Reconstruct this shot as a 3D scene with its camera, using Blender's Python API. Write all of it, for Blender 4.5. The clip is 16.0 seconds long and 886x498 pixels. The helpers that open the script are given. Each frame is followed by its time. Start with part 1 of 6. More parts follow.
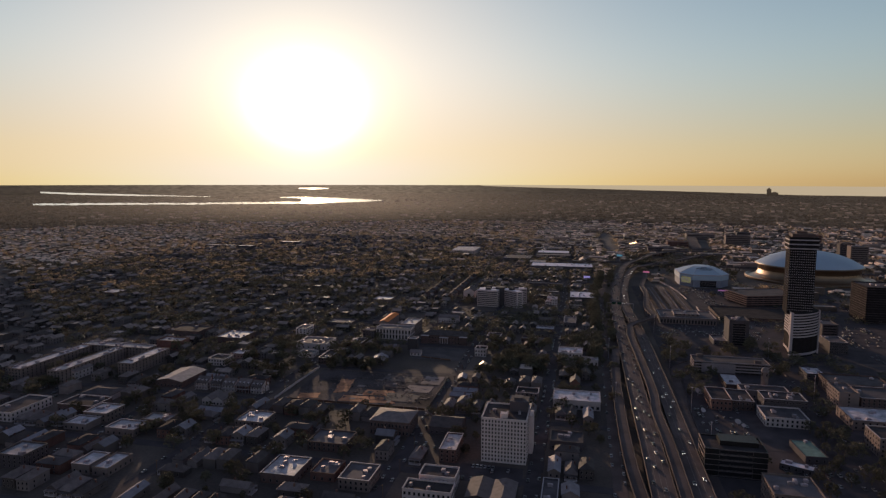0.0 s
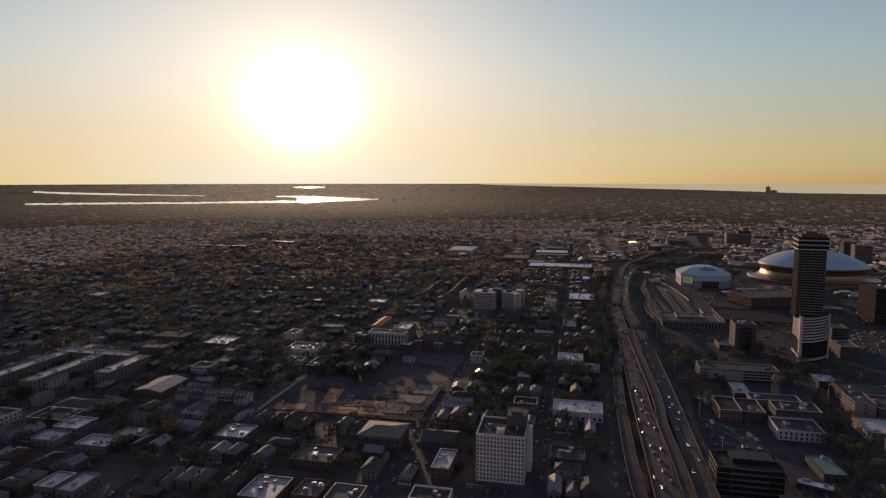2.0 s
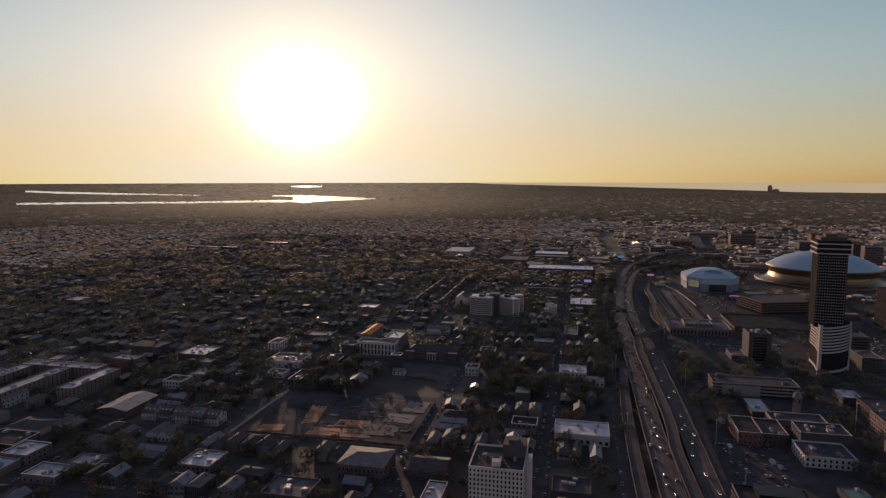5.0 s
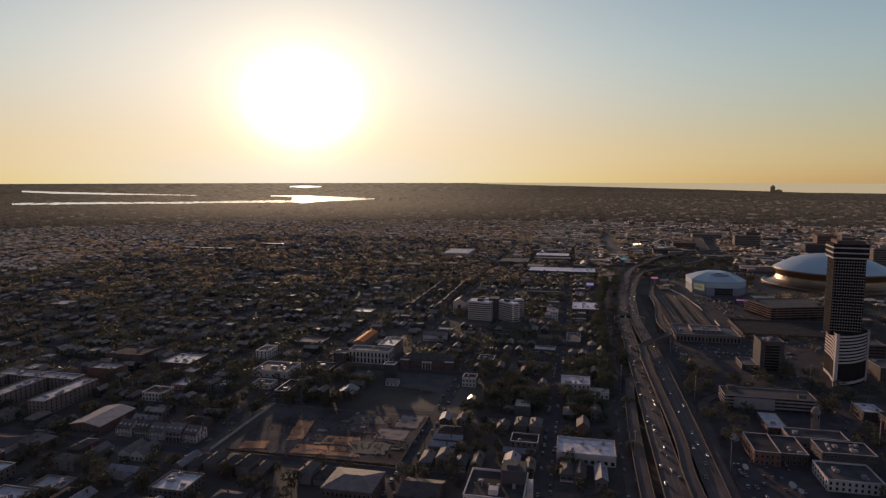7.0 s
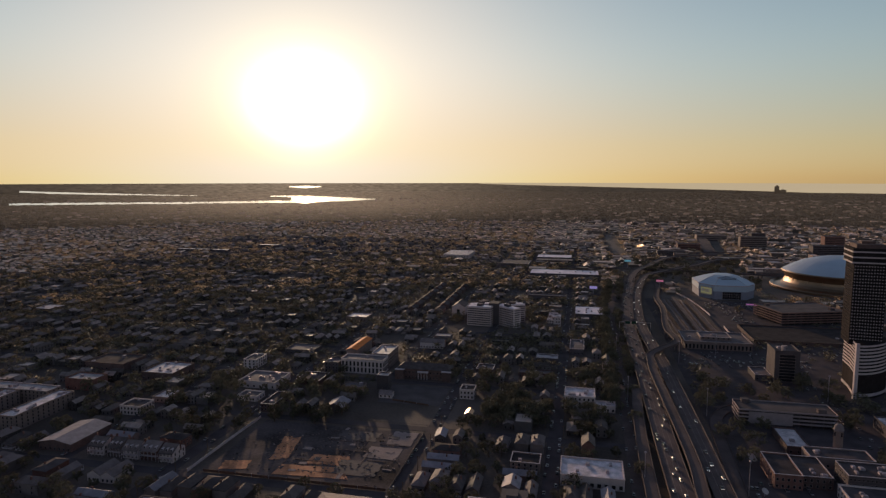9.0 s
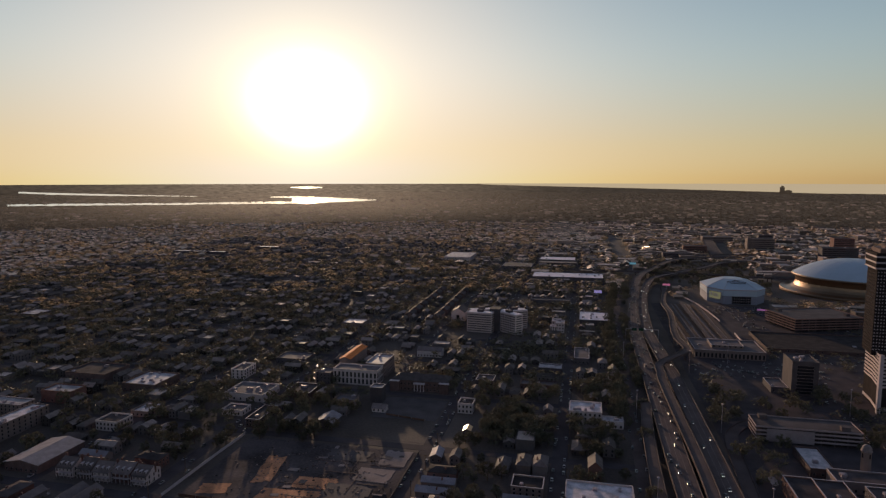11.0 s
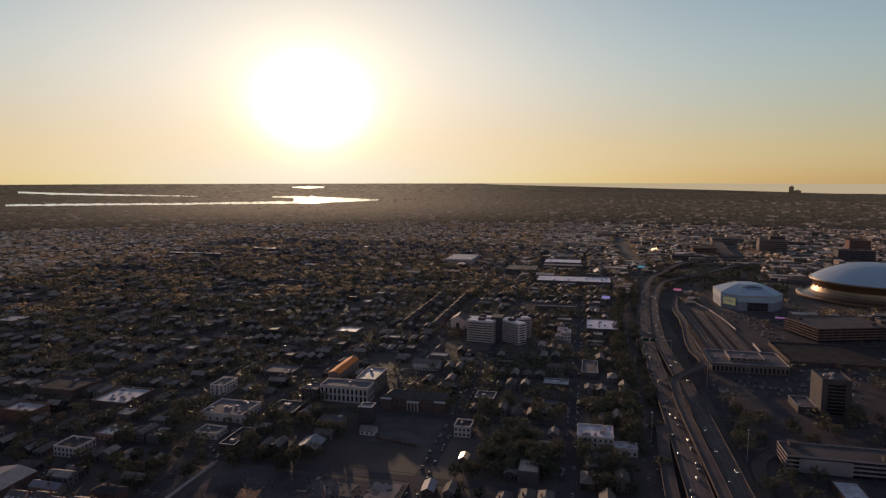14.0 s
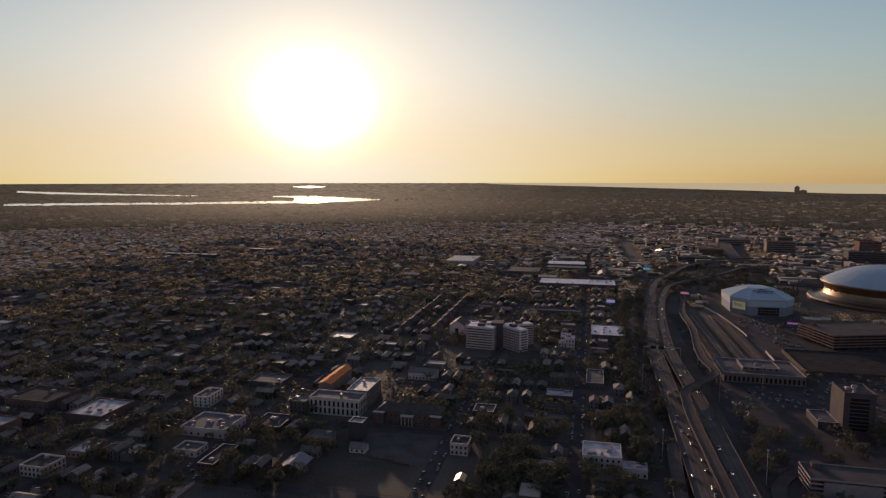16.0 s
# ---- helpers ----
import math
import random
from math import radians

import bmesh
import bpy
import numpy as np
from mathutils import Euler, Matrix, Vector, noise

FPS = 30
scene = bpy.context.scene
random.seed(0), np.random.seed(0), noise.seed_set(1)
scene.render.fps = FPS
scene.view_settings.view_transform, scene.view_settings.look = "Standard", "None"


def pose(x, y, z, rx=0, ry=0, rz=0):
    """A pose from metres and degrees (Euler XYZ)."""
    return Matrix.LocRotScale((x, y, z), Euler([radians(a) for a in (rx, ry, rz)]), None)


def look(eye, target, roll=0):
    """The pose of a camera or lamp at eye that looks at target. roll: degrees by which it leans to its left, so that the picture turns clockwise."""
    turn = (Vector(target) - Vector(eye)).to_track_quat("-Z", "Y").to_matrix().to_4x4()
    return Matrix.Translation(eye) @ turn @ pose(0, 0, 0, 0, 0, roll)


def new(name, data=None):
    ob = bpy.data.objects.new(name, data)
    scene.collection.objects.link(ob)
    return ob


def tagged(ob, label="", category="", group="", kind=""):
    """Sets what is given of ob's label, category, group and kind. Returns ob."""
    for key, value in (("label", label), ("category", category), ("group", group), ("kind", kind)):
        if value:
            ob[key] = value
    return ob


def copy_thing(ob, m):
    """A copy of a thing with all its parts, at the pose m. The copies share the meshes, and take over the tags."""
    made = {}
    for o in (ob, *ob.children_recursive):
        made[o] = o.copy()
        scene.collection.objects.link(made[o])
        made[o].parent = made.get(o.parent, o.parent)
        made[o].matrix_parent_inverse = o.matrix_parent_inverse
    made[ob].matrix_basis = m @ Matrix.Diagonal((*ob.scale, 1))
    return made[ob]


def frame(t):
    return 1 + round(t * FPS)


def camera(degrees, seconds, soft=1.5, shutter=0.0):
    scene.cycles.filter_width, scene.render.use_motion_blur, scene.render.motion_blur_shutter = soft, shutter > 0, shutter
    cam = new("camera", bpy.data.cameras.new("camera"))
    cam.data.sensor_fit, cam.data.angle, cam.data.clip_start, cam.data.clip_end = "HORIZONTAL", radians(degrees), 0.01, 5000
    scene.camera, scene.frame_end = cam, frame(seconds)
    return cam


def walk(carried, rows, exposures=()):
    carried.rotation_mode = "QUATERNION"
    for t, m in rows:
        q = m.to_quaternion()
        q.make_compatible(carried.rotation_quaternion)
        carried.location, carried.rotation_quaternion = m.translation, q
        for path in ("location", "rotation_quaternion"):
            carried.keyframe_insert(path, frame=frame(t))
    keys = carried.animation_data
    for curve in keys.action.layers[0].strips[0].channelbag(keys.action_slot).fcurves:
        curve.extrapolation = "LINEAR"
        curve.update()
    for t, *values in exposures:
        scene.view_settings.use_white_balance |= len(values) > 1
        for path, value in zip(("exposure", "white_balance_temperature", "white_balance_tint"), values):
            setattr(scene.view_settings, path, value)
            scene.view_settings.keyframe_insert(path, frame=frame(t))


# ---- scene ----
# ---------------------------------------------------------------- camera
cam = camera(70.0, 16.0, soft=1.3)
ROWS = (
    (0, 0.00, 0.00, 200.00, 83.797, -0.115, -0.000),
    (0.5, 1.03, 7.82, 200.01, 83.736, -0.069, -0.065),
    (1, 2.08, 15.70, 200.03, 83.711, -0.031, -0.110),
    (1.5, 3.15, 23.64, 200.04, 83.682, -0.008, -0.148),
    (2, 4.23, 31.63, 200.05, 83.668, 0.004, -0.208),
    (2.5, 5.32, 39.67, 200.07, 83.650, 0.020, -0.260),
    (3, 6.43, 47.75, 200.08, 83.615, 0.034, -0.272),
    (3.5, 7.55, 55.88, 200.09, 83.596, 0.042, -0.280),
    (4, 8.69, 64.05, 200.10, 83.580, 0.039, -0.290),
    (6.5, 14.51, 105.40, 200.17, 83.585, 0.009, -0.262),
    (7.5, 16.90, 122.12, 200.20, 83.592, 0.002, -0.205),
    (8.5, 19.31, 138.91, 200.22, 83.588, 0.010, -0.137),
    (9, 20.52, 147.32, 200.23, 83.598, 0.017, -0.100),
    (11.5, 26.61, 189.44, 200.30, 83.657, 0.039, 0.198),
    (12.5, 29.05, 206.26, 200.33, 83.660, 0.037, 0.338),
    (13.5, 31.48, 223.02, 200.35, 83.637, 0.035, 0.475),
    (14.5, 33.90, 239.71, 200.38, 83.610, 0.029, 0.605),
    (15.5, 36.29, 256.30, 200.40, 83.595, 0.017, 0.722),
    (16, 37.47, 264.55, 200.42, 83.582, 0.006, 0.775),
)
walk(cam, [(r[0], pose(*r[1:])) for r in ROWS],
     exposures=((0.0, 0.08, 6350, 18), (1.1, 0.08, 6350, 18), (1.3, 0.03, 6500, 17), (16.0, 0.03, 6500, 17)))

# ---------------------------------------------------------------- light
SUN_AZ, SUN_EL = radians(-12.0), radians(6.6)          # azimuth clockwise from +y
SUN_DIR = Vector((math.sin(SUN_AZ) * math.cos(SUN_EL), math.cos(SUN_AZ) * math.cos(SUN_EL), math.sin(SUN_EL)))
sun_data = bpy.data.lights.new("sun", "SUN")
sun_data.energy, sun_data.angle, sun_data.color = 2.9, radians(0.8), (1.0, 0.74, 0.45)
sun = new("sun", sun_data)
sun.matrix_world = look((-1000, 4000, 700), (-1000 - SUN_DIR.x, 4000 - SUN_DIR.y, 700 - SUN_DIR.z))

world = bpy.data.worlds.new("evening_sky")
scene.world = world
world.use_nodes = True
wn, wl = world.node_tree.nodes, world.node_tree.links
wn.clear()
sky = wn.new("ShaderNodeTexSky")
sky.sky_type, sky.sun_disc = "NISHITA", False
sky.sun_elevation, sky.sun_rotation = SUN_EL, SUN_AZ
sky.altitude, sky.air_density, sky.dust_density, sky.ozone_density = 200, 1.0, 0.4, 1.0
bg = wn.new("ShaderNodeBackground")
# bright haze near the sun saturates softly, channel by channel
sep, com = wn.new("ShaderNodeSeparateColor"), wn.new("ShaderNodeCombineColor")
wl.new(sky.outputs[0], sep.inputs[0])
for ch, (gain, cap) in enumerate(((0.122, 0.97), (0.130, 0.93), (0.136, 0.84))):
    chain = sep.outputs[ch]
    lin = wn.new("ShaderNodeMath"); lin.operation = "MULTIPLY"; lin.inputs[1].default_value = gain
    wl.new(chain, lin.inputs[0])
    rel = wn.new("ShaderNodeMath"); rel.operation = "DIVIDE"; rel.inputs[1].default_value = cap
    wl.new(lin.outputs[0], rel.inputs[0])
    sq = wn.new("ShaderNodeMath"); sq.operation = "MULTIPLY_ADD"; sq.inputs[2].default_value = 1.0
    wl.new(rel.outputs[0], sq.inputs[0]); wl.new(rel.outputs[0], sq.inputs[1])
    root = wn.new("ShaderNodeMath"); root.operation = "SQRT"
    wl.new(sq.outputs[0], root.inputs[0])
    soft_c = wn.new("ShaderNodeMath"); soft_c.operation = "DIVIDE"
    wl.new(lin.outputs[0], soft_c.inputs[0]); wl.new(root.outputs[0], soft_c.inputs[1])
    wl.new(soft_c.outputs[0], com.inputs[ch])
bg.inputs["Strength"].default_value = 1.0
# dust low in the air takes green out of the band along the horizon
up = wn.new("ShaderNodeTexCoord"); axis = wn.new("ShaderNodeSeparateXYZ"); low = wn.new("ShaderNodeMapRange")
wl.new(up.outputs["Generated"], axis.inputs[0]); wl.new(axis.outputs[2], low.inputs[0])
low.interpolation_type = "SMOOTHERSTEP"
low.inputs[1].default_value, low.inputs[2].default_value, low.inputs[3].default_value, low.inputs[4].default_value = 0.0, 0.22, 1.0, 0.0
dust = wn.new("ShaderNodeMix"); dust.data_type = "RGBA"; dust.blend_type = "MULTIPLY"
wl.new(low.outputs[0], dust.inputs[0]); wl.new(com.outputs[0], dust.inputs[6])
dust.inputs[7].default_value = (0.86, 0.765, 0.69, 1)
# the last degrees above the horizon pale off in thick air
rim = wn.new("ShaderNodeMapRange"); rim.interpolation_type = "SMOOTHSTEP"
wl.new(axis.outputs[2], rim.inputs[0])
rim.inputs[1].default_value, rim.inputs[2].default_value, rim.inputs[3].default_value, rim.inputs[4].default_value = -0.01, 0.055, 1.0, 0.0
pale = wn.new("ShaderNodeMix"); pale.data_type = "RGBA"; pale.blend_type = "MULTIPLY"; pale.clamp_result = False
wl.new(rim.outputs[0], pale.inputs[0]); wl.new(dust.outputs[2], pale.inputs[6])
pale.inputs[7].default_value = (0.93, 0.98, 1.3, 1)
wl.new(pale.outputs[2], bg.inputs[0])
# the sun's aureole: forward scatter in the dusty air round the sun
tc = wn.new("ShaderNodeTexCoord")
off = wn.new("ShaderNodeVectorMath"); off.operation = "SUBTRACT"; off.inputs[1].default_value = SUN_DIR
wl.new(tc.outputs["Generated"], off.inputs[0])
wide = wn.new("ShaderNodeVectorMath"); wide.operation = "MULTIPLY"; wide.inputs[1].default_value = (1.0, 1.0, 1.24)
wl.new(off.outputs[0], wide.inputs[0])
dot = wn.new("ShaderNodeVectorMath"); dot.operation = "DOT_PRODUCT"
wl.new(wide.outputs[0], dot.inputs[0]); wl.new(wide.outputs[0], dot.inputs[1])
lobes = []
for power, gain, tint in ((620.0, 3.0, (1.0, 0.94, 0.74, 1)), (170.0, 0.5, (1.0, 0.82, 0.28, 1)), (18.0, 0.15, (1.0, 0.93, 0.74, 1))):
    e = wn.new("ShaderNodeMath"); e.operation = "MULTIPLY"; e.inputs[1].default_value = -power / 2
    wl.new(dot.outputs["Value"], e.inputs[0])
    p = wn.new("ShaderNodeMath"); p.operation = "EXPONENT"
    wl.new(e.outputs[0], p.inputs[0])
    g = wn.new("ShaderNodeMath"); g.operation = "MULTIPLY"
    wl.new(p.outputs[0], g.inputs[0]); g.inputs[1].default_value = gain
    b = wn.new("ShaderNodeBackground"); b.inputs[0].default_value = tint
    wl.new(g.outputs[0], b.inputs["Strength"])
    lobes.append(b)
total = bg
for b in lobes:
    a = wn.new("ShaderNodeAddShader")
    wl.new(total.outputs[0], a.inputs[0]); wl.new(b.outputs[0], a.inputs[1])
    total = a
out = wn.new("ShaderNodeOutputWorld")
wl.new(total.outputs[0], out.inputs[0])

# ---------------------------------------------------------------- materials


def mat(name, color, rough=0.85, scale=0.3, vary=0.35, metal=0.0, bump=0.3, fine=6.0, per="object", spread=0.0,
        color2=None, spec=0.2, through_light=0.0):
    """A surface with grain and stains at two scales, and a spread of tone from thing to thing."""
    color = (color[0] * 1.29, color[1] * 1.0, color[2] * 1.10)
    m = bpy.data.materials.new(name)
    m.use_nodes = True
    n, l = m.node_tree.nodes, m.node_tree.links
    bsdf = n["Principled BSDF"]
    geo = n.new("ShaderNodeNewGeometry")
    big = n.new("ShaderNodeTexNoise"); big.inputs["Scale"].default_value = scale; big.inputs["Detail"].default_value = 5
    small = n.new("ShaderNodeTexNoise"); small.inputs["Scale"].default_value = scale * fine; small.inputs["Detail"].default_value = 3
    for t in (big, small):
        l.new(geo.outputs["Position"], t.inputs["Vector"])
    blend = n.new("ShaderNodeMath"); blend.operation = "MULTIPLY_ADD"
    l.new(small.outputs[0], blend.inputs[0]); blend.inputs[1].default_value = 0.45
    l.new(big.outputs[0], blend.inputs[2])
    ramp = n.new("ShaderNodeMapRange")
    l.new(blend.outputs[0], ramp.inputs[0])
    ramp.inputs[1].default_value, ramp.inputs[2].default_value = 0.45, 1.0
    mix = n.new("ShaderNodeMix"); mix.data_type = "RGBA"
    l.new(ramp.outputs[0], mix.inputs[0])
    c2 = color2 or tuple(c * (1 + vary) for c in color)
    mix.inputs[6].default_value = (*[min(1, c * (1 - vary)) for c in color], 1)
    mix.inputs[7].default_value = (*[min(1, c) for c in c2], 1)
    last = mix.outputs[2]
    if spread:
        if per == "island":
            rnd = geo.outputs["Random Per Island"]
        else:
            rnd = n.new("ShaderNodeObjectInfo").outputs["Random"]
        mr = n.new("ShaderNodeMapRange")
        l.new(rnd, mr.inputs[0])
        mr.inputs[3].default_value, mr.inputs[4].default_value = 1 - spread, 1 + spread
        hsv = n.new("ShaderNodeHueSaturation")
        l.new(last, hsv.inputs["Color"]); l.new(mr.outputs[0], hsv.inputs["Value"])
        last = hsv.outputs[0]
    l.new(last, bsdf.inputs["Base Color"])
    bsdf.inputs["Metallic"].default_value = metal
    bsdf.inputs["Specular IOR Level"].default_value = spec
    rr = n.new("ShaderNodeMapRange")
    l.new(small.outputs[0], rr.inputs[0])
    rr.inputs[3].default_value, rr.inputs[4].default_value = max(0.03, rough - 0.12), min(1, rough + 0.12)
    l.new(rr.outputs[0], bsdf.inputs["Roughness"])
    if bump:
        bp = n.new("ShaderNodeBump"); bp.inputs["Strength"].default_value = bump; bp.inputs["Distance"].default_value = 0.1
        l.new(small.outputs[0], bp.inputs["Height"]); l.new(bp.outputs[0], bsdf.inputs["Normal"])
    if through_light:                                  # leaves let light from behind through
        tr = n.new("ShaderNodeBsdfTranslucent")
        l.new(last, tr.inputs["Color"])
        mx = n.new("ShaderNodeMixShader"); mx.inputs[0].default_value = through_light
        l.new(bsdf.outputs[0], mx.inputs[1]); l.new(tr.outputs[0], mx.inputs[2])
        l.new(mx.outputs[0], n["Material Output"].inputs[0])
    return m


M = {
    "ground": mat("dry_earth_and_grass", (0.09, 0.075, 0.064), 0.85, 0.012, 0.5, fine=40, spec=0.1, color2=(0.165, 0.112, 0.104)),
    "asphalt": mat("asphalt", (0.066, 0.06, 0.06), 0.95, 0.08, 0.3, fine=25, spec=0.06),
    "concrete": mat("worn_concrete", (0.08, 0.074, 0.072), 0.85, 0.07, 0.35, fine=18, spread=0.1, spec=0.1),
    "deck": mat("road_deck_concrete", (0.099, 0.085, 0.077), 0.9, 0.06, 0.3, fine=20, spec=0.05),
    "dirt": mat("scraped_earth", (0.074, 0.067, 0.064), 0.95, 0.035, 0.7, fine=14, spec=0.03),
    # bare clay, with the low sun's orange put into its colour
    "clay": mat("clay_sun_orange", (0.40, 0.20, 0.10), 0.95, 0.09, 0.5, fine=9),
    "rubble": mat("mixed_rubble", (0.11, 0.09, 0.08), 0.9, 0.6, 0.3, per="island", spread=0.8),
    "gravel": mat("pale_gravel", (0.19, 0.165, 0.15), 0.95, 0.05, 0.35, fine=16),
    "white_wall": mat("painted_masonry", (0.40, 0.38, 0.35), 0.8, 0.15, 0.15, spread=0.12),
    "hotel_white": mat("cream_white_render", (0.50, 0.47, 0.425), 0.8, 0.15, 0.12),
    "cream": mat("cream_stucco", (0.155, 0.132, 0.115), 0.85, 0.15, 0.18, spread=0.15),
    "brick": mat("red_brick_wall", (0.125, 0.074, 0.06), 0.9, 0.25, 0.3, spread=0.25),
    "dark_brick": mat("brown_brick_wall", (0.09, 0.066, 0.058), 0.9, 0.25, 0.3, spread=0.2),
    "grey_wall": mat("grey_render", (0.072, 0.067, 0.069), 0.85, 0.15, 0.2, spread=0.2),
    "siding": mat("painted_clapboard", (0.125, 0.114, 0.105), 0.8, 0.2, 0.15, spread=0.6),
    "shingle": mat("asphalt_shingle", (0.115, 0.10, 0.093), 0.8, 0.25, 0.3, spread=0.5),
    "tin": mat("ribbed_tin_roof", (0.19, 0.19, 0.2), 0.7, 0.2, 0.25, metal=0.15, spread=0.3),
    "membrane": mat("white_roof_membrane", (0.38, 0.38, 0.38), 0.64, 0.16, 0.55, spread=0.3, fine=10, spec=0.25),
    "gravel_roof": mat("grey_gravel_roof", (0.105, 0.10, 0.10), 0.85, 0.12, 0.35, spread=0.3, fine=12, spec=0.1),
    "green_roof": mat("pale_green_roof", (0.12, 0.21, 0.17), 0.7, 0.2, 0.3, spec=0.15),
    "bright_membrane": mat("fresh_white_membrane", (0.62, 0.62, 0.63), 0.55, 0.1, 0.25, fine=10, spec=0.25),
    "tar_roof": mat("dark_tar_roof", (0.062, 0.057, 0.055), 0.9, 0.12, 0.4, spread=0.4, fine=12, spec=0.04),
    "bright_tin": mat("polished_tin_roof", (0.42, 0.30, 0.15), 0.4, 0.3, 0.12, metal=0.85, bump=0.05),
    "terracotta": mat("terracotta_tiles", (0.62, 0.21, 0.06), 0.8, 0.3, 0.25, spec=0.1),
    "glass": mat("dark_window_glass", (0.02, 0.02, 0.022), 0.2, 0.5, 0.2, bump=0.02, spec=0.3),
    "gold": mat("bronzed_aluminium_cladding", (0.20, 0.145, 0.085), 0.36, 0.06, 0.12, metal=0.85, bump=0.05),
    "dome_skin": mat("white_dome_skin", (0.31, 0.41, 0.46), 0.45, 0.03, 0.07, bump=0.05),
    "black": mat("black_curtain_wall", (0.016, 0.015, 0.015), 0.45, 0.2, 0.25, bump=0.05),
    "arena_wall": mat("blue_grey_panels", (0.19, 0.215, 0.25), 0.7, 0.05, 0.1),
    "dull": mat("dull_dark_cladding", (0.022, 0.02, 0.02), 0.95, 0.2, 0.25, bump=0.1, spec=0.03),
    "panel": mat("pale_precast_panel", (0.235, 0.215, 0.21), 0.85, 0.1, 0.2),
    "russet": mat("russet_deck_edge", (0.19, 0.13, 0.11), 0.85, 0.1, 0.25),
    "trim": mat("pale_trim", (0.36, 0.345, 0.335), 0.7, 0.4, 0.12),
    "frame": mat("worn_window_frame", (0.17, 0.155, 0.145), 0.8, 0.4, 0.2),
    "metal": mat("galvanised_metal", (0.27, 0.27, 0.28), 0.55, 0.5, 0.2, metal=0.5, spread=0.2),
    "rust": mat("rusty_steel", (0.10, 0.065, 0.045), 0.8, 0.5, 0.3),
    "bark": mat("bark", (0.10, 0.075, 0.05), 0.95, 1.5, 0.3),
    "leaf": mat("oak_foliage", (0.076, 0.078, 0.051), 0.8, 0.35, 0.4, spread=0.35, fine=8, through_light=0.18, spec=0.15),
    "leaf_mid": mat("street_foliage", (0.106, 0.1, 0.061), 0.65, 0.3, 0.3, per="island", spread=0.2, fine=8, through_light=0.25, spec=0.3),
    # leaf_far: leaf colour lifted pale and warm in place of air haze
    "leaf_far": mat("far_canopy_haze_lift", (0.33, 0.285, 0.17), 0.7, 0.1, 0.15, per="island", spread=0.12, fine=8, through_light=0.5, spec=0.25),
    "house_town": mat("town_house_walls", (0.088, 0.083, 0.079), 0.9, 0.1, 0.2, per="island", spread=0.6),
    # house_far and roof_far: colours lifted above the town ones to paint haze
    "house_far": mat("far_walls_haze_lift", (0.16, 0.135, 0.108), 0.9, 0.1, 0.2, per="island", spread=0.6),
    "roof_far": mat("far_roofs_haze_lift", (0.50, 0.39, 0.27), 0.6, 0.1, 0.3, per="island", spread=0.6, spec=0.8),
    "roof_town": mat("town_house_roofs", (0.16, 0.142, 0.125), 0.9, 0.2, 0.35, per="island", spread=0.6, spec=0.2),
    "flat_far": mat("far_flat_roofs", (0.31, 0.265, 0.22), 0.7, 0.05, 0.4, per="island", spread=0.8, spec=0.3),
    "paint": mat("car_paint", (0.10, 0.099, 0.10), 0.35, 0.5, 0.1, spread=0.95, bump=0, spec=0.7),
    "tyre": mat("tyre_rubber", (0.02, 0.02, 0.02), 0.9, 2.0, 0.2),
    "pool": mat("river_water", (0.05, 0.055, 0.06), 0.2, 0.02, 0.2, bump=0.5, fine=6, spec=1.0),
    "lake": mat("lake_water_sky_glow", (0.10, 0.09, 0.075), 0.6, 0.004, 0.06, bump=0, fine=20, spec=0.0),
    "pool_green": mat("green_sign_sheeting", (0.006, 0.035, 0.02), 0.5, 0.5, 0.15),
    "line": mat("road_paint", (0.16, 0.145, 0.13), 0.8, 0.6, 0.25),
}

# lake 10 to 25 km off: the sky's shine is put in as emission
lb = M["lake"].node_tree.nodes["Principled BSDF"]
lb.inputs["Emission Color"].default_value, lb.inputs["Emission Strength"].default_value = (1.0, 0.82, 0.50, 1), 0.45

EYE = Vector((18.5, 133.0, 200.0))                     # middle of the flight
# open water seen from far off: the wave faces that show lean a little towards the city
wm = M["pool"].node_tree
wv = wm.nodes.new("ShaderNodeTexNoise"); wv.inputs["Scale"].default_value = 0.05; wv.inputs["Detail"].default_value = 4
wg = wm.nodes.new("ShaderNodeNewGeometry")
wm.links.new(wg.outputs["Position"], wv.inputs["Vector"])
ws = wm.nodes.new("ShaderNodeVectorMath"); ws.operation = "SUBTRACT"; ws.inputs[1].default_value = (0.5, 0.5, 0.5)
wm.links.new(wv.outputs["Color"], ws.inputs[0])
wx = wm.nodes.new("ShaderNodeVectorMath"); wx.operation = "MULTIPLY_ADD"
wx.inputs[1].default_value = (0.05, 0.05, 0.0)
wa = wm.nodes.new("ShaderNodeVectorMath"); wa.operation = "SUBTRACT"; wa.inputs[0].default_value = (EYE.x, EYE.y, 0)
wm.links.new(wg.outputs["Position"], wa.inputs[1])
wb = wm.nodes.new("ShaderNodeVectorMath"); wb.operation = "MULTIPLY"; wb.inputs[1].default_value = (1, 1, 0)
wm.links.new(wa.outputs[0], wb.inputs[0])
wc = wm.nodes.new("ShaderNodeVectorMath"); wc.operation = "NORMALIZE"
wm.links.new(wb.outputs[0], wc.inputs[0])
wd = wm.nodes.new("ShaderNodeVectorMath"); wd.operation = "MULTIPLY_ADD"
wd.inputs[1].default_value, wd.inputs[2].default_value = (0.07, 0.07, 0.07), (0, 0, 1)
wm.links.new(wc.outputs[0], wd.inputs[0]); wm.links.new(wd.outputs[0], wx.inputs[2])
wm.links.new(ws.outputs[0], wx.inputs[0])
wz = wm.nodes.new("ShaderNodeVectorMath"); wz.operation = "NORMALIZE"
wm.links.new(wx.outputs[0], wz.inputs[0])
wgl = wm.nodes.new("ShaderNodeBsdfAnisotropic")
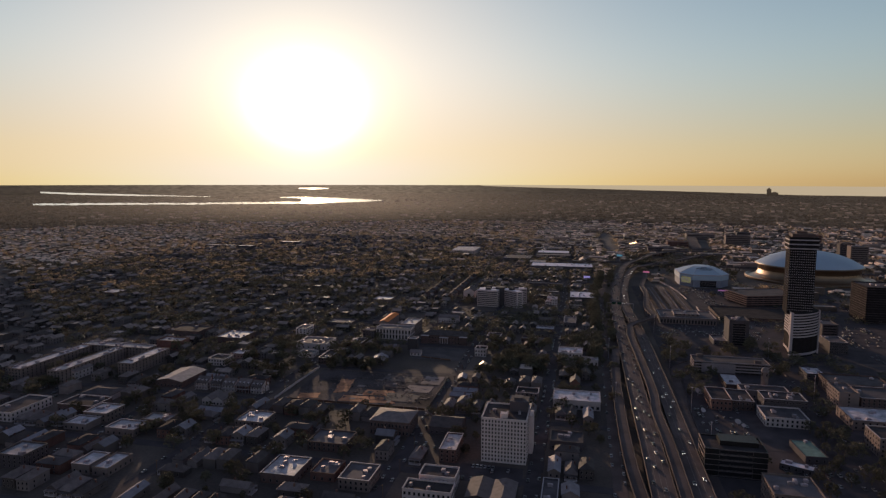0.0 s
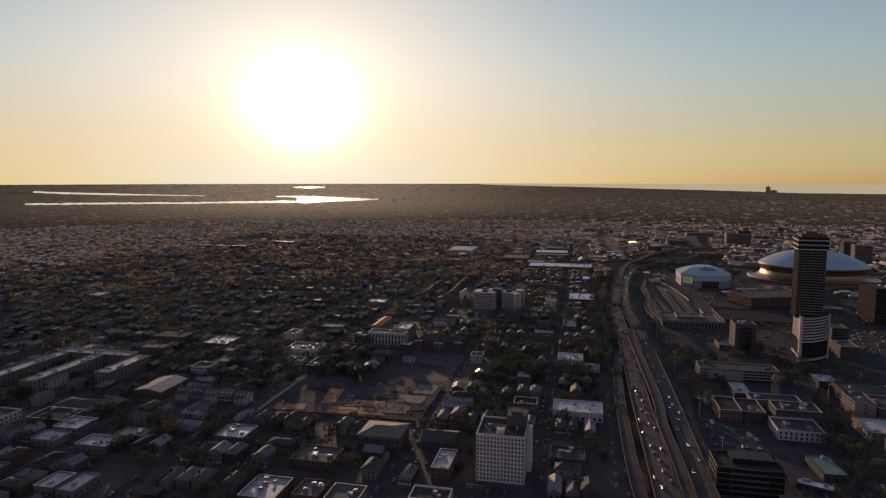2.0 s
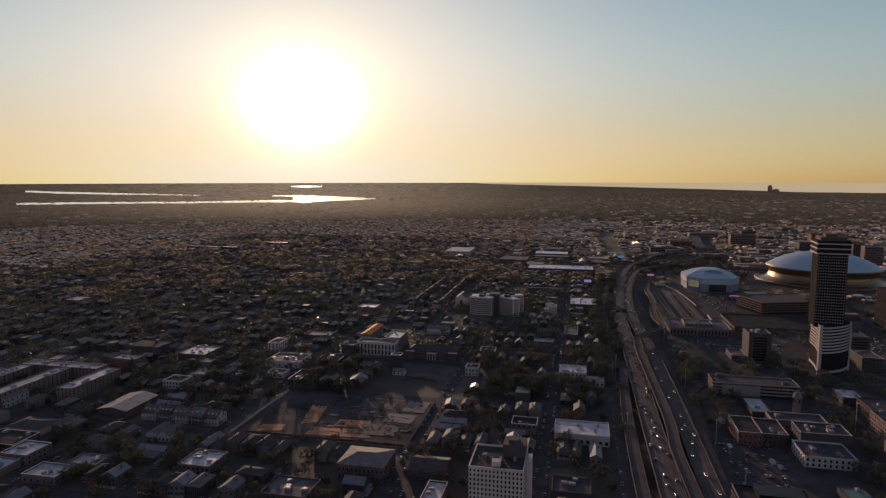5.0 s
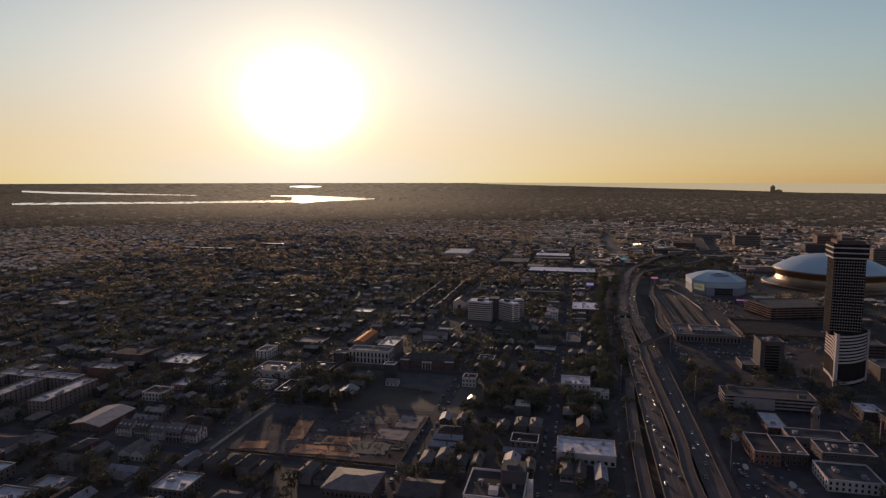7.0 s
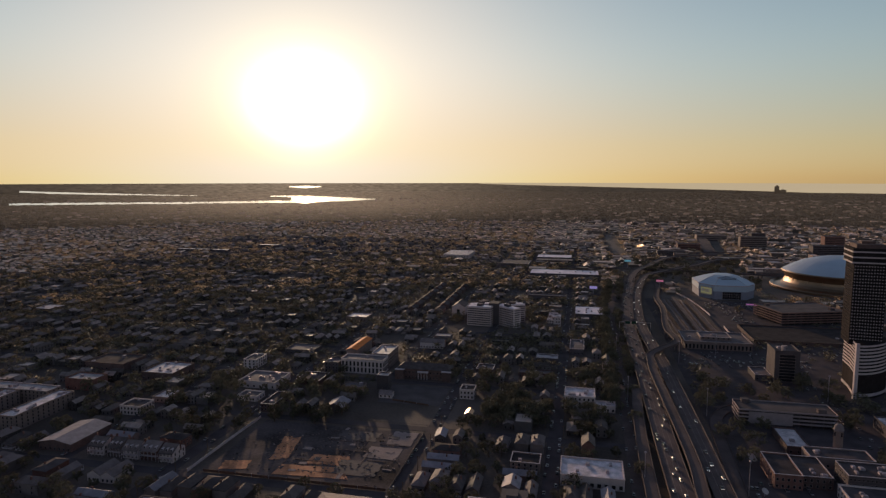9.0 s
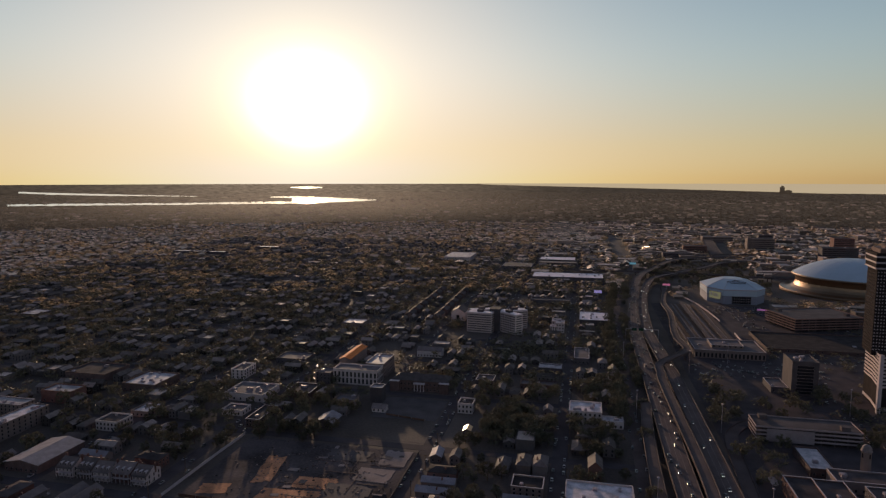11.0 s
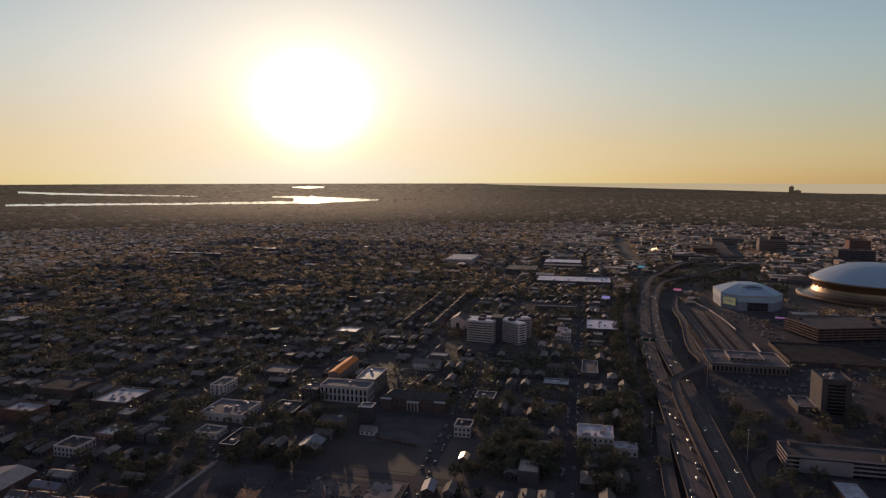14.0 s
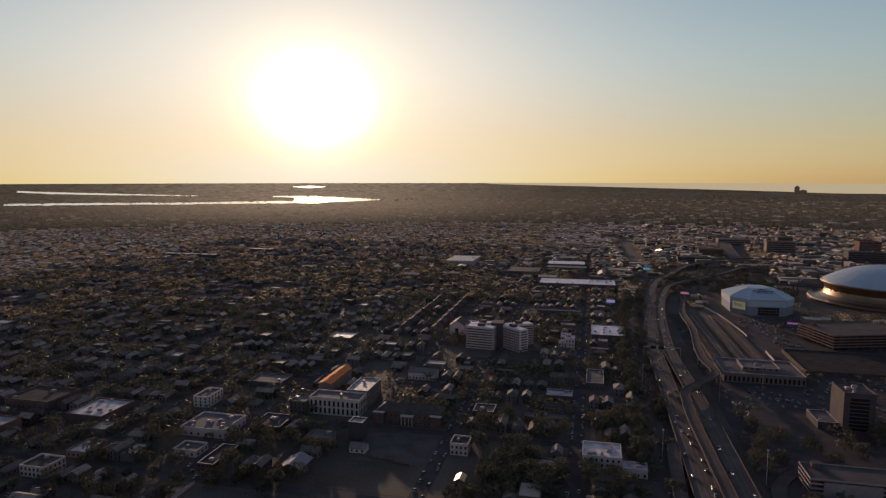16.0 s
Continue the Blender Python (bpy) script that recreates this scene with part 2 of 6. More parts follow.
wgl.inputs["Color"].default_value, wgl.inputs["Roughness"].default_value = (1.0, 0.93, 0.85, 1), 0.09
wm.links.new(wz.outputs[0], wgl.inputs["Normal"])
wmx = wm.nodes.new("ShaderNodeMixShader"); wmx.inputs[0].default_value = 0.97
wm.links.new(wm.nodes["Principled BSDF"].outputs[0], wmx.inputs[1]); wm.links.new(wgl.outputs[0], wmx.inputs[2])
wm.links.new(wmx.outputs[0], wm.nodes["Material Output"].inputs[0])

# ---------------------------------------------------------------- frames of reference and mesh helpers
GRID = pose(0, 0, 0, 0, 0, -12.5)                      # streets: v across, u along
NEAR_R, FAR_R, FAR_D = 2500.0, 4800.0, 25300.0


def shell(x, y):
    """Beyond 2.5 km the land is drawn in towards the visible rim: place, height and scale for a true place."""
    dx, dy = x - EYE.x, y - EYE.y
    dist = math.hypot(dx, dy)
    if dist <= NEAR_R:
        return x, y, 0.0, 1.0
    k = (1 / NEAR_R - 1 / min(dist, FAR_D)) / (1 / NEAR_R - 1 / FAR_D)
    r = NEAR_R + (FAR_R - NEAR_R) * k
    return EYE.x + dx / dist * r, EYE.y + dy / dist * r, EYE.z * (1 - r / min(dist, FAR_D)), r / dist


def mesh_of(name, bm, material):
    me = bpy.data.meshes.new(name)
    bm.normal_update()
    bm.to_mesh(me)
    bm.free()
    for m in material if isinstance(material, (list, tuple)) else (material,):
        me.materials.append(m)
    return me


def part(name, bm, material, parent, label="", m=None, kind=""):
    """Links a bmesh (or a mesh that exists already) as ONE mesh object under a thing or a part."""
    me = bm if isinstance(bm, bpy.types.Mesh) else mesh_of(name, bm, material)
    ob = new(name, me)
    ob.parent = parent
    if m is not None:
        ob.matrix_basis = m
    if label or kind:
        tagged(ob, label, kind=kind)
    return ob


def thing(name, m, label, category, group="", kind=""):
    ob = new(name)
    ob.matrix_basis = m
    return tagged(ob, label, category, group, kind)


def solid(name, bm, material, label, category="", group="", kind="", m=None):
    ob = new(name, mesh_of(name, bm, material))
    if m is not None:
        ob.matrix_basis = m
    return tagged(ob, label, category, group, kind)


def box(bm, x0, x1, y0, y1, z0, z1, mi=0):
    vs = [bm.verts.new(p) for p in ((x0, y0, z0), (x1, y0, z0), (x1, y1, z0), (x0, y1, z0),
                                    (x0, y0, z1), (x1, y0, z1), (x1, y1, z1), (x0, y1, z1))]
    for f in ((3, 2, 1, 0), (4, 5, 6, 7), (0, 1, 5, 4), (1, 2, 6, 5), (2, 3, 7, 6), (3, 0, 4, 7)):
        bm.faces.new([vs[i] for i in f]).material_index = mi
    return vs


def boxes(*dims):
    bm = bmesh.new()
    for d in dims:
        box(bm, *d)
    return bm


def prism(bm, ring, z0, z1, top=True, scale1=1.0):
    n = len(ring)
    lo = [bm.verts.new((x, y, z0)) for x, y in ring]
    hi = [bm.verts.new((x * scale1, y * scale1, z1)) for x, y in ring]
    for i in range(n):
        bm.faces.new((lo[i], lo[(i + 1) % n], hi[(i + 1) % n], hi[i]))
    bm.faces.new(lo[::-1])
    if top:
        bm.faces.new(hi)
    return lo, hi


def revolve(profile, n, sy=1.0):
    """A surface of revolution from (radius, z) pairs."""
    bm = bmesh.new()
    rings = [[bm.verts.new((r * math.cos(2 * math.pi * i / n), r * sy * math.sin(2 * math.pi * i / n), z)) for i in range(n)]
             for r, z in profile]
    for a, b in zip(rings, rings[1:]):
        for i in range(n):
            bm.faces.new((a[i], a[(i + 1) % n], b[(i + 1) % n], b[i]))
    bm.faces.new(rings[-1])
    return bm


def smooth_line(pts, step=12.0):
    """Catmull-Rom through points (v, u, z)."""
    pts = [Vector(p) for p in pts]
    ext = [2 * pts[0] - pts[1], *pts, 2 * pts[-1] - pts[-2]]
    res = []
    for i in range(1, len(ext) - 2):
        a, b, c, d = ext[i - 1:i + 3]
        k = max(2, int((c - b).length / step))
        for j in range(k):
            t = j / k
            res.append(0.5 * ((2 * b) + (c - a) * t + (2 * a - 5 * b + 4 * c - d) * t * t + (3 * b - a - 3 * c + d) * t ** 3))
    return res + [pts[-1]]


def ribbon(pts, profile):
    """Sweeps a closed profile of (offset, height) along a line of points."""
    bm = bmesh.new()
    rows = []
    for i, p in enumerate(pts):
        d = (pts[min(i + 1, len(pts) - 1)] - pts[max(i - 1, 0)])
        side = Vector((d.y, -d.x, 0)).normalized()
        rows.append([bm.verts.new((p.x + side.x * o, p.y + side.y * o, p.z + h)) for o, h in profile])
    n = len(profile)
    for a, b in zip(rows, rows[1:]):
        for i in range(n):
            bm.faces.new((a[i], a[(i + 1) % n], b[(i + 1) % n], b[i]))
    bm.faces.new(rows[0][::-1]); bm.faces.new(rows[-1])
    bmesh.ops.recalc_face_normals(bm, faces=bm.faces)
    return bm


TAKEN = []                                             # footprints in street coordinates that are in use


def take(v0, v1, u0, u1, margin=2.0):
    TAKEN.append((v0 - margin, v1 + margin, u0 - margin, u1 + margin))


def free(v0, v1, u0, u1):
    return all(v1 < a or v0 > b or u1 < c or u0 > d for a, b, c, d in TAKEN)

# ---------------------------------------------------------------- ground and water
def ground_sheet():
    """One sheet to the horizon: flat near by, drawn up to the rim far off."""
    bm = bmesh.new()
    na = 180
    radii = [0.0] + [NEAR_R * k / 10 for k in range(2, 11)]
    for k in range(1, 13):
        radii.append(1 / (1 / NEAR_R - (1 / NEAR_R - 1 / 2900.0) * k / 12))
    centre = bm.verts.new((EYE.x, EYE.y, 0))
    prev = None
    for dist in radii[1:]:
        ring = []
        for i in range(na):
            a = 2 * math.pi * i / na
            x, y, z, s = shell(EYE.x + dist * math.sin(a), EYE.y + dist * math.cos(a))
            ring.append(bm.verts.new((x, y, z)))
        for i in range(na):
            j = (i + 1) % na
            if prev is None:
                bm.faces.new((centre, ring[j], ring[i]))
            else:
                bm.faces.new((prev[i], prev[j], ring[j], ring[i]))
        prev = ring
    for f in bm.faces:
        f.smooth = True
    return bm


solid("ground", ground_sheet(), M["ground"], "dark earth and dry grass of a flat city reaching the horizon", "ground", kind="structure")


def hazy_distance():
    """The plain far land from 5 km to the horizon; its material carries the evening haze."""
    bm = bmesh.new()
    na, prev = 240, None
    for k in range(25):
        dist = 1 / (1 / 2760.0 - (1 / 2760.0 - 1 / FAR_D) * k / 24)
        ring = []
        for i in range(na):
            a = 2 * math.pi * i / na
            x, y, z, s = shell(EYE.x + dist * math.sin(a), EYE.y + dist * math.cos(a))
            ring.append(bm.verts.new((x, y, z + 0.5)))
        if prev:
            for i in range(na):
                j = (i + 1) % na
                bm.faces.new((prev[i], prev[j], ring[j], ring[i]))
        prev = ring
    for f in bm.faces:
        f.smooth = True
    return bm


# evening haze is put into this land as emission that rises with distance
haze = mat("far_land_haze_glow", (0.07, 0.062, 0.045), 0.95, 0.006, 0.5, fine=12, bump=0, spec=0.0)
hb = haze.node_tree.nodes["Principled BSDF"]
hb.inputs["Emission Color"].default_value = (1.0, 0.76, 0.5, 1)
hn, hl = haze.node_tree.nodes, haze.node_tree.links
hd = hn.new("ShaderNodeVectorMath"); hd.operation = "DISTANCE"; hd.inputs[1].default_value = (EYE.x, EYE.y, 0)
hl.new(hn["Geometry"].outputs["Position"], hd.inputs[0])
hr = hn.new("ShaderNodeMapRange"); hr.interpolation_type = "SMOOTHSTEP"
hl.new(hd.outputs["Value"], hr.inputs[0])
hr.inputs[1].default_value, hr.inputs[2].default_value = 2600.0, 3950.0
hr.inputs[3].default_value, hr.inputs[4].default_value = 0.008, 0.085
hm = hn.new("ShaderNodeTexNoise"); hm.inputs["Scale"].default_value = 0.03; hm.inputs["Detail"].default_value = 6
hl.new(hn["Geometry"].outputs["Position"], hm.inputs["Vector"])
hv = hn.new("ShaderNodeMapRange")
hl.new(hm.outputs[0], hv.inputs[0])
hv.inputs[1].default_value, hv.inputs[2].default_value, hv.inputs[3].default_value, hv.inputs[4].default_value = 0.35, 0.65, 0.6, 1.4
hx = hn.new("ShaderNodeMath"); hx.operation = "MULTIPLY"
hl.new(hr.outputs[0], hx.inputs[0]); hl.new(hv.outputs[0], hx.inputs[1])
# the haze put into the land as emission grows towards the sun
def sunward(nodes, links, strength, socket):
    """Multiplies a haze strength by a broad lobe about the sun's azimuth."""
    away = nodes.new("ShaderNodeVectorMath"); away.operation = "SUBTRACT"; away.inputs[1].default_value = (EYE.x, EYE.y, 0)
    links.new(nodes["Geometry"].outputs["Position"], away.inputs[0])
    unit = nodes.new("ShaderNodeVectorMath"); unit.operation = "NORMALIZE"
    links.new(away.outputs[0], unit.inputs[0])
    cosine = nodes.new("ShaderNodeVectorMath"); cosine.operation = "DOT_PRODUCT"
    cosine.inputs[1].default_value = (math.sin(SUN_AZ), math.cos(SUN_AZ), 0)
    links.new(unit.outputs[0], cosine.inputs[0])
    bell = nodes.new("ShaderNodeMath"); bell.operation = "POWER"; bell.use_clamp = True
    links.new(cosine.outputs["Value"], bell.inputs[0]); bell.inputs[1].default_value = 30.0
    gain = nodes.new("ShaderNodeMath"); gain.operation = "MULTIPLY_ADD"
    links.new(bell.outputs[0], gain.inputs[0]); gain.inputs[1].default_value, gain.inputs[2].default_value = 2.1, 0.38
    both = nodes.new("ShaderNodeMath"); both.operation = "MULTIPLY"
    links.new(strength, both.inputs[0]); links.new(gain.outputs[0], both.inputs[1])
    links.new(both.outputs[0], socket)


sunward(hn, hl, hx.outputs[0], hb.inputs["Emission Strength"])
# woods carry the haze as warm emission, stronger farther off
haze_glow_woods = mat("far_woods_haze_glow", (0.125, 0.135, 0.115), 0.9, 0.1, 0.3, per="island", spread=0.15, bump=0, spec=0.05, through_light=0.5)
zb, zn, zl = haze_glow_woods.node_tree.nodes["Principled BSDF"], haze_glow_woods.node_tree.nodes, haze_glow_woods.node_tree.links
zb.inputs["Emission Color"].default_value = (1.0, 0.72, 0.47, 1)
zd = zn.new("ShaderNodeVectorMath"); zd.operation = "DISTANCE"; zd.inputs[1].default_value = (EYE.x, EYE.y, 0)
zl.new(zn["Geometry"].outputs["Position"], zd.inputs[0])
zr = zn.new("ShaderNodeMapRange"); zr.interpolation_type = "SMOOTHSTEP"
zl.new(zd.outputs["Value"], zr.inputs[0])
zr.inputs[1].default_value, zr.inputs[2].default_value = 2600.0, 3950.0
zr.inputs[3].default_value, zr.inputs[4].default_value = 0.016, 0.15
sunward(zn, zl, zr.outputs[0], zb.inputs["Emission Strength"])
solid("backdrop", hazy_distance(), haze, "far flat land with evening haze put in as brown glow", "distance", kind="structure")


WATER = []                                             # (azimuths, near and far edge) of open water


def far_water(name, label, az0, az1, edge_near, edge_far, n=80):
    """A sheet of water far off between two edges given as true distances along the azimuth (degrees)."""
    bm = bmesh.new()
    rows = []
    for i in range(n + 1):
        a = az0 + (az1 - az0) * i / n
        d0, d1 = edge_near(a), edge_far(a)
        row = []
        for k in range(5):
            inv = 1 / d0 + (1 / d1 - 1 / d0) * k / 4
            x, y, z, s = shell(EYE.x + math.sin(radians(a)) / inv, EYE.y + math.cos(radians(a)) / inv)
            row.append(bm.verts.new((x, y, z + 2.5)))
        rows.append(row)
    for a, b in zip(rows, rows[1:]):
        for k in range(4):
            bm.faces.new((a[k], a[k + 1], b[k + 1], b[k]))
    bmesh.ops.recalc_face_normals(bm, faces=bm.faces)
    WATER.append((az0, az1, edge_near, edge_far))
    return solid(name, bm, M["lake" if name == "lake" else "pool"], label, "water", kind="structure")


def wob(a, s, amp):
    return 1 + amp * noise.noise(Vector((a * s, s * 3.1, 0.7)))


def along(*knots):
    """A smooth course through (azimuth, distance) knots."""
    return lambda a: float(np.interp(a, [k[0] for k in knots], [k[1] for k in knots]))


def shore(course, s, amp):
    """A course with small bays along it."""
    return lambda a: course(a) * wob(a, s, amp)


far_water("river", "broad bend of a river glinting under the low sun", -13.26, -5.94,
          shore(along((-13.28, 5310), (-12.11, 5220), (-10.14, 5430), (-7.65, 5660), (-5.94, 5950)), 2.6, 0.008), shore(along((-13.26, 7440), (-12.09, 7290), (-10.13, 6910), (-7.65, 6470), (-5.94, 6080)), 1.9, 0.008))
far_water("river_reach", "thin silver reach of river among trees", -34.18, -13.28,
          shore(along((-34.19, 5610), (-30.48, 5500), (-26.54, 5410), (-22.32, 5290), (-17.82, 5310), (-13.28, 5250)), 3.6, 0.022), shore(along((-34.18, 6010), (-30.47, 5920), (-26.53, 5810), (-22.31, 5670), (-17.81, 5750), (-13.27, 5810)), 2.9, 0.022))
far_water("river_link", "narrow arm of the river behind a spit of land", -15.08, -13.26,
          shore(along((-15.08, 7030), (-14.03, 6910), (-13.26, 6690)), 2.6, 0.008), shore(along((-15.08, 7380), (-14.03, 7440), (-13.26, 7460)), 1.9, 0.008))
far_water("river_upper", "far thin reach of the river", -33.48, -20.97,
          shore(along((-33.49, 10410), (-31.17, 9230), (-27.31, 8350), (-23.15, 7810), (-20.97, 7540)), 3.6, 0.02), shore(along((-33.48, 11670), (-31.16, 10390), (-27.3, 9130), (-23.15, 8230), (-20.96, 7790)), 2.9, 0.02))
far_water("river_far", "far reach of the river below the sun", -13.42, -10.7,
          shore(along((-13.43, 14250), (-12.07, 12620), (-10.7, 14100)), 2.6, 0.008), shore(along((-13.42, 15380), (-12.07, 16370), (-10.7, 15220)), 1.9, 0.008))
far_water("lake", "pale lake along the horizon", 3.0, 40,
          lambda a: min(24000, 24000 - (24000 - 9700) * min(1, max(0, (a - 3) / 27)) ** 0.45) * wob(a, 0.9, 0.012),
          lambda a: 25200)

# ---------------------------------------------------------------- roads
def street(name, pts, width, label, material="asphalt", z=0.06):
    line = smooth_line([(v, u, 0) for v, u in pts], 30)
    bm = ribbon(line, [(-width / 2, -0.3), (-width / 2, z), (width / 2, z), (width / 2, -0.3)])
    return solid(name, bm, M[material], label, "road", kind="structure", m=GRID)


def elevated(name, pts, width, label, thick=1.4, rail=0.9, columns=True, lanes=3, left_from=0):
    """A road deck on columns with a parapet on both sides and lane lines."""
    line = smooth_line(pts)
    road = thing(name, GRID, label, "elevated road", kind="structure")
    h = width / 2
    part("deck", ribbon(line, [(-h, -thick), (-h, 0), (h, 0), (h, -thick)]), M["deck"], road)
    for s in (-1, 1):
        a, b = sorted((s * h, s * (h - 0.35)))
        run = [p for p in line if s > 0 or p.y >= left_from]
        part("parapet", ribbon(run, [(a, -0.3), (a, rail), (b, rail), (b, -0.3)]), M["concrete"], road)
    for k in range(1, lanes):
        o = -h + 1.2 + (width - 2.4) * k / lanes
        part("lane_line", ribbon(line, [(o - 0.12, -0.05), (o - 0.12, 0.02), (o + 0.12, 0.02), (o + 0.12, -0.05)]), M["line"], road)
    if columns:
        me = None
        for p in line[1::4]:
            if p.z < 3:
                continue
            if me is None:
                bm = boxes((-0.8, 0.8, -0.8, 0.8, -1, 0))
                me = mesh_of("column", bm, M["concrete"])
            for s in (-1, 1):
                part("column", me, None, road, m=Matrix.Translation((p.x + s * h * 0.55, p.y, p.z - thick)) @ Matrix.Diagonal((1, 1, p.z - thick, 1)))
    return road


OUT = [(53, 60, 8), (53, 250, 8), (53, 440, 8), (52, 600, 8), (52, 806, 8), (51.5, 895, 8), (52, 1014, 8), (61.5, 1184, 8), (75, 1328, 8),
       (89, 1450, 9), (108, 1525, 10), (126, 1566, 10), (155, 1656, 10), (184, 1727, 10), (222, 1776, 10), (280, 1819, 9), (360, 1848, 9)]
INB = [(77, 60, 8), (77, 250, 8), (77, 440, 8), (77, 610, 8), (74.5, 806, 8), (71, 895, 8), (67.5, 1014, 8), (76.5, 1186, 8), (92, 1330, 8),
       (116, 1452, 8), (151, 1512, 8), (204, 1584, 8), (255, 1661, 8), (300, 1734, 8), (400, 1800, 7)]
elevated("expressway_outbound", OUT, 15.5, "wide concrete expressway deck with cars, outbound lanes", lanes=4)
elevated("expressway_inbound", INB, 13.5, "concrete expressway deck beside the wider one, inbound lanes", lanes=3)
elevated("exit_ramp", [(47, 330, 1.0), (40, 400, 3), (36, 460, 5), (35, 580, 6.5), (37, 670, 7.2), (41, 740, 8)], 8.5,
         "concrete exit ramp climbing beside the expressway", lanes=1)
elevated("terminal_ramp", [(66, 60, 9.0), (66, 300, 9.0), (65.8, 440.2, 9.2), (65.2, 482.6, 9.4), (63.7, 534.0, 9.8), (65.7, 599.2, 10.4), (60.5, 785.4, 12), (61.7, 813.6, 12.6), (62.1, 836.2, 13.2), (70.3, 854.1, 13.6), (83.5, 874.8, 13.8), (97.5, 897.5, 13.8), (99.5, 919.6, 13.5), (95.7, 954.2, 13), (98.5, 1011.2, 11.5), (105.2, 1077.6, 10), (108.5, 1133.4, 9), (110, 1215, 6), (124, 1330, 3), (130, 1400, 1.2)], 8,
         "pale winding concrete ramp rising between the carriageways above the rail yard", lanes=1)
elevated("crosstown_viaduct", [(-60, 1560, 7), (60, 1545, 7.5), (200, 1535, 8), (420, 1490, 8), (700, 1420, 8)], 13,
         "flat viaduct crossing below the expressway bend", lanes=2)
elevated("northbound_expressway", [(324, 1920, 0.4), (333, 2040, 6), (345, 2150, 9), (388, 2490, 8)], 30,
         "broad expressway running away across the flats", lanes=6)
elevated("connector_ramp", [(180.9, 1783.9, 7), (260.6, 1861.2, 7), (374.1, 1915.4, 7), (478.7, 1883.2, 7)], 9,
         "narrow concrete connector beyond the expressway bend", lanes=1)
street("service_road", [(92, 60), (90, 400), (89, 470), (91, 560), (95.5, 636), (98.6, 677), (103, 700), (113.6, 718), (126, 729), (330, 760)], 9,
       "worn concrete service road curving round a car park", "deck", 0.14)
for side in (-1, 1):                                   # low walls along its bend
    line = smooth_line([(89, 470, 0), (91, 560, 0), (95.5, 636, 0), (98.6, 677, 0), (103, 700, 0), (113.6, 718, 0), (124, 728, 0)], 8)
    o = side * 4.7
    solid("road_wall", ribbon(line, [(o - 0.2, -0.3), (o - 0.2, 0.95), (o + 0.2, 0.95), (o + 0.2, -0.3)]), M["deck"], "low concrete wall along the service road bend", "wall", kind="structure", m=GRID)
street("frontage_road", [(30, 60), (28, 500), (31, 858), (33, 938), (32, 1038), (33, 1116), (40, 1205), (49, 1298), (50, 1372), (61, 1441), (78, 1490)], 9, "worn frontage road curving beside the expressway", "deck", 0.14)

STREET_V = [-28, -124, -195, -287, -373, -485, -600, -690, -780, -870, -960, -1050, -1140]
STREET_U = [310, 405, 512, 622, 733, 840, 945, 1050, 1155, 1260, 1365, 1470]
for v in STREET_V:
    w = 11 if v in (-28, -124, -287) else 9
    if v == -195:
        street("street", [(v, 733), (v, 1000), (v, 1900)], w, "narrow asphalt street between house lots")
    elif v == -485:
        street("street", [(v, 60), (v, 498)], w, "asphalt street running between house lots")
        street("street", [(v, 637), (v, 1000), (v, 2100)], w, "asphalt street running between house lots")
    else:
        street("street", [(v, 60), (v, 700), (v, 2100)], w, "asphalt street running between house lots")
for u in STREET_U:
    street("cross_street", [(-1150, u), (-300, u), (26, u)], 9, "asphalt cross street between house lots", z=0.1)
for u in (500, 660, 905):
    street("downtown_street", [(95, u), (300, u), (700, u - 10)], 12, "dark asphalt downtown street", z=0.1)
for v in (205, 330):
    street("downtown_avenue", [(v, 60), (v, 900)], 13, "dark asphalt downtown avenue")
street("straight_avenue", [(84, 1620), (82, 1980), (76, 2440)], 20, "broad pale avenue running away across the flats", "concrete", 0.15)
for u in range(1900, 2480, 60):
    take(64, 98, u - 62, u)
    take(300 + (u - 1900) * 0.13, 350 + (u - 1900) * 0.13, u - 62, u)
street("freight_road", [(20, 1400), (20, 1700), (10, 2100)], 12, "grey road among warehouses")
take(22, 92, 0, 1300); take(60, 130, 1250, 1420); take(80, 220, 1400, 1600); take(150, 330, 1560, 1750)
take(-40, 20, 1535, 1570)

# ---------------------------------------------------------------- buildings with a story of their own
PANE = {}


def pane_mesh(w, h):
    key = (round(w, 2), round(h, 2))
    if key not in PANE:
        bm = bmesh.new()
        box(bm, -w / 2, w / 2, -0.06, 0.1, 0, h, 0)
        t = 0.12
        for d in ((-w / 2 - t, -w / 2, -0.12, 0.1, -t, h + t), (w / 2, w / 2 + t, -0.12, 0.1, -t, h + t),
                  (-w / 2, w / 2, -0.12, 0.1, h, h + t), (-w / 2, w / 2, -0.2, 0.1, -t, 0)):
            box(bm, *d, 1)
        PANE[key] = mesh_of("window", bm, (M["glass"], M["frame"]))
    return PANE[key]


def windows(owner, w, d, z0, storey, rows, cols, side_cols, pw, ph, sides):
    """Rows of framed panes on the front (-y) and on the sides named (L: -x, R: +x)."""
    me = pane_mesh(pw, ph)
    for r in range(rows):
        z = z0 + storey * r
        for c in range(cols):
            part("window", me, None, owner, m=pose(-w / 2 + w * (c + 0.5) / cols, -d / 2, z))
        for c in range(side_cols):
            y = -d / 2 + d * (c + 0.5) / side_cols
            if "R" in sides:
                part("window", me, None, owner, m=pose(w / 2, y, z, 0, 0, 90))
            if "L" in sides:
                part("window", me, None, owner, m=pose(-w / 2, y, z, 0, 0, -90))


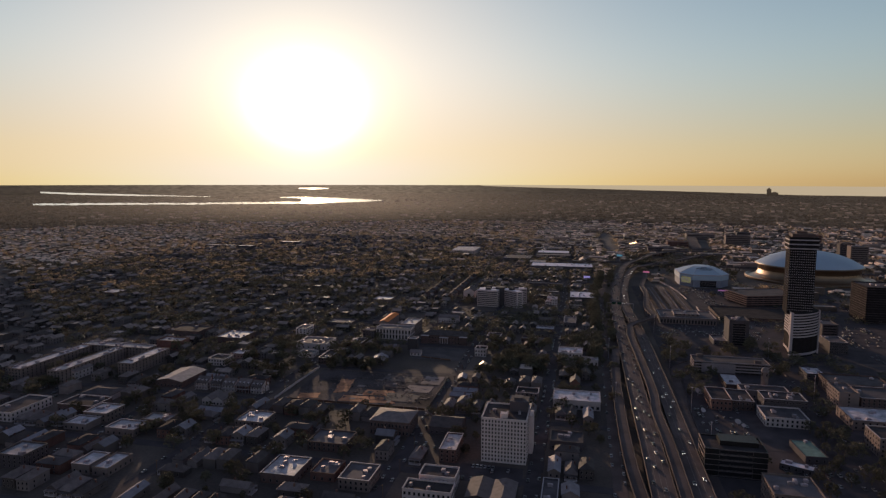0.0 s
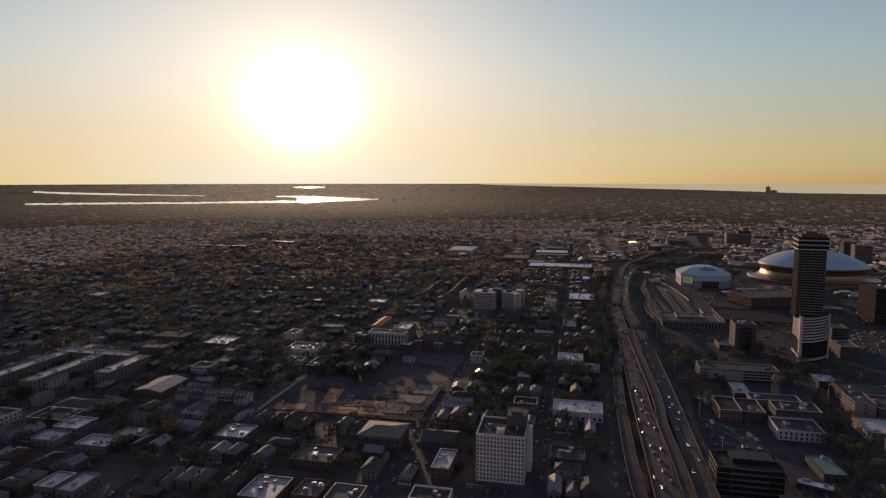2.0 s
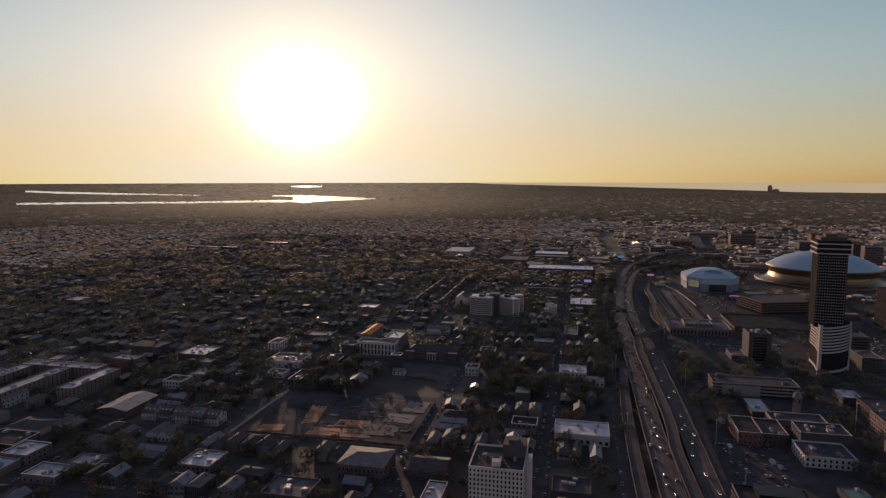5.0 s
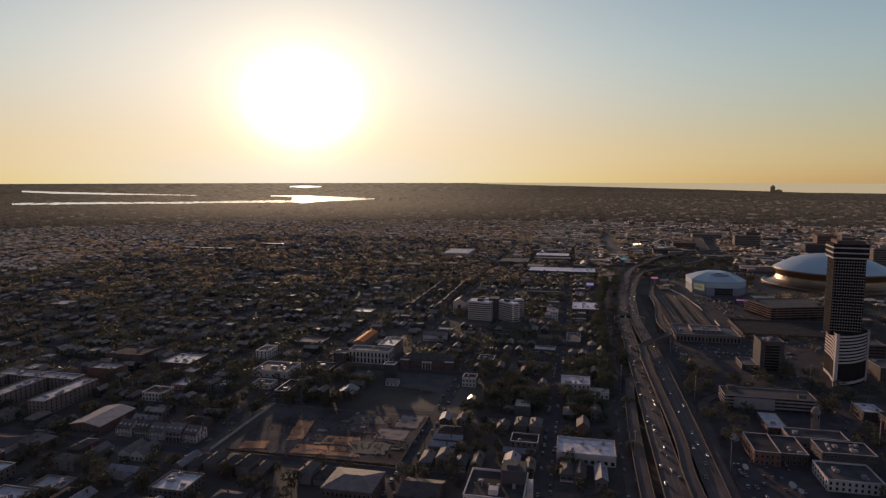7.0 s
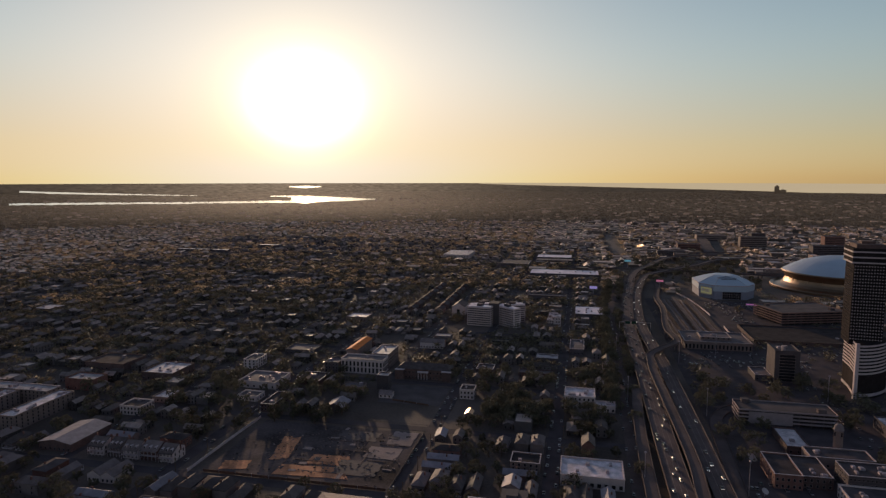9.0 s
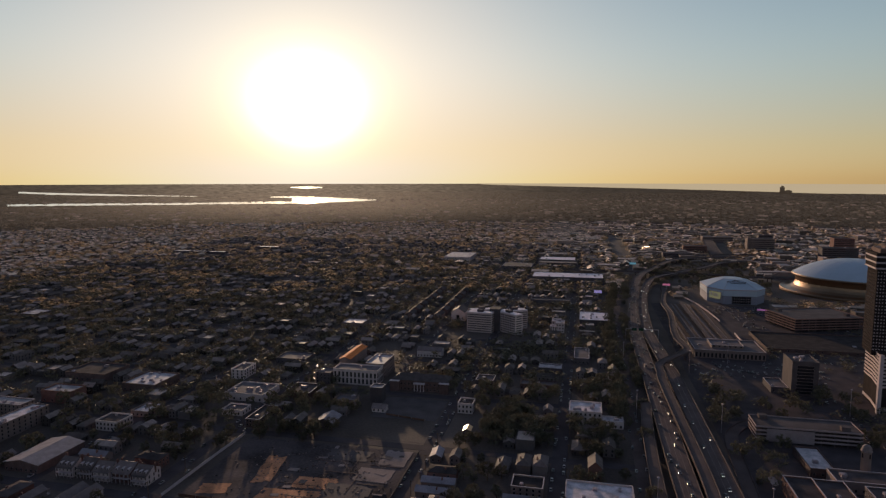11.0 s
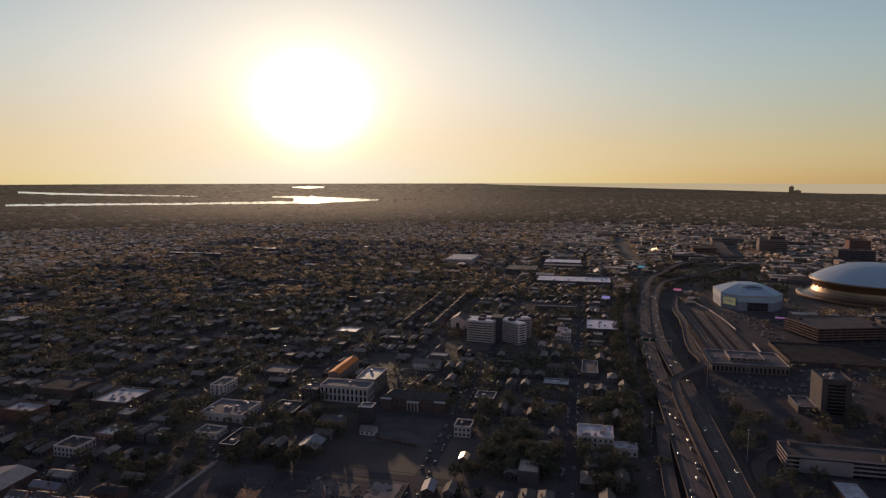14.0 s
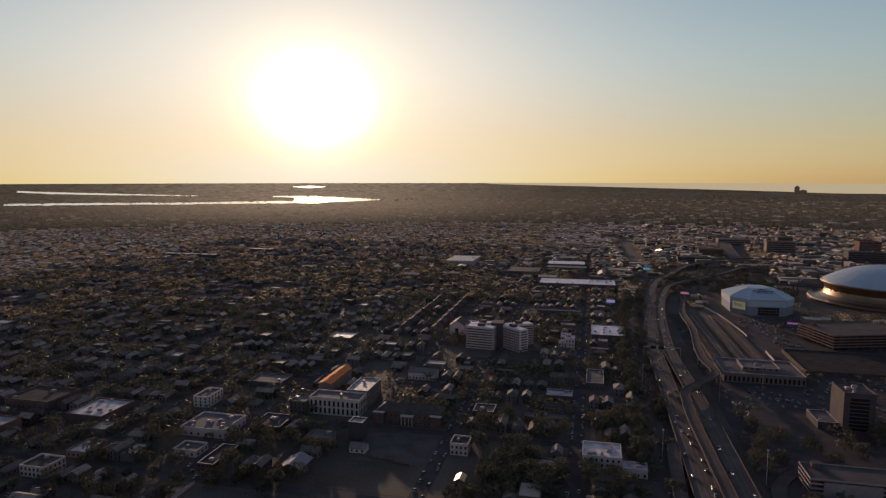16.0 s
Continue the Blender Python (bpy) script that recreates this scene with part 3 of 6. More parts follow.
def block(name, label, v0, v1, u0, u1, h, wall="white_wall", roof="membrane", rows=0, cols=0, side_cols=0, pw=1.3, ph=1.8,
          z0=1.2, storey=None, sides="R", parapet=0.9, units=1, rot=0.0, category="building", group="", ledge=True, reserve=True):
    """A flat-roofed building: walls with a parapet, a sunken roof deck, framed windows, a cornice and roof units."""
    w, d = v1 - v0, u1 - u0
    cx, cy = (v0 + v1) / 2, (u0 + u1) / 2
    if reserve:
        take(v0, v1, u0, u1)
    ob = thing(name, GRID @ pose(cx, cy, 0, 0, 0, rot), label, category, group)
    t = 0.45
    bm = bmesh.new()
    for a in ((-w / 2, w / 2, -d / 2, -d / 2 + t), (-w / 2, w / 2, d / 2 - t, d / 2), (-w / 2, -w / 2 + t, -d / 2 + t, d / 2 - t), (w / 2 - t, w / 2, -d / 2 + t, d / 2 - t)):
        box(bm, *a, -0.3, h)
    part("wall", bm, M[wall], ob)
    part("roof", boxes((-w / 2 + t, w / 2 - t, -d / 2 + t, d / 2 - t, h - parapet - 0.3, h - parapet)), M[roof], ob)
    if ledge:
        bm = bmesh.new()
        e = 0.22
        for a in ((-w / 2 - e, w / 2 + e, -d / 2 - e, -d / 2 + t), (-w / 2 - e, w / 2 + e, d / 2 - t, d / 2 + e),
                  (-w / 2 - e, -w / 2 + t, -d / 2 + t, d / 2 - t), (w / 2 - t, w / 2 + e, -d / 2 + t, d / 2 - t)):
            box(bm, *a, h, h + 0.25)
        part("cornice", bm, M["trim"] if random.Random(int(abs(cx * 3 + cy))).random() < 0.4 else M[wall], ob)
    rows = rows or max(1, int(h / 4))
    cols = cols or max(2, int(w / 4.5))
    windows(ob, w, d, z0, storey or (h - 1.0) / rows, rows, cols, side_cols, pw, ph, sides)
    rng = random.Random(int(abs(cx * 7 + cy * 13)))
    for k in range(units):
        x, y = rng.uniform(-w / 2 + 3, w / 2 - 3), rng.uniform(-d / 2 + 3, d / 2 - 3)
        a, b, c = rng.uniform(0.8, 1.8), rng.uniform(0.8, 2.2), rng.uniform(1.0, 2.0)
        bm = boxes((-a, a, -b, b, 0, c), (-a * 0.7, a * 0.7, -b * 0.7, b * 0.7, c, c + 0.25))
        part("roof_unit", bm, M["metal"], ob, m=pose(x, y, h - parapet, 0, 0, rng.choice((0, 90))))
    return ob


def gabled(name, label, v0, v1, u0, u1, eave, ridge, wall="grey_wall", roof="tin", along="u", rows=1, cols=0, side_cols=0, rot=0,
           category="building", pw=1.2, ph=1.6, sides="R", hip=0.0):
    """A building under a pitched roof with overhanging eaves."""
    w, d = v1 - v0, u1 - u0
    take(v0, v1, u0, u1)
    ob = thing(name, GRID @ pose((v0 + v1) / 2, (u0 + u1) / 2, 0, 0, 0, rot), label, category)
    body_and_roof(ob, w, d, eave, ridge, M[wall], M[roof], along, hip)
    windows(ob, w, d, 1.0, eave / rows, rows, cols or max(2, int(w / 4)), side_cols, pw, ph, sides)
    return ob


def body_and_roof(ob, w, d, eave, ridge, wall, roof, along="u", hip=0.0, over=0.5, meshes=None):
    bm = bmesh.new()
    a, b = (w, d) if along == "u" else (d, w)

    def P(x, y, z):
        return (x, y, z) if along == "u" else (y, -x, z)
    lo = [bm.verts.new(P(x, y, -0.3)) for x, y in ((-a / 2, -b / 2), (a / 2, -b / 2), (a / 2, b / 2), (-a / 2, b / 2))]
    hi = [bm.verts.new(P(x, y, eave)) for x, y in ((-a / 2, -b / 2), (a / 2, -b / 2), (a / 2, b / 2), (-a / 2, b / 2))]
    for i in range(4):
        bm.faces.new((lo[i], lo[(i + 1) % 4], hi[(i + 1) % 4], hi[i]))
    inset = hip * a / 2
    if inset < 0.1:
        g0, g1 = bm.verts.new(P(0, -b / 2, ridge)), bm.verts.new(P(0, b / 2, ridge))
        bm.faces.new((hi[0], hi[1], g0)); bm.faces.new((hi[2], hi[3], g1))
    rm = bmesh.new()
    slope = (ridge - eave) / (a / 2)
    z0 = eave - over * slope + 0.1
    rows = []
    for off in (0.0, 0.28):
        e = [rm.verts.new(P(x, y, z0 + off)) for x, y in ((-a / 2 - over, -b / 2 - over), (a / 2 + over, -b / 2 - over), (a / 2 + over, b / 2 + over), (-a / 2 - over, b / 2 + over))]
        r = [rm.verts.new(P(0, y, ridge + 0.1 + off)) for y in (-b / 2 - over + (inset + over if inset else 0), b / 2 + over - (inset + over if inset else 0))]
        rows.append((e, r))
    for (e, r), flip in ((rows[1], False), (rows[0], True)):
        fs = [(e[0], r[0], r[1], e[3]), (e[1], e[2], r[1], r[0])]
        if inset:
            fs += [(e[0], e[1], r[0]), (e[2], e[3], r[1])]
        for f in fs:
            rm.faces.new(f if flip else f[::-1])
    (e0, r0), (e1, r1) = rows
    edge = [(e0[0], e0[3], e1[3], e1[0]), (e0[1], e0[2], e1[2], e1[1])]
    for i, j in ((0, 1), (2, 3)):
        if inset:
            edge.append((e0[i], e0[j], e1[j], e1[i]))
        else:
            k = 0 if i == 0 else 1
            edge += [(e0[i], r0[k], r1[k], e1[i]), (r0[k], e0[j], e1[j], r1[k])]
    for f in edge:
        rm.faces.new(f)
    bmesh.ops.recalc_face_normals(rm, faces=rm.faces)
    bmesh.ops.recalc_face_normals(bm, faces=bm.faces)
    part("wall", bm, wall, ob)
    part("roof", rm, roof, ob)

# ---------------------------------------------------------------- stadium, arena, towers
def stadium():
    c = GRID @ pose(454, 1420, -6) @ Matrix.Diagonal((0.89, 0.89, 0.98, 1))
    ob = thing("domed_stadium", c, "huge round stadium with bronzed metal sides and a white dome", "stadium")
    take(310, 580, 1285, 1555)
    roof = [(108, 37), (107.5, 38.5)]
    for k in range(1, 13):
        q = 1 - k / 12
        roof.append((max(0.6, 107.5 * q), 38.5 + 27.5 * (1 - q ** 2.35)))
    r = part("dome_roof", revolve(roof, 96), M["dome_skin"], ob, "pale white ribbed dome skin")
    for k in range(24):
        a = 2 * math.pi * k / 24
        bm = bmesh.new()
        prev = None
        for rr, z in roof[2:13]:
            w = 0.18
            q = [bm.verts.new((rr, -w, z + 0.05)), bm.verts.new((rr, w, z + 0.05)), bm.verts.new((rr, 0, z + 0.16))]
            if prev:
                for i in range(3):
                    bm.faces.new((prev[i], prev[(i + 1) % 3], q[(i + 1) % 3], q[i]))
            prev = q
        part("rib", bm, M["dome_skin"], r, m=pose(0, 0, 0, 0, 0, math.degrees(a)))
    part("gutter_ring", revolve([(104, 34), (110.5, 34.5), (111, 36.5), (110, 38), (107, 38)], 96), M["gold"], ob, "bronze rim band")
    part("upper_wall", revolve([(103, 24.5), (103.5, 26), (105, 31), (107, 35)], 96), M["gold"], ob, "bronzed panels leaning outwards")
    part("lower_wall", revolve([(124, 8.5), (118, 9.4), (111, 12.2), (106.6, 16.2), (104.2, 20.5), (103, 25)], 96), M["gold"], ob, "flared bronzed skirt")
    part("skirt_lip", revolve([(127, -0.3), (129.5, 1), (131.5, 5), (131.8, 9.5), (130.6, 11), (127, 9.2), (123, 8)], 96), M["gold"], ob, "bronzed lip of the skirt")
    part("podium", revolve([(122, 2), (122, 6)], 64), M["concrete"], ob)
    for k in range(48):
        a = 2 * math.pi * k / 48
        part("fin", boxes((102.6, 103.9, -0.35, 0.35, 20, 33)), M["gold"], ob, m=pose(0, 0, 0, 0, 0, math.degrees(a)))
    return ob


stadium()


def screen(name, color):
    """A lit advertising screen: it gives off light of its own."""
    m = mat(name, color, 0.5, 0.5, 0.1, bump=0)
    p = m.node_tree.nodes["Principled BSDF"]
    p.inputs["Emission Color"].default_value, p.inputs["Emission Strength"].default_value = (*color, 1), 0.3
    return m


def arena():
    c = GRID @ pose(228, 1308, 0, 0, 0, 2) @ Matrix.Diagonal((0.89, 0.92, 1, 1))
    ob = thing("arena", c, "pale arena with a faceted low roof and blue-grey walls", "arena")
    take(165, 282, 1245, 1370)
    ring = [(-27, -57), (29, -57), (50, -30), (50, 30), (29, 57), (-27, 57), (-50, 30), (-50, -30)]
    bm = bmesh.new(); prism(bm, [(x * 0.985, y * 0.985) for x, y in ring], -0.3, 14, top=False)
    part("lower_wall", bm, M["arena_wall"], ob, "blue-grey panelled wall")
    bm = bmesh.new(); prism(bm, ring, 13.4, 22.5)
    part("upper_wall", bm, M["dome_skin"], ob, "paler overhanging upper wall")
    bm = bmesh.new(); prism(bm, [(x * 1.012, y * 1.012) for x, y in ring], 22.3, 23.6)
    part("roof_edge", bm, M["trim"], ob)
    bm = bmesh.new()
    lo = [bm.verts.new((x * 1.005, y * 1.005, 23.65)) for x, y in ring]
    mid = [bm.verts.new((x * 0.62, y * 0.6, 31.2)) for x, y in ring]
    hi = [bm.verts.new((x * 0.32, y * 0.32, 35.0)) for x, y in ring]
    for a, b in ((lo, mid), (mid, hi)):
        for i in range(len(ring)):
            j = (i + 1) % len(ring)
            bm.faces.new((a[i], a[j], b[j], b[i]))
    bm.faces.new(hi)
    roof = part("roof", bm, M["dome_skin"], ob, "pale faceted membrane roof")
    for k in range(8):                                 # raised seams between the facets
        line = [Vector((ring[k][0] * q, ring[k][1] * q, z)) for q, z in ((1.0, 23.75), (0.61, 31.3), (0.32, 35.05))]
        part("seam", ribbon(line, [(-0.25, 0), (-0.25, 0.25), (0.25, 0.25), (0.25, 0)]), M["trim"], roof)
    # mark on the roof: plain dark bars and a crown-shaped block
    for x, y, w in ((0, -31, 34), (2, -36, 26), (-4, -27, 5), (0, -25.5, 5), (4, -27, 5)):
        z = 23.65 + (57 - abs(y)) / (57 * 0.4) * 7.55
        part("roof_mark", boxes((-w / 2, w / 2, -0.9, 0.9, 0, 0.12)), M["tar_roof"], roof, m=pose(x, y, z + 0.3, 18.3, 0, 0))
    part("entrance_glass", boxes((-13, 19, -57.4, -55, 1, 12.5)), M["glass"], ob, "dark glazed entrance")
    for k in range(9):
        part("mullion", boxes((-0.2, 0.2, -57.7, -57.3, 1, 12.5)), M["frame"], ob, m=pose(-13 + 32 * k / 8, 0, 0))
    for z in (4.8, 8.6):
        part("transom", boxes((-13, 19, -57.7, -57.35, z, z + 0.5)), M["frame"], ob)
    board = part("screen_panel", boxes((-12, 12, -0.5, 0.5, 7, 18.5)), M["black"], ob, "advertising screen on the arena wall", m=pose(-38.8, -44.4, 0, 0, 0, -49.5))
    part("screen_frame", boxes((-12.5, 12.5, -0.6, 0.6, 6.4, 7), (-12.5, 12.5, -0.6, 0.6, 18.5, 19.1), (-12.6, -12, -0.6, 0.6, 6.4, 19.1), (12, 12.6, -0.6, 0.6, 6.4, 19.1)), M["trim"], board)
    part("lit_face", boxes((-11.7, 11.7, -0.62, -0.5, 7.3, 18.2)), screen("pale_yellow_screen", (0.30, 0.29, 0.15)), board, "glowing pale yellow screen")
    for x, z, w, h in ((-7, 11.5, 3.5, 4.5), (1.5, 13.5, 9, 1.6), (2, 11, 10, 1.6)):
        part("screen_mark", boxes((x - w / 2, x + w / 2, -0.72, -0.62, z, z + h)), M["trim"], board)
    return ob


arena()


def office_tower():
    """The tall tower: white-striped base, shaft of punched windows, striped flared crown."""
    ob = thing("office_tower", GRID @ pose(249, 806, 0, 0, 0, -7) @ Matrix.Diagonal((0.79, 0.79, 1, 1)), "tall dark office tower with white-striped base and crown", "tower")
    take(225, 300, 775, 830)
    w, d = 34.0, 36.0
    part("shaft", boxes((-w / 2, w / 2, -d / 2, d / 2, 46, 122)), M["dull"], ob, "black shaft")
    # the bowed base stands before the shaft, in street coordinates
    back = (pose(249, 806, 0, 0, 0, -7) @ Matrix.Diagonal((0.79, 0.79, 1, 1))).inverted()
    ring = [(239.5, 802), (234, 774), (241, 774.6), (248, 777.4), (255, 782), (261.3, 787.6), (266.6, 793.6), (270.4, 800), (270.4, 822), (241, 822)]
    bm = bmesh.new(); prism(bm, ring, -0.3, 50.5)
    part("base", bm, M["dull"], ob, "dark glazed bowed base", m=back)
    wide = [(252.5 + (x - 252.5) * 1.025, 800 + (y - 800) * 1.025) for x, y in ring]
    for k in range(9):
        bm = bmesh.new(); prism(bm, wide, 22.6 + k * 3.2, 24.2 + k * 3.2)
        part("spandrel", bm, M["trim"], ob, "white band round the bowed base", m=back)
    bm = bmesh.new(); prism(bm, wide, 2.0, 4.6)
    part("foot_band", bm, M["trim"], ob, "white band at the foot", m=back)
    part("pier", boxes((232.8, 235.6, 772.2, 775.4, -0.3, 51.5)), M["trim"], ob, "white corner pier", m=back)
    part("pier", boxes((270, 271.4, 798, 801, -0.3, 51.2)), M["trim"], ob, "white corner pier", m=back)
    part("crown", boxes((-w / 2 - 2, w / 2 + 2, -d / 2 - 2, d / 2 + 2, 122, 136)), M["dull"], ob, "dark overhanging crown")
    for z in (122.2, 127.2, 132.2):
        part("crown_band", boxes((-w / 2 - 2.5, w / 2 + 2.5, -d / 2 - 2.5, d / 2 + 2.5, z, z + 1.3)), M["trim"], ob, "white band round the crown")
    part("penthouse", boxes((-w / 2 + 2, w / 2 - 2, -d / 2 + 2, d / 2 - 2, 136, 139.5), (-8, 6, -6, 8, 139.5, 142)), M["dark_brick"], ob)
    me = mesh_of("window_surround", boxes((-0.55, 0.55, -0.25, 0.2, 0, 1.0)), M["trim"])
    for r in range(24):
        for c in range(12):
            part("window_surround", me, None, ob, m=pose(-w / 2 + w * (c + 0.5) / 12, -d / 2, 50.8 + r * 2.96))
    bm = bmesh.new()
    for r in range(24):
        for c in range(12):
            y = -d / 2 + d * (c + 0.5) / 12
            box(bm, -w / 2 - 0.12, -w / 2 + 0.2, y - 0.7, y + 0.7, 48 + r * 3.08, 49.4 + r * 3.08)
            box(bm, w / 2 - 0.2, w / 2 + 0.12, y - 0.7, y + 0.7, 48 + r * 3.08, 49.4 + r * 3.08)
    part("flank_window_rows", bm, M["glass"], ob, kind="stuff")
    block("tower_annex", "low pale annex beside the tall tower", 284, 303, 800, 830, 14, "grey_wall", "gravel_roof", rows=4, cols=8, sides="")
    block("striped_annex", "small office block with pale stripes behind the tower", 292, 310, 850, 880, 24, "grey_wall", "gravel_roof", rows=7, cols=1, pw=15, ph=1.7, sides="")


office_tower()


def white_tower():
    b = block("hotel_block", "cream-white eleven-storey block with paired windows", -67, -35, 430, 462, 32.5, "hotel_white", "tar_roof",
              rows=11, cols=14, side_cols=7, pw=0.85, ph=1.35, z0=1.6, storey=2.8, sides="R", units=4)
    w, d = 32.5, 34
    part("penthouse", boxes((2, 15.5, 2, 15.5, 31.6, 39.5), (5, 11, 5, 12, 39.5, 41.5)), M["grey_wall"], b, "grey lift house on the roof")
    part("roof_hut", boxes((-3, 2, -12, -7, 31.6, 34.6)), M["hotel_white"], b)
    part("side_wing", boxes((16.2, 19, 4, 16, -0.3, 29)), M["hotel_white"], b)
    for k in range(3):
        part("vent_pipe", boxes((-12 + 4 * k, -11.4 + 4 * k, -4, -3.4, 31.6, 33.7)), M["metal"], b)


white_tower()


def clinic():
    """The white slab with two splayed wings, striped by floors."""
    take(-166, -86, 970, 1035)
    ob = thing("apartment_slab", GRID, "white eight-storey block with four splayed wings and dark window bands", "apartment block")

    def wing(x, y, rot, w, d, h):
        m = pose(x, y, 0, 0, 0, rot)
        part("wing", boxes((-w / 2, w / 2, -d / 2, d / 2, -0.3, h)), M["hotel_white"], ob, m=m)
        part("roof", boxes((-w / 2 + 0.5, w / 2 - 0.5, -d / 2 + 0.5, d / 2 - 0.5, h, h + 0.3)), M["bright_membrane"], ob, m=m)
        part("lift_house", boxes((-4, 4, -3, 3, h + 0.3, h + 3.5)), M["grey_wall"], ob, m=m)
        for k in range(8):
            z = 1.6 + k * (h - 2) / 8
            part("window_band", boxes((-w / 2 + 1, w / 2 - 1, -d / 2 - 0.12, -d / 2 + 0.2, z, z + 1.25)), M["glass"], ob, m=m)
            part("balcony_slab", boxes((-w / 2, w / 2, -d / 2 - 0.8, -d / 2, z - 0.5, z - 0.2)), M["trim"], ob, m=m)
            part("end_window", boxes((w / 2 - 0.1, w / 2 + 0.12, -d / 2 + 2, d / 2 - 2, z, z + 1.4)), M["glass"], ob, m=m)
        n = int(w / 3.3)
        for k in range(n + 1):
            x = -w / 2 + 0.2 + (w - 0.4) * k / n
            part("fin", boxes((x - 0.17, x + 0.17, -d / 2 - 0.85, -d / 2, 0.8, h - 0.3)), M["trim"], ob, "pale upright fin", m=m)
        part("parapet", boxes((-w / 2, w / 2, -d / 2 - 0.1, -d / 2 + 0.3, h - 0.2, h + 0.9)), M["bright_membrane"], ob, m=m)
    wing(-145, 992, -7, 33, 14, 26)
    wing(-108, 996, -40, 37, 13, 26)
    wing(-104, 1019, 30, 33, 13, 25)
    wing(-147, 1014, 24, 30, 13, 25)
    part("core", boxes((-134, -120, 996, 1014, -0.3, 29.5)), M["grey_wall"], ob, "grey lift core")


clinic()

# ---------------------------------------------------------------- named blocks, west side
block("slim_office", "brown-grey office slab with a dark glazed front", 175.5, 198, 806, 834, 33, "grey_wall", "gravel_roof", rows=9, cols=1, pw=14, ph=2.5, z0=2.5, storey=3.0, sides="", units=5)
block("podium", "low pale podium at the foot of an office slab", 160, 175, 812, 840, 6, "grey_wall", "gravel_roof", sides="L")
block("rail_terminal", "long low pale railway terminal", 110, 184, 922, 976, 9.5, "cream", "gravel_roof", rows=1, cols=18, pw=2.0, ph=5, sides="L", side_cols=5, category="station")
block("terminal_hall", "raised roof hall of the railway terminal", 130, 164, 936, 964, 12, "cream", "gravel_roof", rows=1, cols=6, z0=10, pw=2, ph=1.6, storey=2, sides="", reserve=False, category="station")
def deck_garage(label, v, u, w, d, levels, storey, rot, edge, panel=None):
    """An open parking structure: floor decks with parapet bands, columns and a dark box for the shade inside."""
    ob = thing("parking_garage", GRID @ pose(v, u, 0, 0, 0, rot), label, "garage")
    take(v - w / 2 - 4, v + w / 2 + 4, u - d / 2 - 4, u + d / 2 + 4)
    # dark block fills the decks where only shade would be
    part("core", boxes((-w / 2 + 4, w / 2 - 4, -d / 2 + 4, d / 2 - 4, -0.3, levels * storey - 0.3)), M["tar_roof"], ob, "dark box in place of the shade inside the decks")
    col = mesh_of("column", boxes((-0.35, 0.35, -0.35, 0.35, 0, levels * storey)), M["concrete"])
    for k in range(1, levels + 1):
        z = k * storey
        part("deck", boxes((-w / 2, w / 2, -d / 2, d / 2, z - 0.35, z)), M["concrete"] if k == levels else M["deck"], ob)
        for a in ((-w / 2, w / 2, -d / 2 - 0.2, -d / 2), (-w / 2, w / 2, d / 2, d / 2 + 0.2), (-w / 2 - 0.2, -w / 2, -d / 2, d / 2), (w / 2, w / 2 + 0.2, -d / 2, d / 2)):
            part("parapet", boxes((*a, z - 0.5, z + 0.85)), M[edge], ob)
    n, m = int(w / 9), int(d / 9)
    for k in range(n + 1):
        part("column", col, None, ob, m=pose(-w / 2 + 0.5 + (w - 1) * k / n, -d / 2 + 0.5, 0))
    for k in range(1, m + 1):
        part("column", col, None, ob, m=pose(-w / 2 + 0.5, -d / 2 + 0.5 + (d - 1) * k / m, 0))
    for x, y in ((-w * 0.38, d * 0.3), (w * 0.36, -d * 0.28)):
        part("stair_house", boxes((x - 3, x + 3, y - 2.5, y + 2.5, levels * storey, levels * storey + 3.2)), M["concrete"], ob)
    if panel:
        part("front_panel", boxes((panel[0], panel[1], -d / 2 - 0.6, -d / 2 - 0.2, 1.0, levels * storey - 1.2)), M["panel"], ob, "blank pale front panel")
    return ob


deck_garage("pale four-level parking garage with open decks", 154, 701, 73, 24, 4, 3.0, 0, "panel", (-29, 4))
deck_garage("brown parking structure with stacked open decks and pale edges", 292.5, 1119, 96, 66, 5, 3.4, 18, "russet")
block("garage_annex", "low shed with a bluish white roof before a parking garage", 138, 154, 634, 671, 6, "dark_brick", "membrane", sides="L", units=1)
block("brick_hall", "brick hall with pale parapets and a dark roof", 114, 131, 576, 610, 10, "brick", "tar_roof", rows=2, cols=5, side_cols=7, sides="L", units=0)
block("brick_hall_wing", "lower dark-roofed wing of a brick hall", 131.6, 150, 580, 612, 8.5, "dark_brick", "tar_roof", rows=2, cols=5, sides="", units=3)
block("parapet_hall", "low hall with a pale parapet round a dark roof", 147, 188, 614, 632, 8, "cream", "tar_roof", rows=1, cols=9, sides="L", units=2)
block("office_wing", "grey office block with two rows of small windows", 156, 190, 574, 596, 14, "grey_wall", "tar_roof", rows=4, cols=14, pw=1.2, ph=1.2, sides="L", side_cols=6, units=7)
block("low_office", "low bluish white front building of an office block", 150, 183, 545, 573.4, 8, "white_wall", "gravel_roof", rows=2, cols=9, sides="L", side_cols=6, units=4)
office = block("dark_office", "dark glass office block with thin pale floor lines", 85, 124.5, 441.5, 466, 20, "black", "tar_roof", rows=5, cols=1, pw=21, ph=2.4, z0=1.5, storey=3.8, sides="L", side_cols=1, units=0, ledge=False)
for k in range(6):                                     # pale floor edges on the front and the sunlit flank
    part("floor_edge", boxes((-20.0, 19.9, -12.55, -12.2, 0.6 + 3.8 * k, 0.9 + 3.8 * k)), M["frame"], office)
    part("flank_edge", boxes((-20.05, -19.7, -12.2, 12.2, 0.4 + 3.8 * k, 1.5 + 3.8 * k)), M["cream"], office)
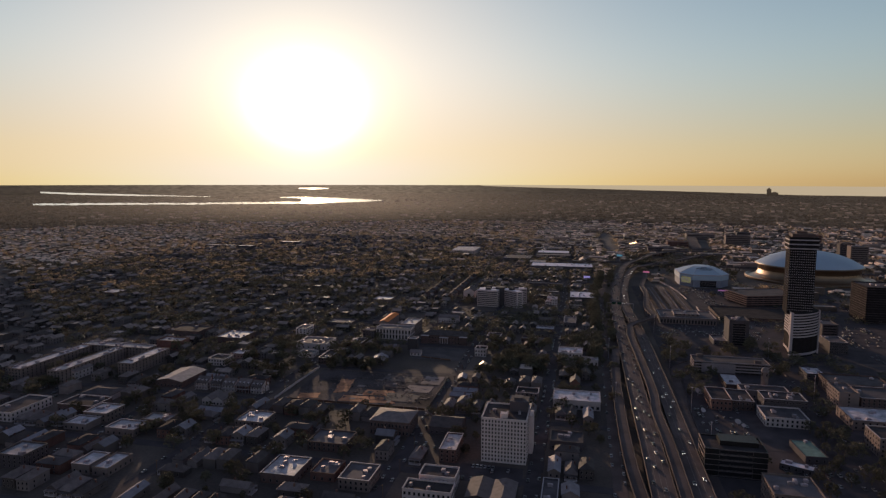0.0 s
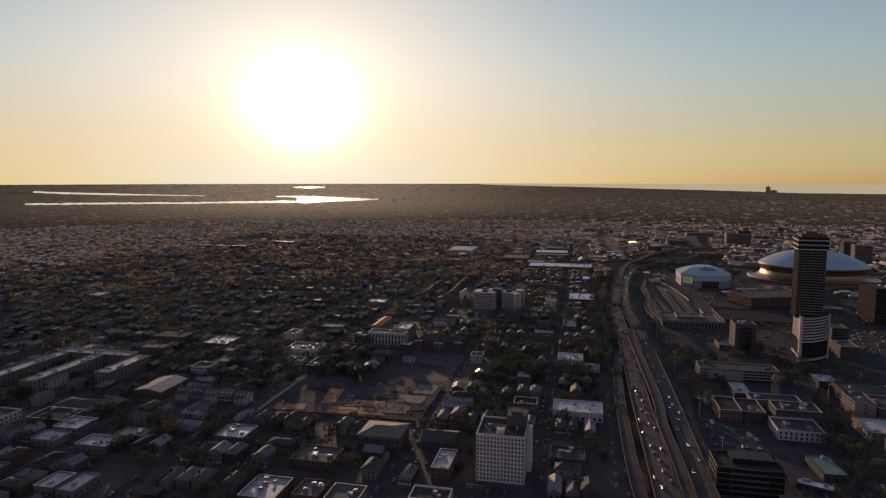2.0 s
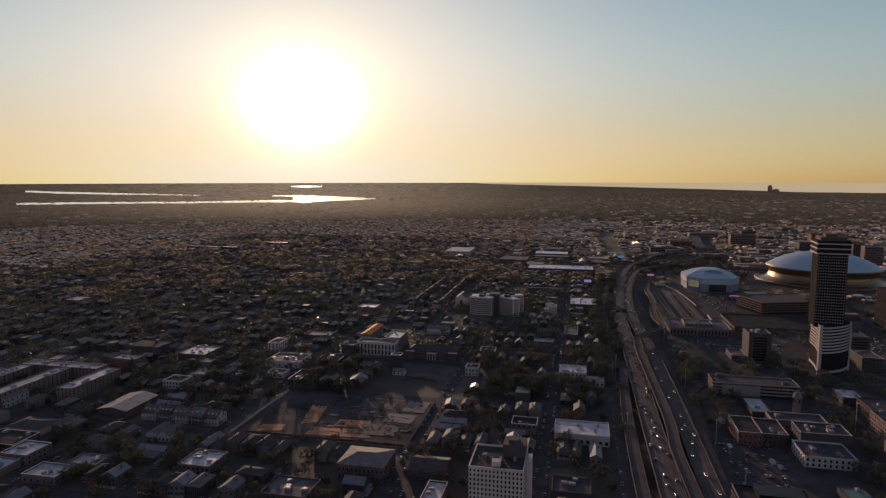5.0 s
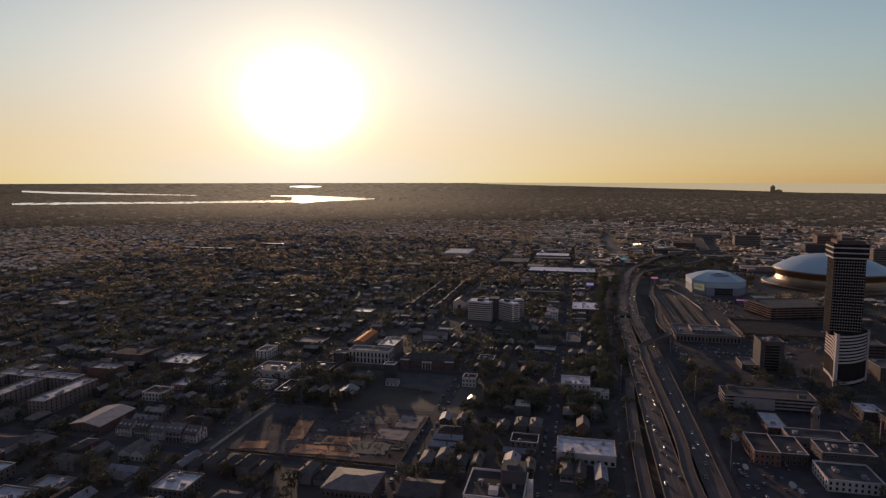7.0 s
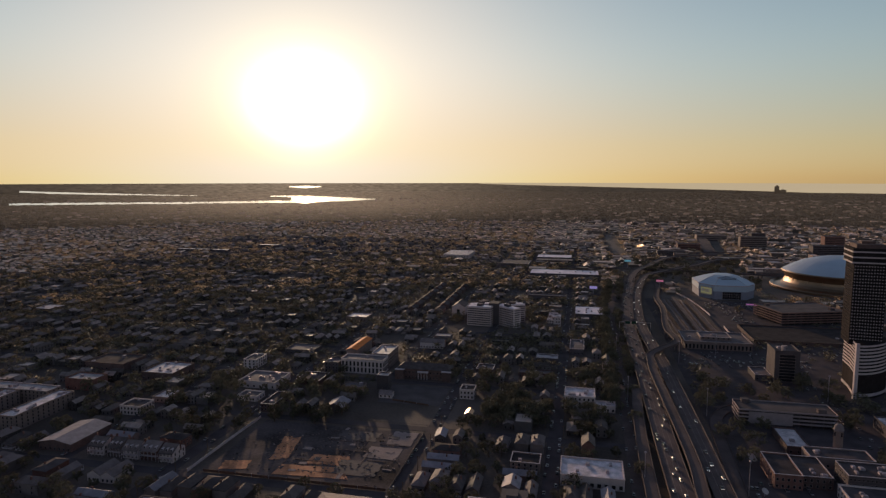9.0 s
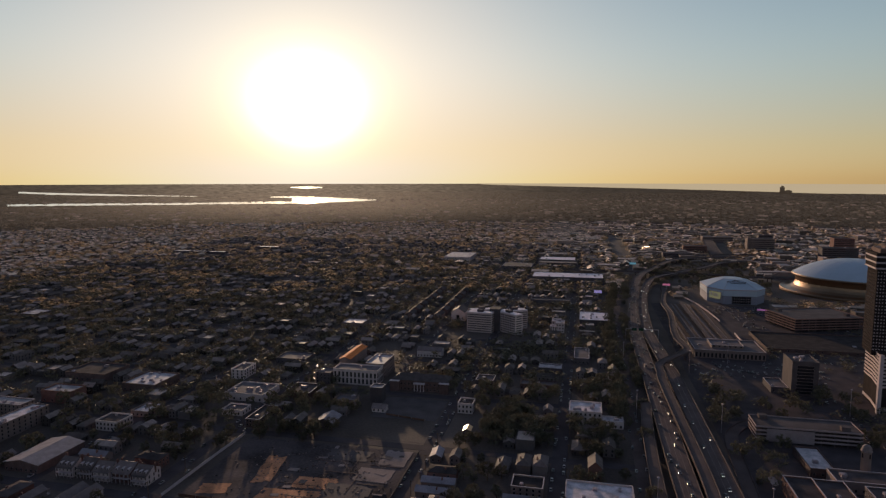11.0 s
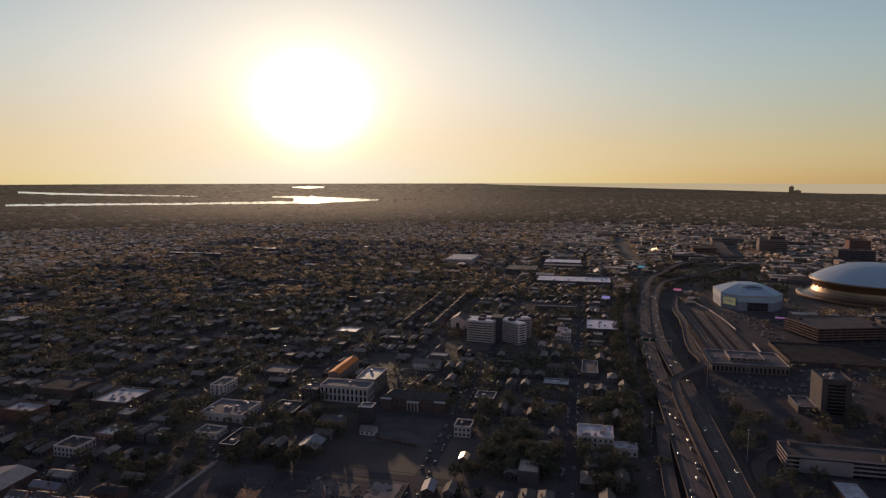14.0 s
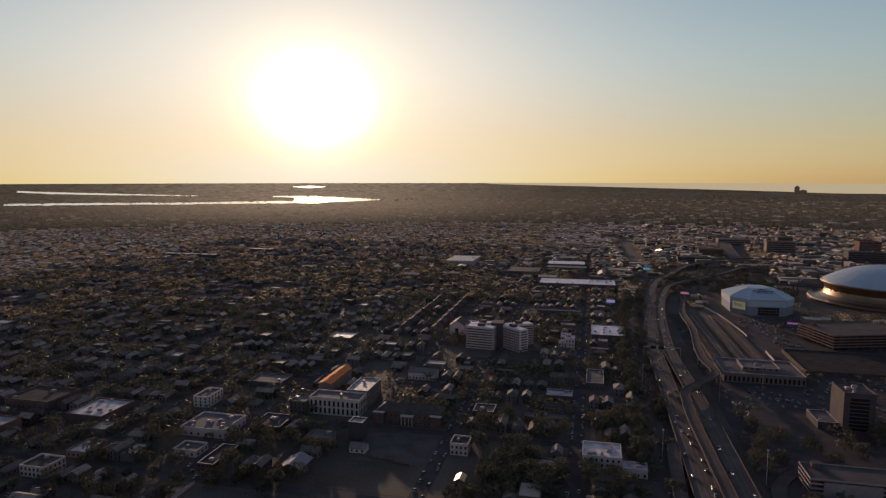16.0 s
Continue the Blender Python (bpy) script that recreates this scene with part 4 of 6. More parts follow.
part("penthouse", boxes((-9, 16, -4, 9, 19.0, 22.5)), M["black"], office, "black plant room on the roof")
block("corner_block", "pale brick block with windows and light roofs", 114, 142, 388, 416, 17, "cream", "gravel_roof", rows=5, cols=9, side_cols=9, sides="L", units=5)
block("shop_block", "low white-roofed shop block", 222, 240, 678, 704, 9, "grey_wall", "membrane", sides="L", side_cols=5, units=3)
block("brick_row", "long brown brick block with rows of windows", 230, 282, 638, 672, 12, "dark_brick", "gravel_roof", rows=4, cols=14, sides="L", side_cols=8, units=3)
block("cream_block", "cream five-storey block with a blank front", 222, 238, 597, 626, 17, "cream", "gravel_roof", rows=5, cols=1, side_cols=8, sides="L", units=2)
block("brick_block", "brown brick block with a grey roof", 240, 288, 598, 632, 13, "dark_brick", "gravel_roof", rows=4, cols=12, sides="")
block("white_shop", "low white-roofed shop row", 217, 262, 553, 588, 8, "cream", "membrane", rows=2, cols=9, sides="L", side_cols=5, units=4)
block("pale_brick_flats", "pale brick flats with deep windows", 214, 246, 498, 524, 15, "cream", "tar_roof", rows=4, cols=8, sides="L", side_cols=6)
block("green_roof_pavilion", "low pavilion under a pale green roof", 158, 173, 478, 508, 5, "grey_wall", "green_roof", sides="L", parapet=0.2, rot=4, units=1)
block("white_canopy", "low white-roofed canopy beside a lane", 139, 160, 459, 468, 4, "grey_wall", "membrane", rows=1, cols=5, sides="", parapet=0.2, rot=-24, units=2)
hotel = block("banded_hotel", "dark hotel block with thin floor bands", 392, 470, 985, 1040, 52, "dull", "tar_roof", rows=1, cols=2, pw=2.5, ph=3, sides="", units=5, ledge=False)
for k in range(15):                                    # dull floor bands on the front and the flank
    part("floor_band", boxes((-39.2, 39, -27.7, -27.3, 3.4 * k + 1.2, 3.4 * k + 1.75)), M["tar_roof"], hotel)
    part("floor_band", boxes((-39.2, -38.8, -27.3, 27.3, 3.4 * k + 1.2, 3.4 * k + 1.75)), M["tar_roof"], hotel)
block("exhibit_hall", "wide low dark-roofed hall", 196, 340, 965, 1050, 4.5, "dark_brick", "tar_roof", rows=1, cols=16, sides="L", side_cols=8)
block("courthouse", "pale courthouse with tall columns of windows", -252, -207, 749, 768, 15, "white_wall", "gravel_roof", rows=2, cols=11, pw=1.7, ph=4.6, z0=1.6, storey=6.2, side_cols=5)
block("courthouse_wing", "flat-roofed rear wing of the courthouse", -226, -207, 770, 806, 16, "cream", "membrane", rows=4, cols=6, side_cols=9)
gabled("courthouse_hall", "rear hall of the courthouse under a terracotta tile roof", -262, -250, 790, 842, 12.5, 14.5, "cream", "terracotta")
gabled("brick_school", "dark brick school with a slate roof and pale porch", -190, -136, 744, 764, 10, 14, "dark_brick", "shingle", along="v", rows=2, cols=15, hip=0.6)
def school_front():
    """Pale portico and end bays of the brick school."""
    ob = thing("school_portico", GRID @ pose(-163, 744, 0), "pale columned portico on the front of a brick school", "portico")
    part("steps", boxes((-6, 6, -4.2, -0.3, -0.2, 0.8)), M["concrete"], ob)
    for k in range(4):
        part("column", revolve([(0.42, 0.8), (0.36, 4), (0.32, 7.4), (0.45, 7.6)], 8), M["trim"], ob, m=pose(-4.5 + 3 * k, -3.2, 0))
    part("entablature", boxes((-5.4, 5.4, -3.9, -0.3, 7.6, 8.6)), M["trim"], ob)
    for x in (-24, 24):
        part("end_bay", boxes((x - 4.5, x + 4.5, -3.5, -0.3, -0.2, 9.4)), M["dark_brick"], ob)
        part("bay_cornice", boxes((x - 4.8, x + 4.8, -3.8, -0.3, 9.4, 10.0)), M["trim"], ob)


school_front()
block("concrete_stairhouse", "narrow grey concrete tower block", -199, -188, 706, 717, 14, "grey_wall", "membrane", rows=1, cols=1, pw=1, ph=1, units=0)
block("corner_house", "small white corner building with dark roof", -117, -104, 697, 712, 9, "white_wall", "tar_roof", rows=2, cols=4, side_cols=4)
gabled("tin_shed", "wide shed with a bright tin roof", -224, -208, 641, 660, 4.5, 8, "grey_wall", "tin")
block("white_clinic", "white flat-roofed clinic with roof units", -23, 3, 692, 716, 12, "white_wall", "membrane", rows=3, cols=7, sides="L", units=6)
block("white_clinic_wing", "low wing of a white clinic", 3.6, 20, 690, 702, 6, "white_wall", "membrane", rows=1, cols=4, sides="")
block("white_warehouse", "low white warehouse with a bright roof", -22, 19, 550, 578, 8, "white_wall", "membrane", rows=1, cols=9, pw=2.2, ph=2.4, sides="L", units=4)
block("plain_workshop", "low grey workshop with a flat roof", -20, 4, 461, 482, 7, "grey_wall", "gravel_roof", units=3)
gabled("chapel", "narrow brick chapel with a steep roof", -8, 1, 596, 612, 9, 13, "brick", "shingle")
block("bright_store", "wide store with a bright white roof", -18, 22, 1050, 1104, 9, "grey_wall", "bright_membrane", rows=1, cols=8, sides="L", parapet=0.4, units=6)
block("long_depot", "very long low depot with a pale roof", -112, 23, 1420, 1478, 10, "grey_wall", "bright_membrane", cols=20, rows=1, parapet=0.3, units=8)
block("depot_shed", "long shed with a bright roof", -116, -34, 1684, 1740, 10, "grey_wall", "bright_membrane", cols=12, parapet=0.2)
block("depot_shed", "long shed with a pale roof", -116, -30, 1636, 1668, 9, "grey_wall", "gravel_roof", cols=12, parapet=0.2)
block("market_shed", "big white-roofed market shed", -348, -284, 1680, 1780, 11, "white_wall", "membrane", cols=10, parapet=0.2)
for a, h in (((-55, -46, 1000, 1014), 9), ((-48, -37, 1004, 1024), 13), ((-54, -42, 1026, 1046), 10)):
    block("stepped_flats", "white stepped apartment house with flat roofs", *a, h, "white_wall", "membrane", rows=3, cols=3, side_cols=4, units=2, group="stepped white flats")
block("plain_flats", "small white apartment house", -190, -172, 1060, 1076, 12, "white_wall", "gravel_roof", rows=3, cols=5)
gabled("dark_schoolhouse", "dark brick schoolhouse with arched windows", -161, -129, 460, 488, 11, 14, "dark_brick", "shingle", along="v", rows=2, cols=11, side_cols=6, pw=1.2, ph=2.4, hip=0.7)
gabled("dance_hall", "low hall under a dark ridge roof", -115, -90, 470, 494, 6, 10, "grey_wall", "shingle", along="v")
block("slim_store", "slim three-storey store with a white roof", -96, -84, 422, 452, 10, "dark_brick", "membrane", rows=3, cols=3, side_cols=7, units=3)
block("green_hip_house", "broad low hall with a pale green-grey roof", -196, -166, 420, 444, 7, "dark_brick", "gravel_roof", rows=2, cols=8, side_cols=5, units=6)
block("grey_store", "low store with a grey gravel roof", -174, -157, 376, 397, 6, "brick", "gravel_roof", side_cols=4, units=4)
block("pale_store", "two-storey store with pale parapets", -151, -130, 368, 392, 8, "cream", "gravel_roof", rows=2, cols=6, side_cols=6, units=4)
block("white_court_house", "white two-storey block round a small court, front wing", -106, -75, 362, 376, 9, "white_wall", "tar_roof", rows=2, cols=10, side_cols=4, units=2)
block("white_court_house", "white two-storey block round a small court, rear wing", -100, -76, 380, 396, 10, "white_wall", "tar_roof", rows=2, cols=8, side_cols=4, units=2)
gabled("double_shed", "double shed with two ridged grey roofs", -67, -52, 366, 392, 5.5, 7.5, "grey_wall", "shingle")
gabled("double_shed", "double shed with two ridged grey roofs", -51.5, -37, 366, 392, 5.5, 7.5, "grey_wall", "shingle")
block("narrow_store", "narrow store with pale roof edges", -21, -11, 366, 402, 6, "grey_wall", "gravel_roof", units=4)
gabled("tin_hall", "low hall with a broad pitched tin roof", -402, -374, 524, 565, 6, 8.6, "dark_brick", "tin")
gabled("hipped_store", "dark hipped store edged with white", -446, -415, 478, 499, 5, 7.5, "white_wall", "tar_roof", along="v", hip=0.9)
block("white_l_store", "white-roofed store, taller part", -402, -380, 432, 454, 8, "cream", "membrane", rows=2, side_cols=5, units=3)
block("white_l_store", "white-roofed store, lower part", -405, -384, 414, 431, 5.5, "cream", "membrane", units=2)
block("twin_roof_store", "store with two bright roofs, front part", -364, -338, 412, 430, 6, "cream", "membrane", side_cols=4, units=3)
block("twin_roof_store", "store with two bright roofs, rear part", -346, -323, 431, 446, 7, "cream", "membrane", side_cols=4, units=2)
block("sunlit_warehouse", "white-roofed warehouse with parapets, roof catching the sun", -270, -246, 444, 468, 7.5, "cream", "membrane", rows=2, cols=7, side_cols=6, units=5)
block("tall_store", "three-storey store with a pale roof", -396, -374, 346, 368, 10, "grey_wall", "membrane", rows=3, cols=5, side_cols=6, units=2)
block("step_roof_store", "store with stepped pale roofs", -338, -324, 350, 370, 7, "cream", "membrane", side_cols=5)
block("step_roof_store", "store with stepped bluish roofs", -322, -309, 350, 374, 6, "cream", "membrane", side_cols=5)
block("blue_grey_warehouse", "big low warehouse with a bluish white roof", -205, -181, 366, 394, 7, "dark_brick", "membrane", rows=1, side_cols=6, units=4)
block("long_white_store", "long white two-storey store", -482, -458, 416, 458, 8, "white_wall", "tar_roof", rows=2, cols=6, side_cols=10)
for nm, a in (("long west wing", (-556, -541, 506, 600)), ("long east wing", (-512, -497, 508, 600)), ("rear wing", (-556, -470, 602, 617)), ("short wing", (-463, -447, 546, 608))):
    block("courtyard_flats", "four-storey courtyard apartment house with a pale roof, " + nm, *a, 13, "cream", "membrane",
          rows=4, cols=max(4, int((a[1] - a[0]) / 4)), side_cols=int((a[3] - a[2]) / 5), units=8, parapet=0.6, group="courtyard apartments", category="apartment house")
block("flat_warehouse", "broad dark warehouse with a bluish white roof", -439, -404, 684, 722, 8, "dark_brick", "membrane", rows=1, cols=6, side_cols=6, units=7)
block("low_white_store", "low store with a white roof", -386, -370, 630, 652, 5, "cream", "membrane", rows=1, cols=4, side_cols=5)
block("white_parapet_house", "white stucco house with stepped parapets", -393, -373, 598, 616, 8, "white_wall", "tar_roof", rows=2, cols=6, side_cols=5, units=1)
block("white_garage", "low garage with a white front", -313, -294, 650, 665, 5, "white_wall", "gravel_roof", rows=1, cols=3, side_cols=3)
block("brick_terrace", "long two-storey brick terrace with pale parapets", -279, -267, 630, 662, 7, "dark_brick", "tar_roof", rows=2, cols=4, side_cols=10, units=1)
block("skylight_warehouse", "low warehouse with skylights and a white flank", -331, -293, 684, 716, 7, "white_wall", "gravel_roof", rows=1, cols=6, side_cols=5, units=9)
block("red_theatre", "red brick block with a white roof strip", -490, -459, 643, 662, 11, "brick", "membrane", rows=1, cols=4, units=1)
block("dark_depot", "wide depot with a dark flat roof", -520, -474, 702, 738, 8, "dark_brick", "tar_roof", rows=1, cols=8, units=2)
block("edge_lit_hall", "low flat hall with sunlit pale roof edges", -281, -257, 704, 730, 5, "dark_brick", "tar_roof", rows=1, cols=5, units=2)
block("courthouse_annex", "grey annex beside the courthouse", -269, -254, 746, 764, 11, "grey_wall", "gravel_roof", rows=3, cols=4, units=1)
gabled("lot_cottage", "small white cottage at the edge of the grassy lot", -190, -178, 684, 693, 3.4, 6, "white_wall", "shingle", along="v")
block("plain_hall", "plain low hall with pale walls", -227, -208, 688, 702, 7, "cream", "gravel_roof", rows=2, cols=5, units=1)
block("blue_hall", "low hall under a bluish flat roof", -340, -306, 800, 826, 6, "grey_wall", "gravel_roof", rows=1, cols=7)
block("corner_white_house", "tall white corner house", -358, -344, 740, 764, 10, "white_wall", "gravel_roof", rows=3, cols=3, side_cols=5, units=1)
block("light_hall", "low hall with a light roof", -334, -304, 976, 1004, 6, "cream", "membrane", rows=1, cols=6)
def row_house(v, u, w, d, wall):
    """A town house with its eaves to the street, dormers, and a columned gallery on the front."""
    take(v - w / 2, v + w / 2, u - d / 2 - 3, u + d / 2)
    ob = thing("row_house", GRID @ pose(v, u, 0), "town house with dormers and a pale columned gallery" if wall == "white_wall" else "brick town house with dormers and a columned gallery", "row house", "town houses in a row")
    body_and_roof(ob, w, d, 7.2, 11.0, M[wall], M["shingle"], "v", 0.0, 0.4)
    windows(ob, w, d, 0.9, 3.4, 2, 4, 3, 1.0, 2.0, "R")
    for k in range(3):
        x = -w / 2 + w * (k + 0.5) / 3
        bm = boxes((x - 0.7, x + 0.7, -d / 2 + 0.8, -d / 2 + 4.2, 7.6, 9.5))
        part("dormer", bm, M["trim"], ob)
        part("dormer_window", boxes((x - 0.42, x + 0.42, -d / 2 + 0.72, -d / 2 + 0.8, 8.0, 9.2)), M["glass"], ob)
    part("gallery_floor", boxes((-w / 2, w / 2, -d / 2 - 2.0, -d / 2, 3.3, 3.55)), M["trim"], ob)
    part("gallery_roof", boxes((-w / 2, w / 2, -d / 2 - 2.2, -d / 2, 6.7, 6.95)), M["shingle"], ob)
    for k in range(5):
        x = -w / 2 + 0.25 + (w - 0.5) * k / 4
        part("post", boxes((x - 0.13, x + 0.13, -d / 2 - 1.95, -d / 2 - 1.7, -0.2, 6.7)), M["trim"], ob)
    for sx in (-1, 1):
        part("chimney", boxes((sx * w * 0.5 - 0.45, sx * w * 0.5 + 0.45, 1.0, 2.2, 6, 12.6)), M["brick"], ob)


for k in range(5):
    row_house(-353 + 14.4 * k, 532 + (0, 2, -1, 1.5, 0)[k], (12, 10.5, 12.5, 13.2, 11)[k], (14, 15, 13, 15, 14)[k], ("white_wall", "cream", "white_wall", "brick", "white_wall")[k])
for v, u, w in ((-452, 1068, 8), (-440, 1076, 7), (-541, 1061, 7), (-598, 1432, 12), (-534, 1575, 12)):
    gabled("glinting_tin_house", "small house with a steep tin roof catching the low sun", v, v + w, u, u + 12, 4.0, 4.0 + w * 0.44, "siding", "bright_tin", rows=1, cols=2)
gabled("twin_gable_house", "long house with twin pale gables", -329, -319, 489, 508, 5, 8, "white_wall", "shingle", rows=1, cols=3, side_cols=4)
gabled("twin_gable_house", "long house with twin pale gables", -318.5, -308.5, 489, 508, 5, 8, "white_wall", "shingle", rows=1, cols=3, side_cols=4)
gabled("white_church_house", "white two-storey house with steep dark roof", -512, -493, 522, 546, 8, 12, "white_wall", "shingle", rows=2, cols=5, side_cols=5)
block("long_brick_store", "broad dark brick store with a flat roof", -441, -406, 446, 470, 7, "dark_brick", "tar_roof", rows=1, cols=8, side_cols=5, units=3)
gabled("columned_church", "small church with a white columned front", 13, 21, 818, 838, 7, 11, "white_wall", "shingle", rows=1, cols=4, ph=4)
block("grey_box_store", "grey box store with a flat roof", -22, -6, 866, 910, 7, "grey_wall", "gravel_roof", rows=1, cols=4, sides="L")
block("pale_roof_shop", "shop with pale roofs in two tones", -57, -34, 826, 842, 6, "grey_wall", "membrane", rows=1, cols=5)
block("grey_roof_shop", "low shop under a grey roof", -114, -97, 772, 790, 6, "grey_wall", "gravel_roof", rows=1, cols=4)
block("long_low_shops", "long low row of dark shops", -71, -37, 772, 786, 5, "dark_brick", "gravel_roof", rows=1, cols=9)
block("twin_house", "two-storey pale house with a flat roof", -56, -36, 564, 580, 7, "cream", "tar_roof", rows=2, cols=5)
gabled("bright_tin_house", "wooden house with a polished tin roof catching the sun", -103.5, -97.5, 650, 659, 4.5, 6.1, "siding", "bright_tin", rows=1, cols=3, side_cols=3)
take(-116, -90, 640, 705, 0)
gabled("tin_cottage", "small cottage with a dull tin roof", -118, -110, 600, 614, 4.2, 6.2, "siding", "tin", rot=4, rows=1, cols=2, side_cols=2)

for k in range(7):                                     # two brick terraces behind the courthouse
    gabled("terrace_house", "brick terrace house with pale party walls", -264, -252, 1046 + k * 34, 1069 + k * 34, 6.5, 9.5, "dark_brick", "tar_roof", rows=2, cols=2, category="row house")
    gabled("terrace_house", "brick terrace house with pale end gable", -222, -210, 1048 + k * 33, 1070 + k * 33, 6.5, 9.5, "cream" if k == 0 else "dark_brick", "tar_roof", rows=2, cols=2, category="row house")
gabled("white_church", "tall white church with a steep gable and arched window", -195, -176, 1042, 1070, 13, 19, "white_wall", "shingle", rows=1, cols=1, pw=4, ph=8, category="church")
gabled("white_villa_row", "row of white two-storey villas", -196, -168, 858, 872, 7, 10, "white_wall", "shingle", along="v", rows=1, cols=8)
block("dark_shed", "long dark flat-roofed shed", -96, -34, 1186, 1206, 8, "grey_wall", "gravel_roof", rows=1, cols=6)
block("depot_shed", "long low shed with a dull roof", -190, -126, 1568, 1632, 8, "grey_wall", "gravel_roof", rows=1, cols=6, parapet=0.2)

for k in range(3):
    block("market_shed", "long pale-roofed market shed", -1094 + k * 52, -1046 + k * 52, 1674, 1694, 8, "grey_wall", "membrane", rows=1, cols=3, parapet=0.2)
block("market_shed", "pale-roofed shed among trees", -930, -860, 1818, 1836, 8, "grey_wall", "membrane", rows=1, cols=3, parapet=0.2)
block("low_white_store", "low store with a broad white roof", -812, -786, 930, 958, 6, "grey_wall", "membrane", rows=1, cols=4, parapet=0.2)


def sawtooth_depot(v, u, n, ln):
    ob = thing("sawtooth_depot", GRID @ pose(v, u, 0, 0, 0, 12.5), "depot with long narrow rooflights catching the sun", "depot")
    take(v - 5, v + n * 12, u - ln / 2, u + ln / 2)
    part("wall", boxes((-2, n * 11.0, -ln / 2, ln / 2, -0.3, 7)), M["grey_wall"], ob)
    for k in range(n):
        x, y0, y1 = k * 11.0 + 2, -ln / 2 + 12 * k, -ln / 2 + 26 + 12 * k
        bm = bmesh.new()
        for y in (y0, y1):
            for p in ((x, y, 7), (x + 0.45, y, 7.9), (x + 3, y, 7)):
                bm.verts.new(p)
        bm.verts.ensure_lookup_table()
        w = bm.verts
        for f, mi in (((0, 3, 4, 1), 0), ((1, 4, 5, 2), 1), ((0, 1, 2), 1), ((3, 5, 4), 1), ((0, 2, 5, 3), 1)):
            bm.faces.new([w[i] for i in f]).material_index = mi
        bmesh.ops.recalc_face_normals(bm, faces=bm.faces)
        part("rooflight", bm, (M["bright_tin"], M["shingle"]), ob)


sawtooth_depot(140, 2050, 3, 70)
rng = random.Random(4)
for k, (v, u, w, d, h) in enumerate(((593, 1650, 15, 20, 52), (622, 1665, 38, 25, 46), (770, 1640, 50, 40, 64), (560, 1900, 80, 30, 30), (430, 2080, 70, 30, 34),
                                      (640, 2060, 50, 30, 40), (500, 2250, 40, 30, 30), (350, 2300, 90, 40, 18), (250, 2000, 60, 30, 18), (180, 1850, 70, 25, 14))):
    block("hospital_block", "far pale slab with rows of windows", v, v + w, u, u + d, h, ("grey_wall", "cream", "brick")[k % 3], "gravel_roof",
          rows=max(3, int(h / 5)), cols=1, pw=w - 4, ph=1.8, sides="", side_cols=0)

# lots: scraped earth and slabs
def slab(name, label, v0, v1, u0, u1, material, z=0.05, category="lot"):
    bm = bmesh.new()
    ring = []
    n = 14
    for i in range(4 * n):
        e, t = divmod(i, n)
        t /= n
        p = [(v0 + (v1 - v0) * t, u0), (v1, u0 + (u1 - u0) * t), (v1 - (v1 - v0) * t, u1), (v0, u1 - (u1 - u0) * t)][e]
        q = noise.noise(Vector((p[0] * 0.09, p[1] * 0.09, 2.0))) * 1.2
        ring.append((p[0] + q, p[1] + q))
    prism(bm, ring, -0.3, z)
    return solid(name, bm, M[material], label, category, kind="structure", m=GRID)


slab("downtown_pavement", "dark worn asphalt between the downtown blocks", 93, 420, 320, 1240, "asphalt", 0.03, "pavement")
slab("vacant_lot", "big cleared lot of scraped pale earth", -264, -131, 520, 613, "dirt"); take(-272, -128, 516, 615)
slab("grassy_lot", "cleared lot of thin grass and dust", -188, -131, 674, 724, "concrete"); take(-195, -128, 630, 727)
slab("rough_lot", "rough dark grass lot", -194, -131, 630, 673, "ground", 0.07)
rng = random.Random(11)


def pad(v, u, a, b, h, material, label, rot=0.0):
    """A broken slab with a ragged edge."""
    ring = []
    for i in range(28):
        e, t = divmod(i, 7)
        t = t / 7 * 2 - 1
        x, y = ((a * t, -b), (a, b * t), (-a * t, b), (-a, -b * t))[e]
        q = 1 - 0.28 * max(0.0, noise.noise(Vector((x * 0.31 + v, y * 0.31 + u, 1.0)))) - rng.uniform(0, 0.05)
        ring.append((x * q, y * q))
    bm = bmesh.new()
    prism(bm, ring, -0.4, h)
    solid("foundation_slab", bm, M[material], label, "slab", "slabs on the lot", m=GRID @ pose(v, u, 0.05, 0, 0, rot))


pad(-143, 600, 10, 13, 0.25, "gravel", "broad pale concrete pad on a cleared lot")
pad(-150, 572, 13, 10, 0.22, "gravel", "cracked concrete pad on a cleared lot")
pad(-160, 545, 16, 11, 0.24, "concrete", "worn concrete pad on a cleared lot")
# clay strips laid where the lot is sunlit, the orange light in their colour
pad(-188, 534, 27, 8, 0.20, "clay", "long strip of bare clay with sun orange in its colour on a cleared lot", 4)
pad(-184, 553, 15, 8, 0.17, "clay", "patch of clay with sun orange in its colour on a cleared lot", 4)
pad(-224, 566, 7, 21, 0.16, "clay", "tapering tongue of clay with sun orange in its colour on a cleared lot", 10)
pad(-246, 532, 10, 7, 0.15, "clay", "thin patch of clay with sun orange in its colour on a cleared lot", 12)
pad(-178, 598, 17, 9, 0.17, "concrete", "dusty concrete pad on a cleared lot")
for k in range(14):                                    # smaller broken plates
    v, u = rng.uniform(-218, -136), rng.uniform(526, 610)
    pad(v, u, rng.uniform(1.0, 4.5), rng.uniform(0.7, 2.6), rng.uniform(0.28, 0.5) + 0.003 * k, rng.choice(("gravel", "concrete", "gravel", "dirt")),
        "broken concrete plate on a cleared lot", rng.choice((0, 0, 90, 8, -20)))
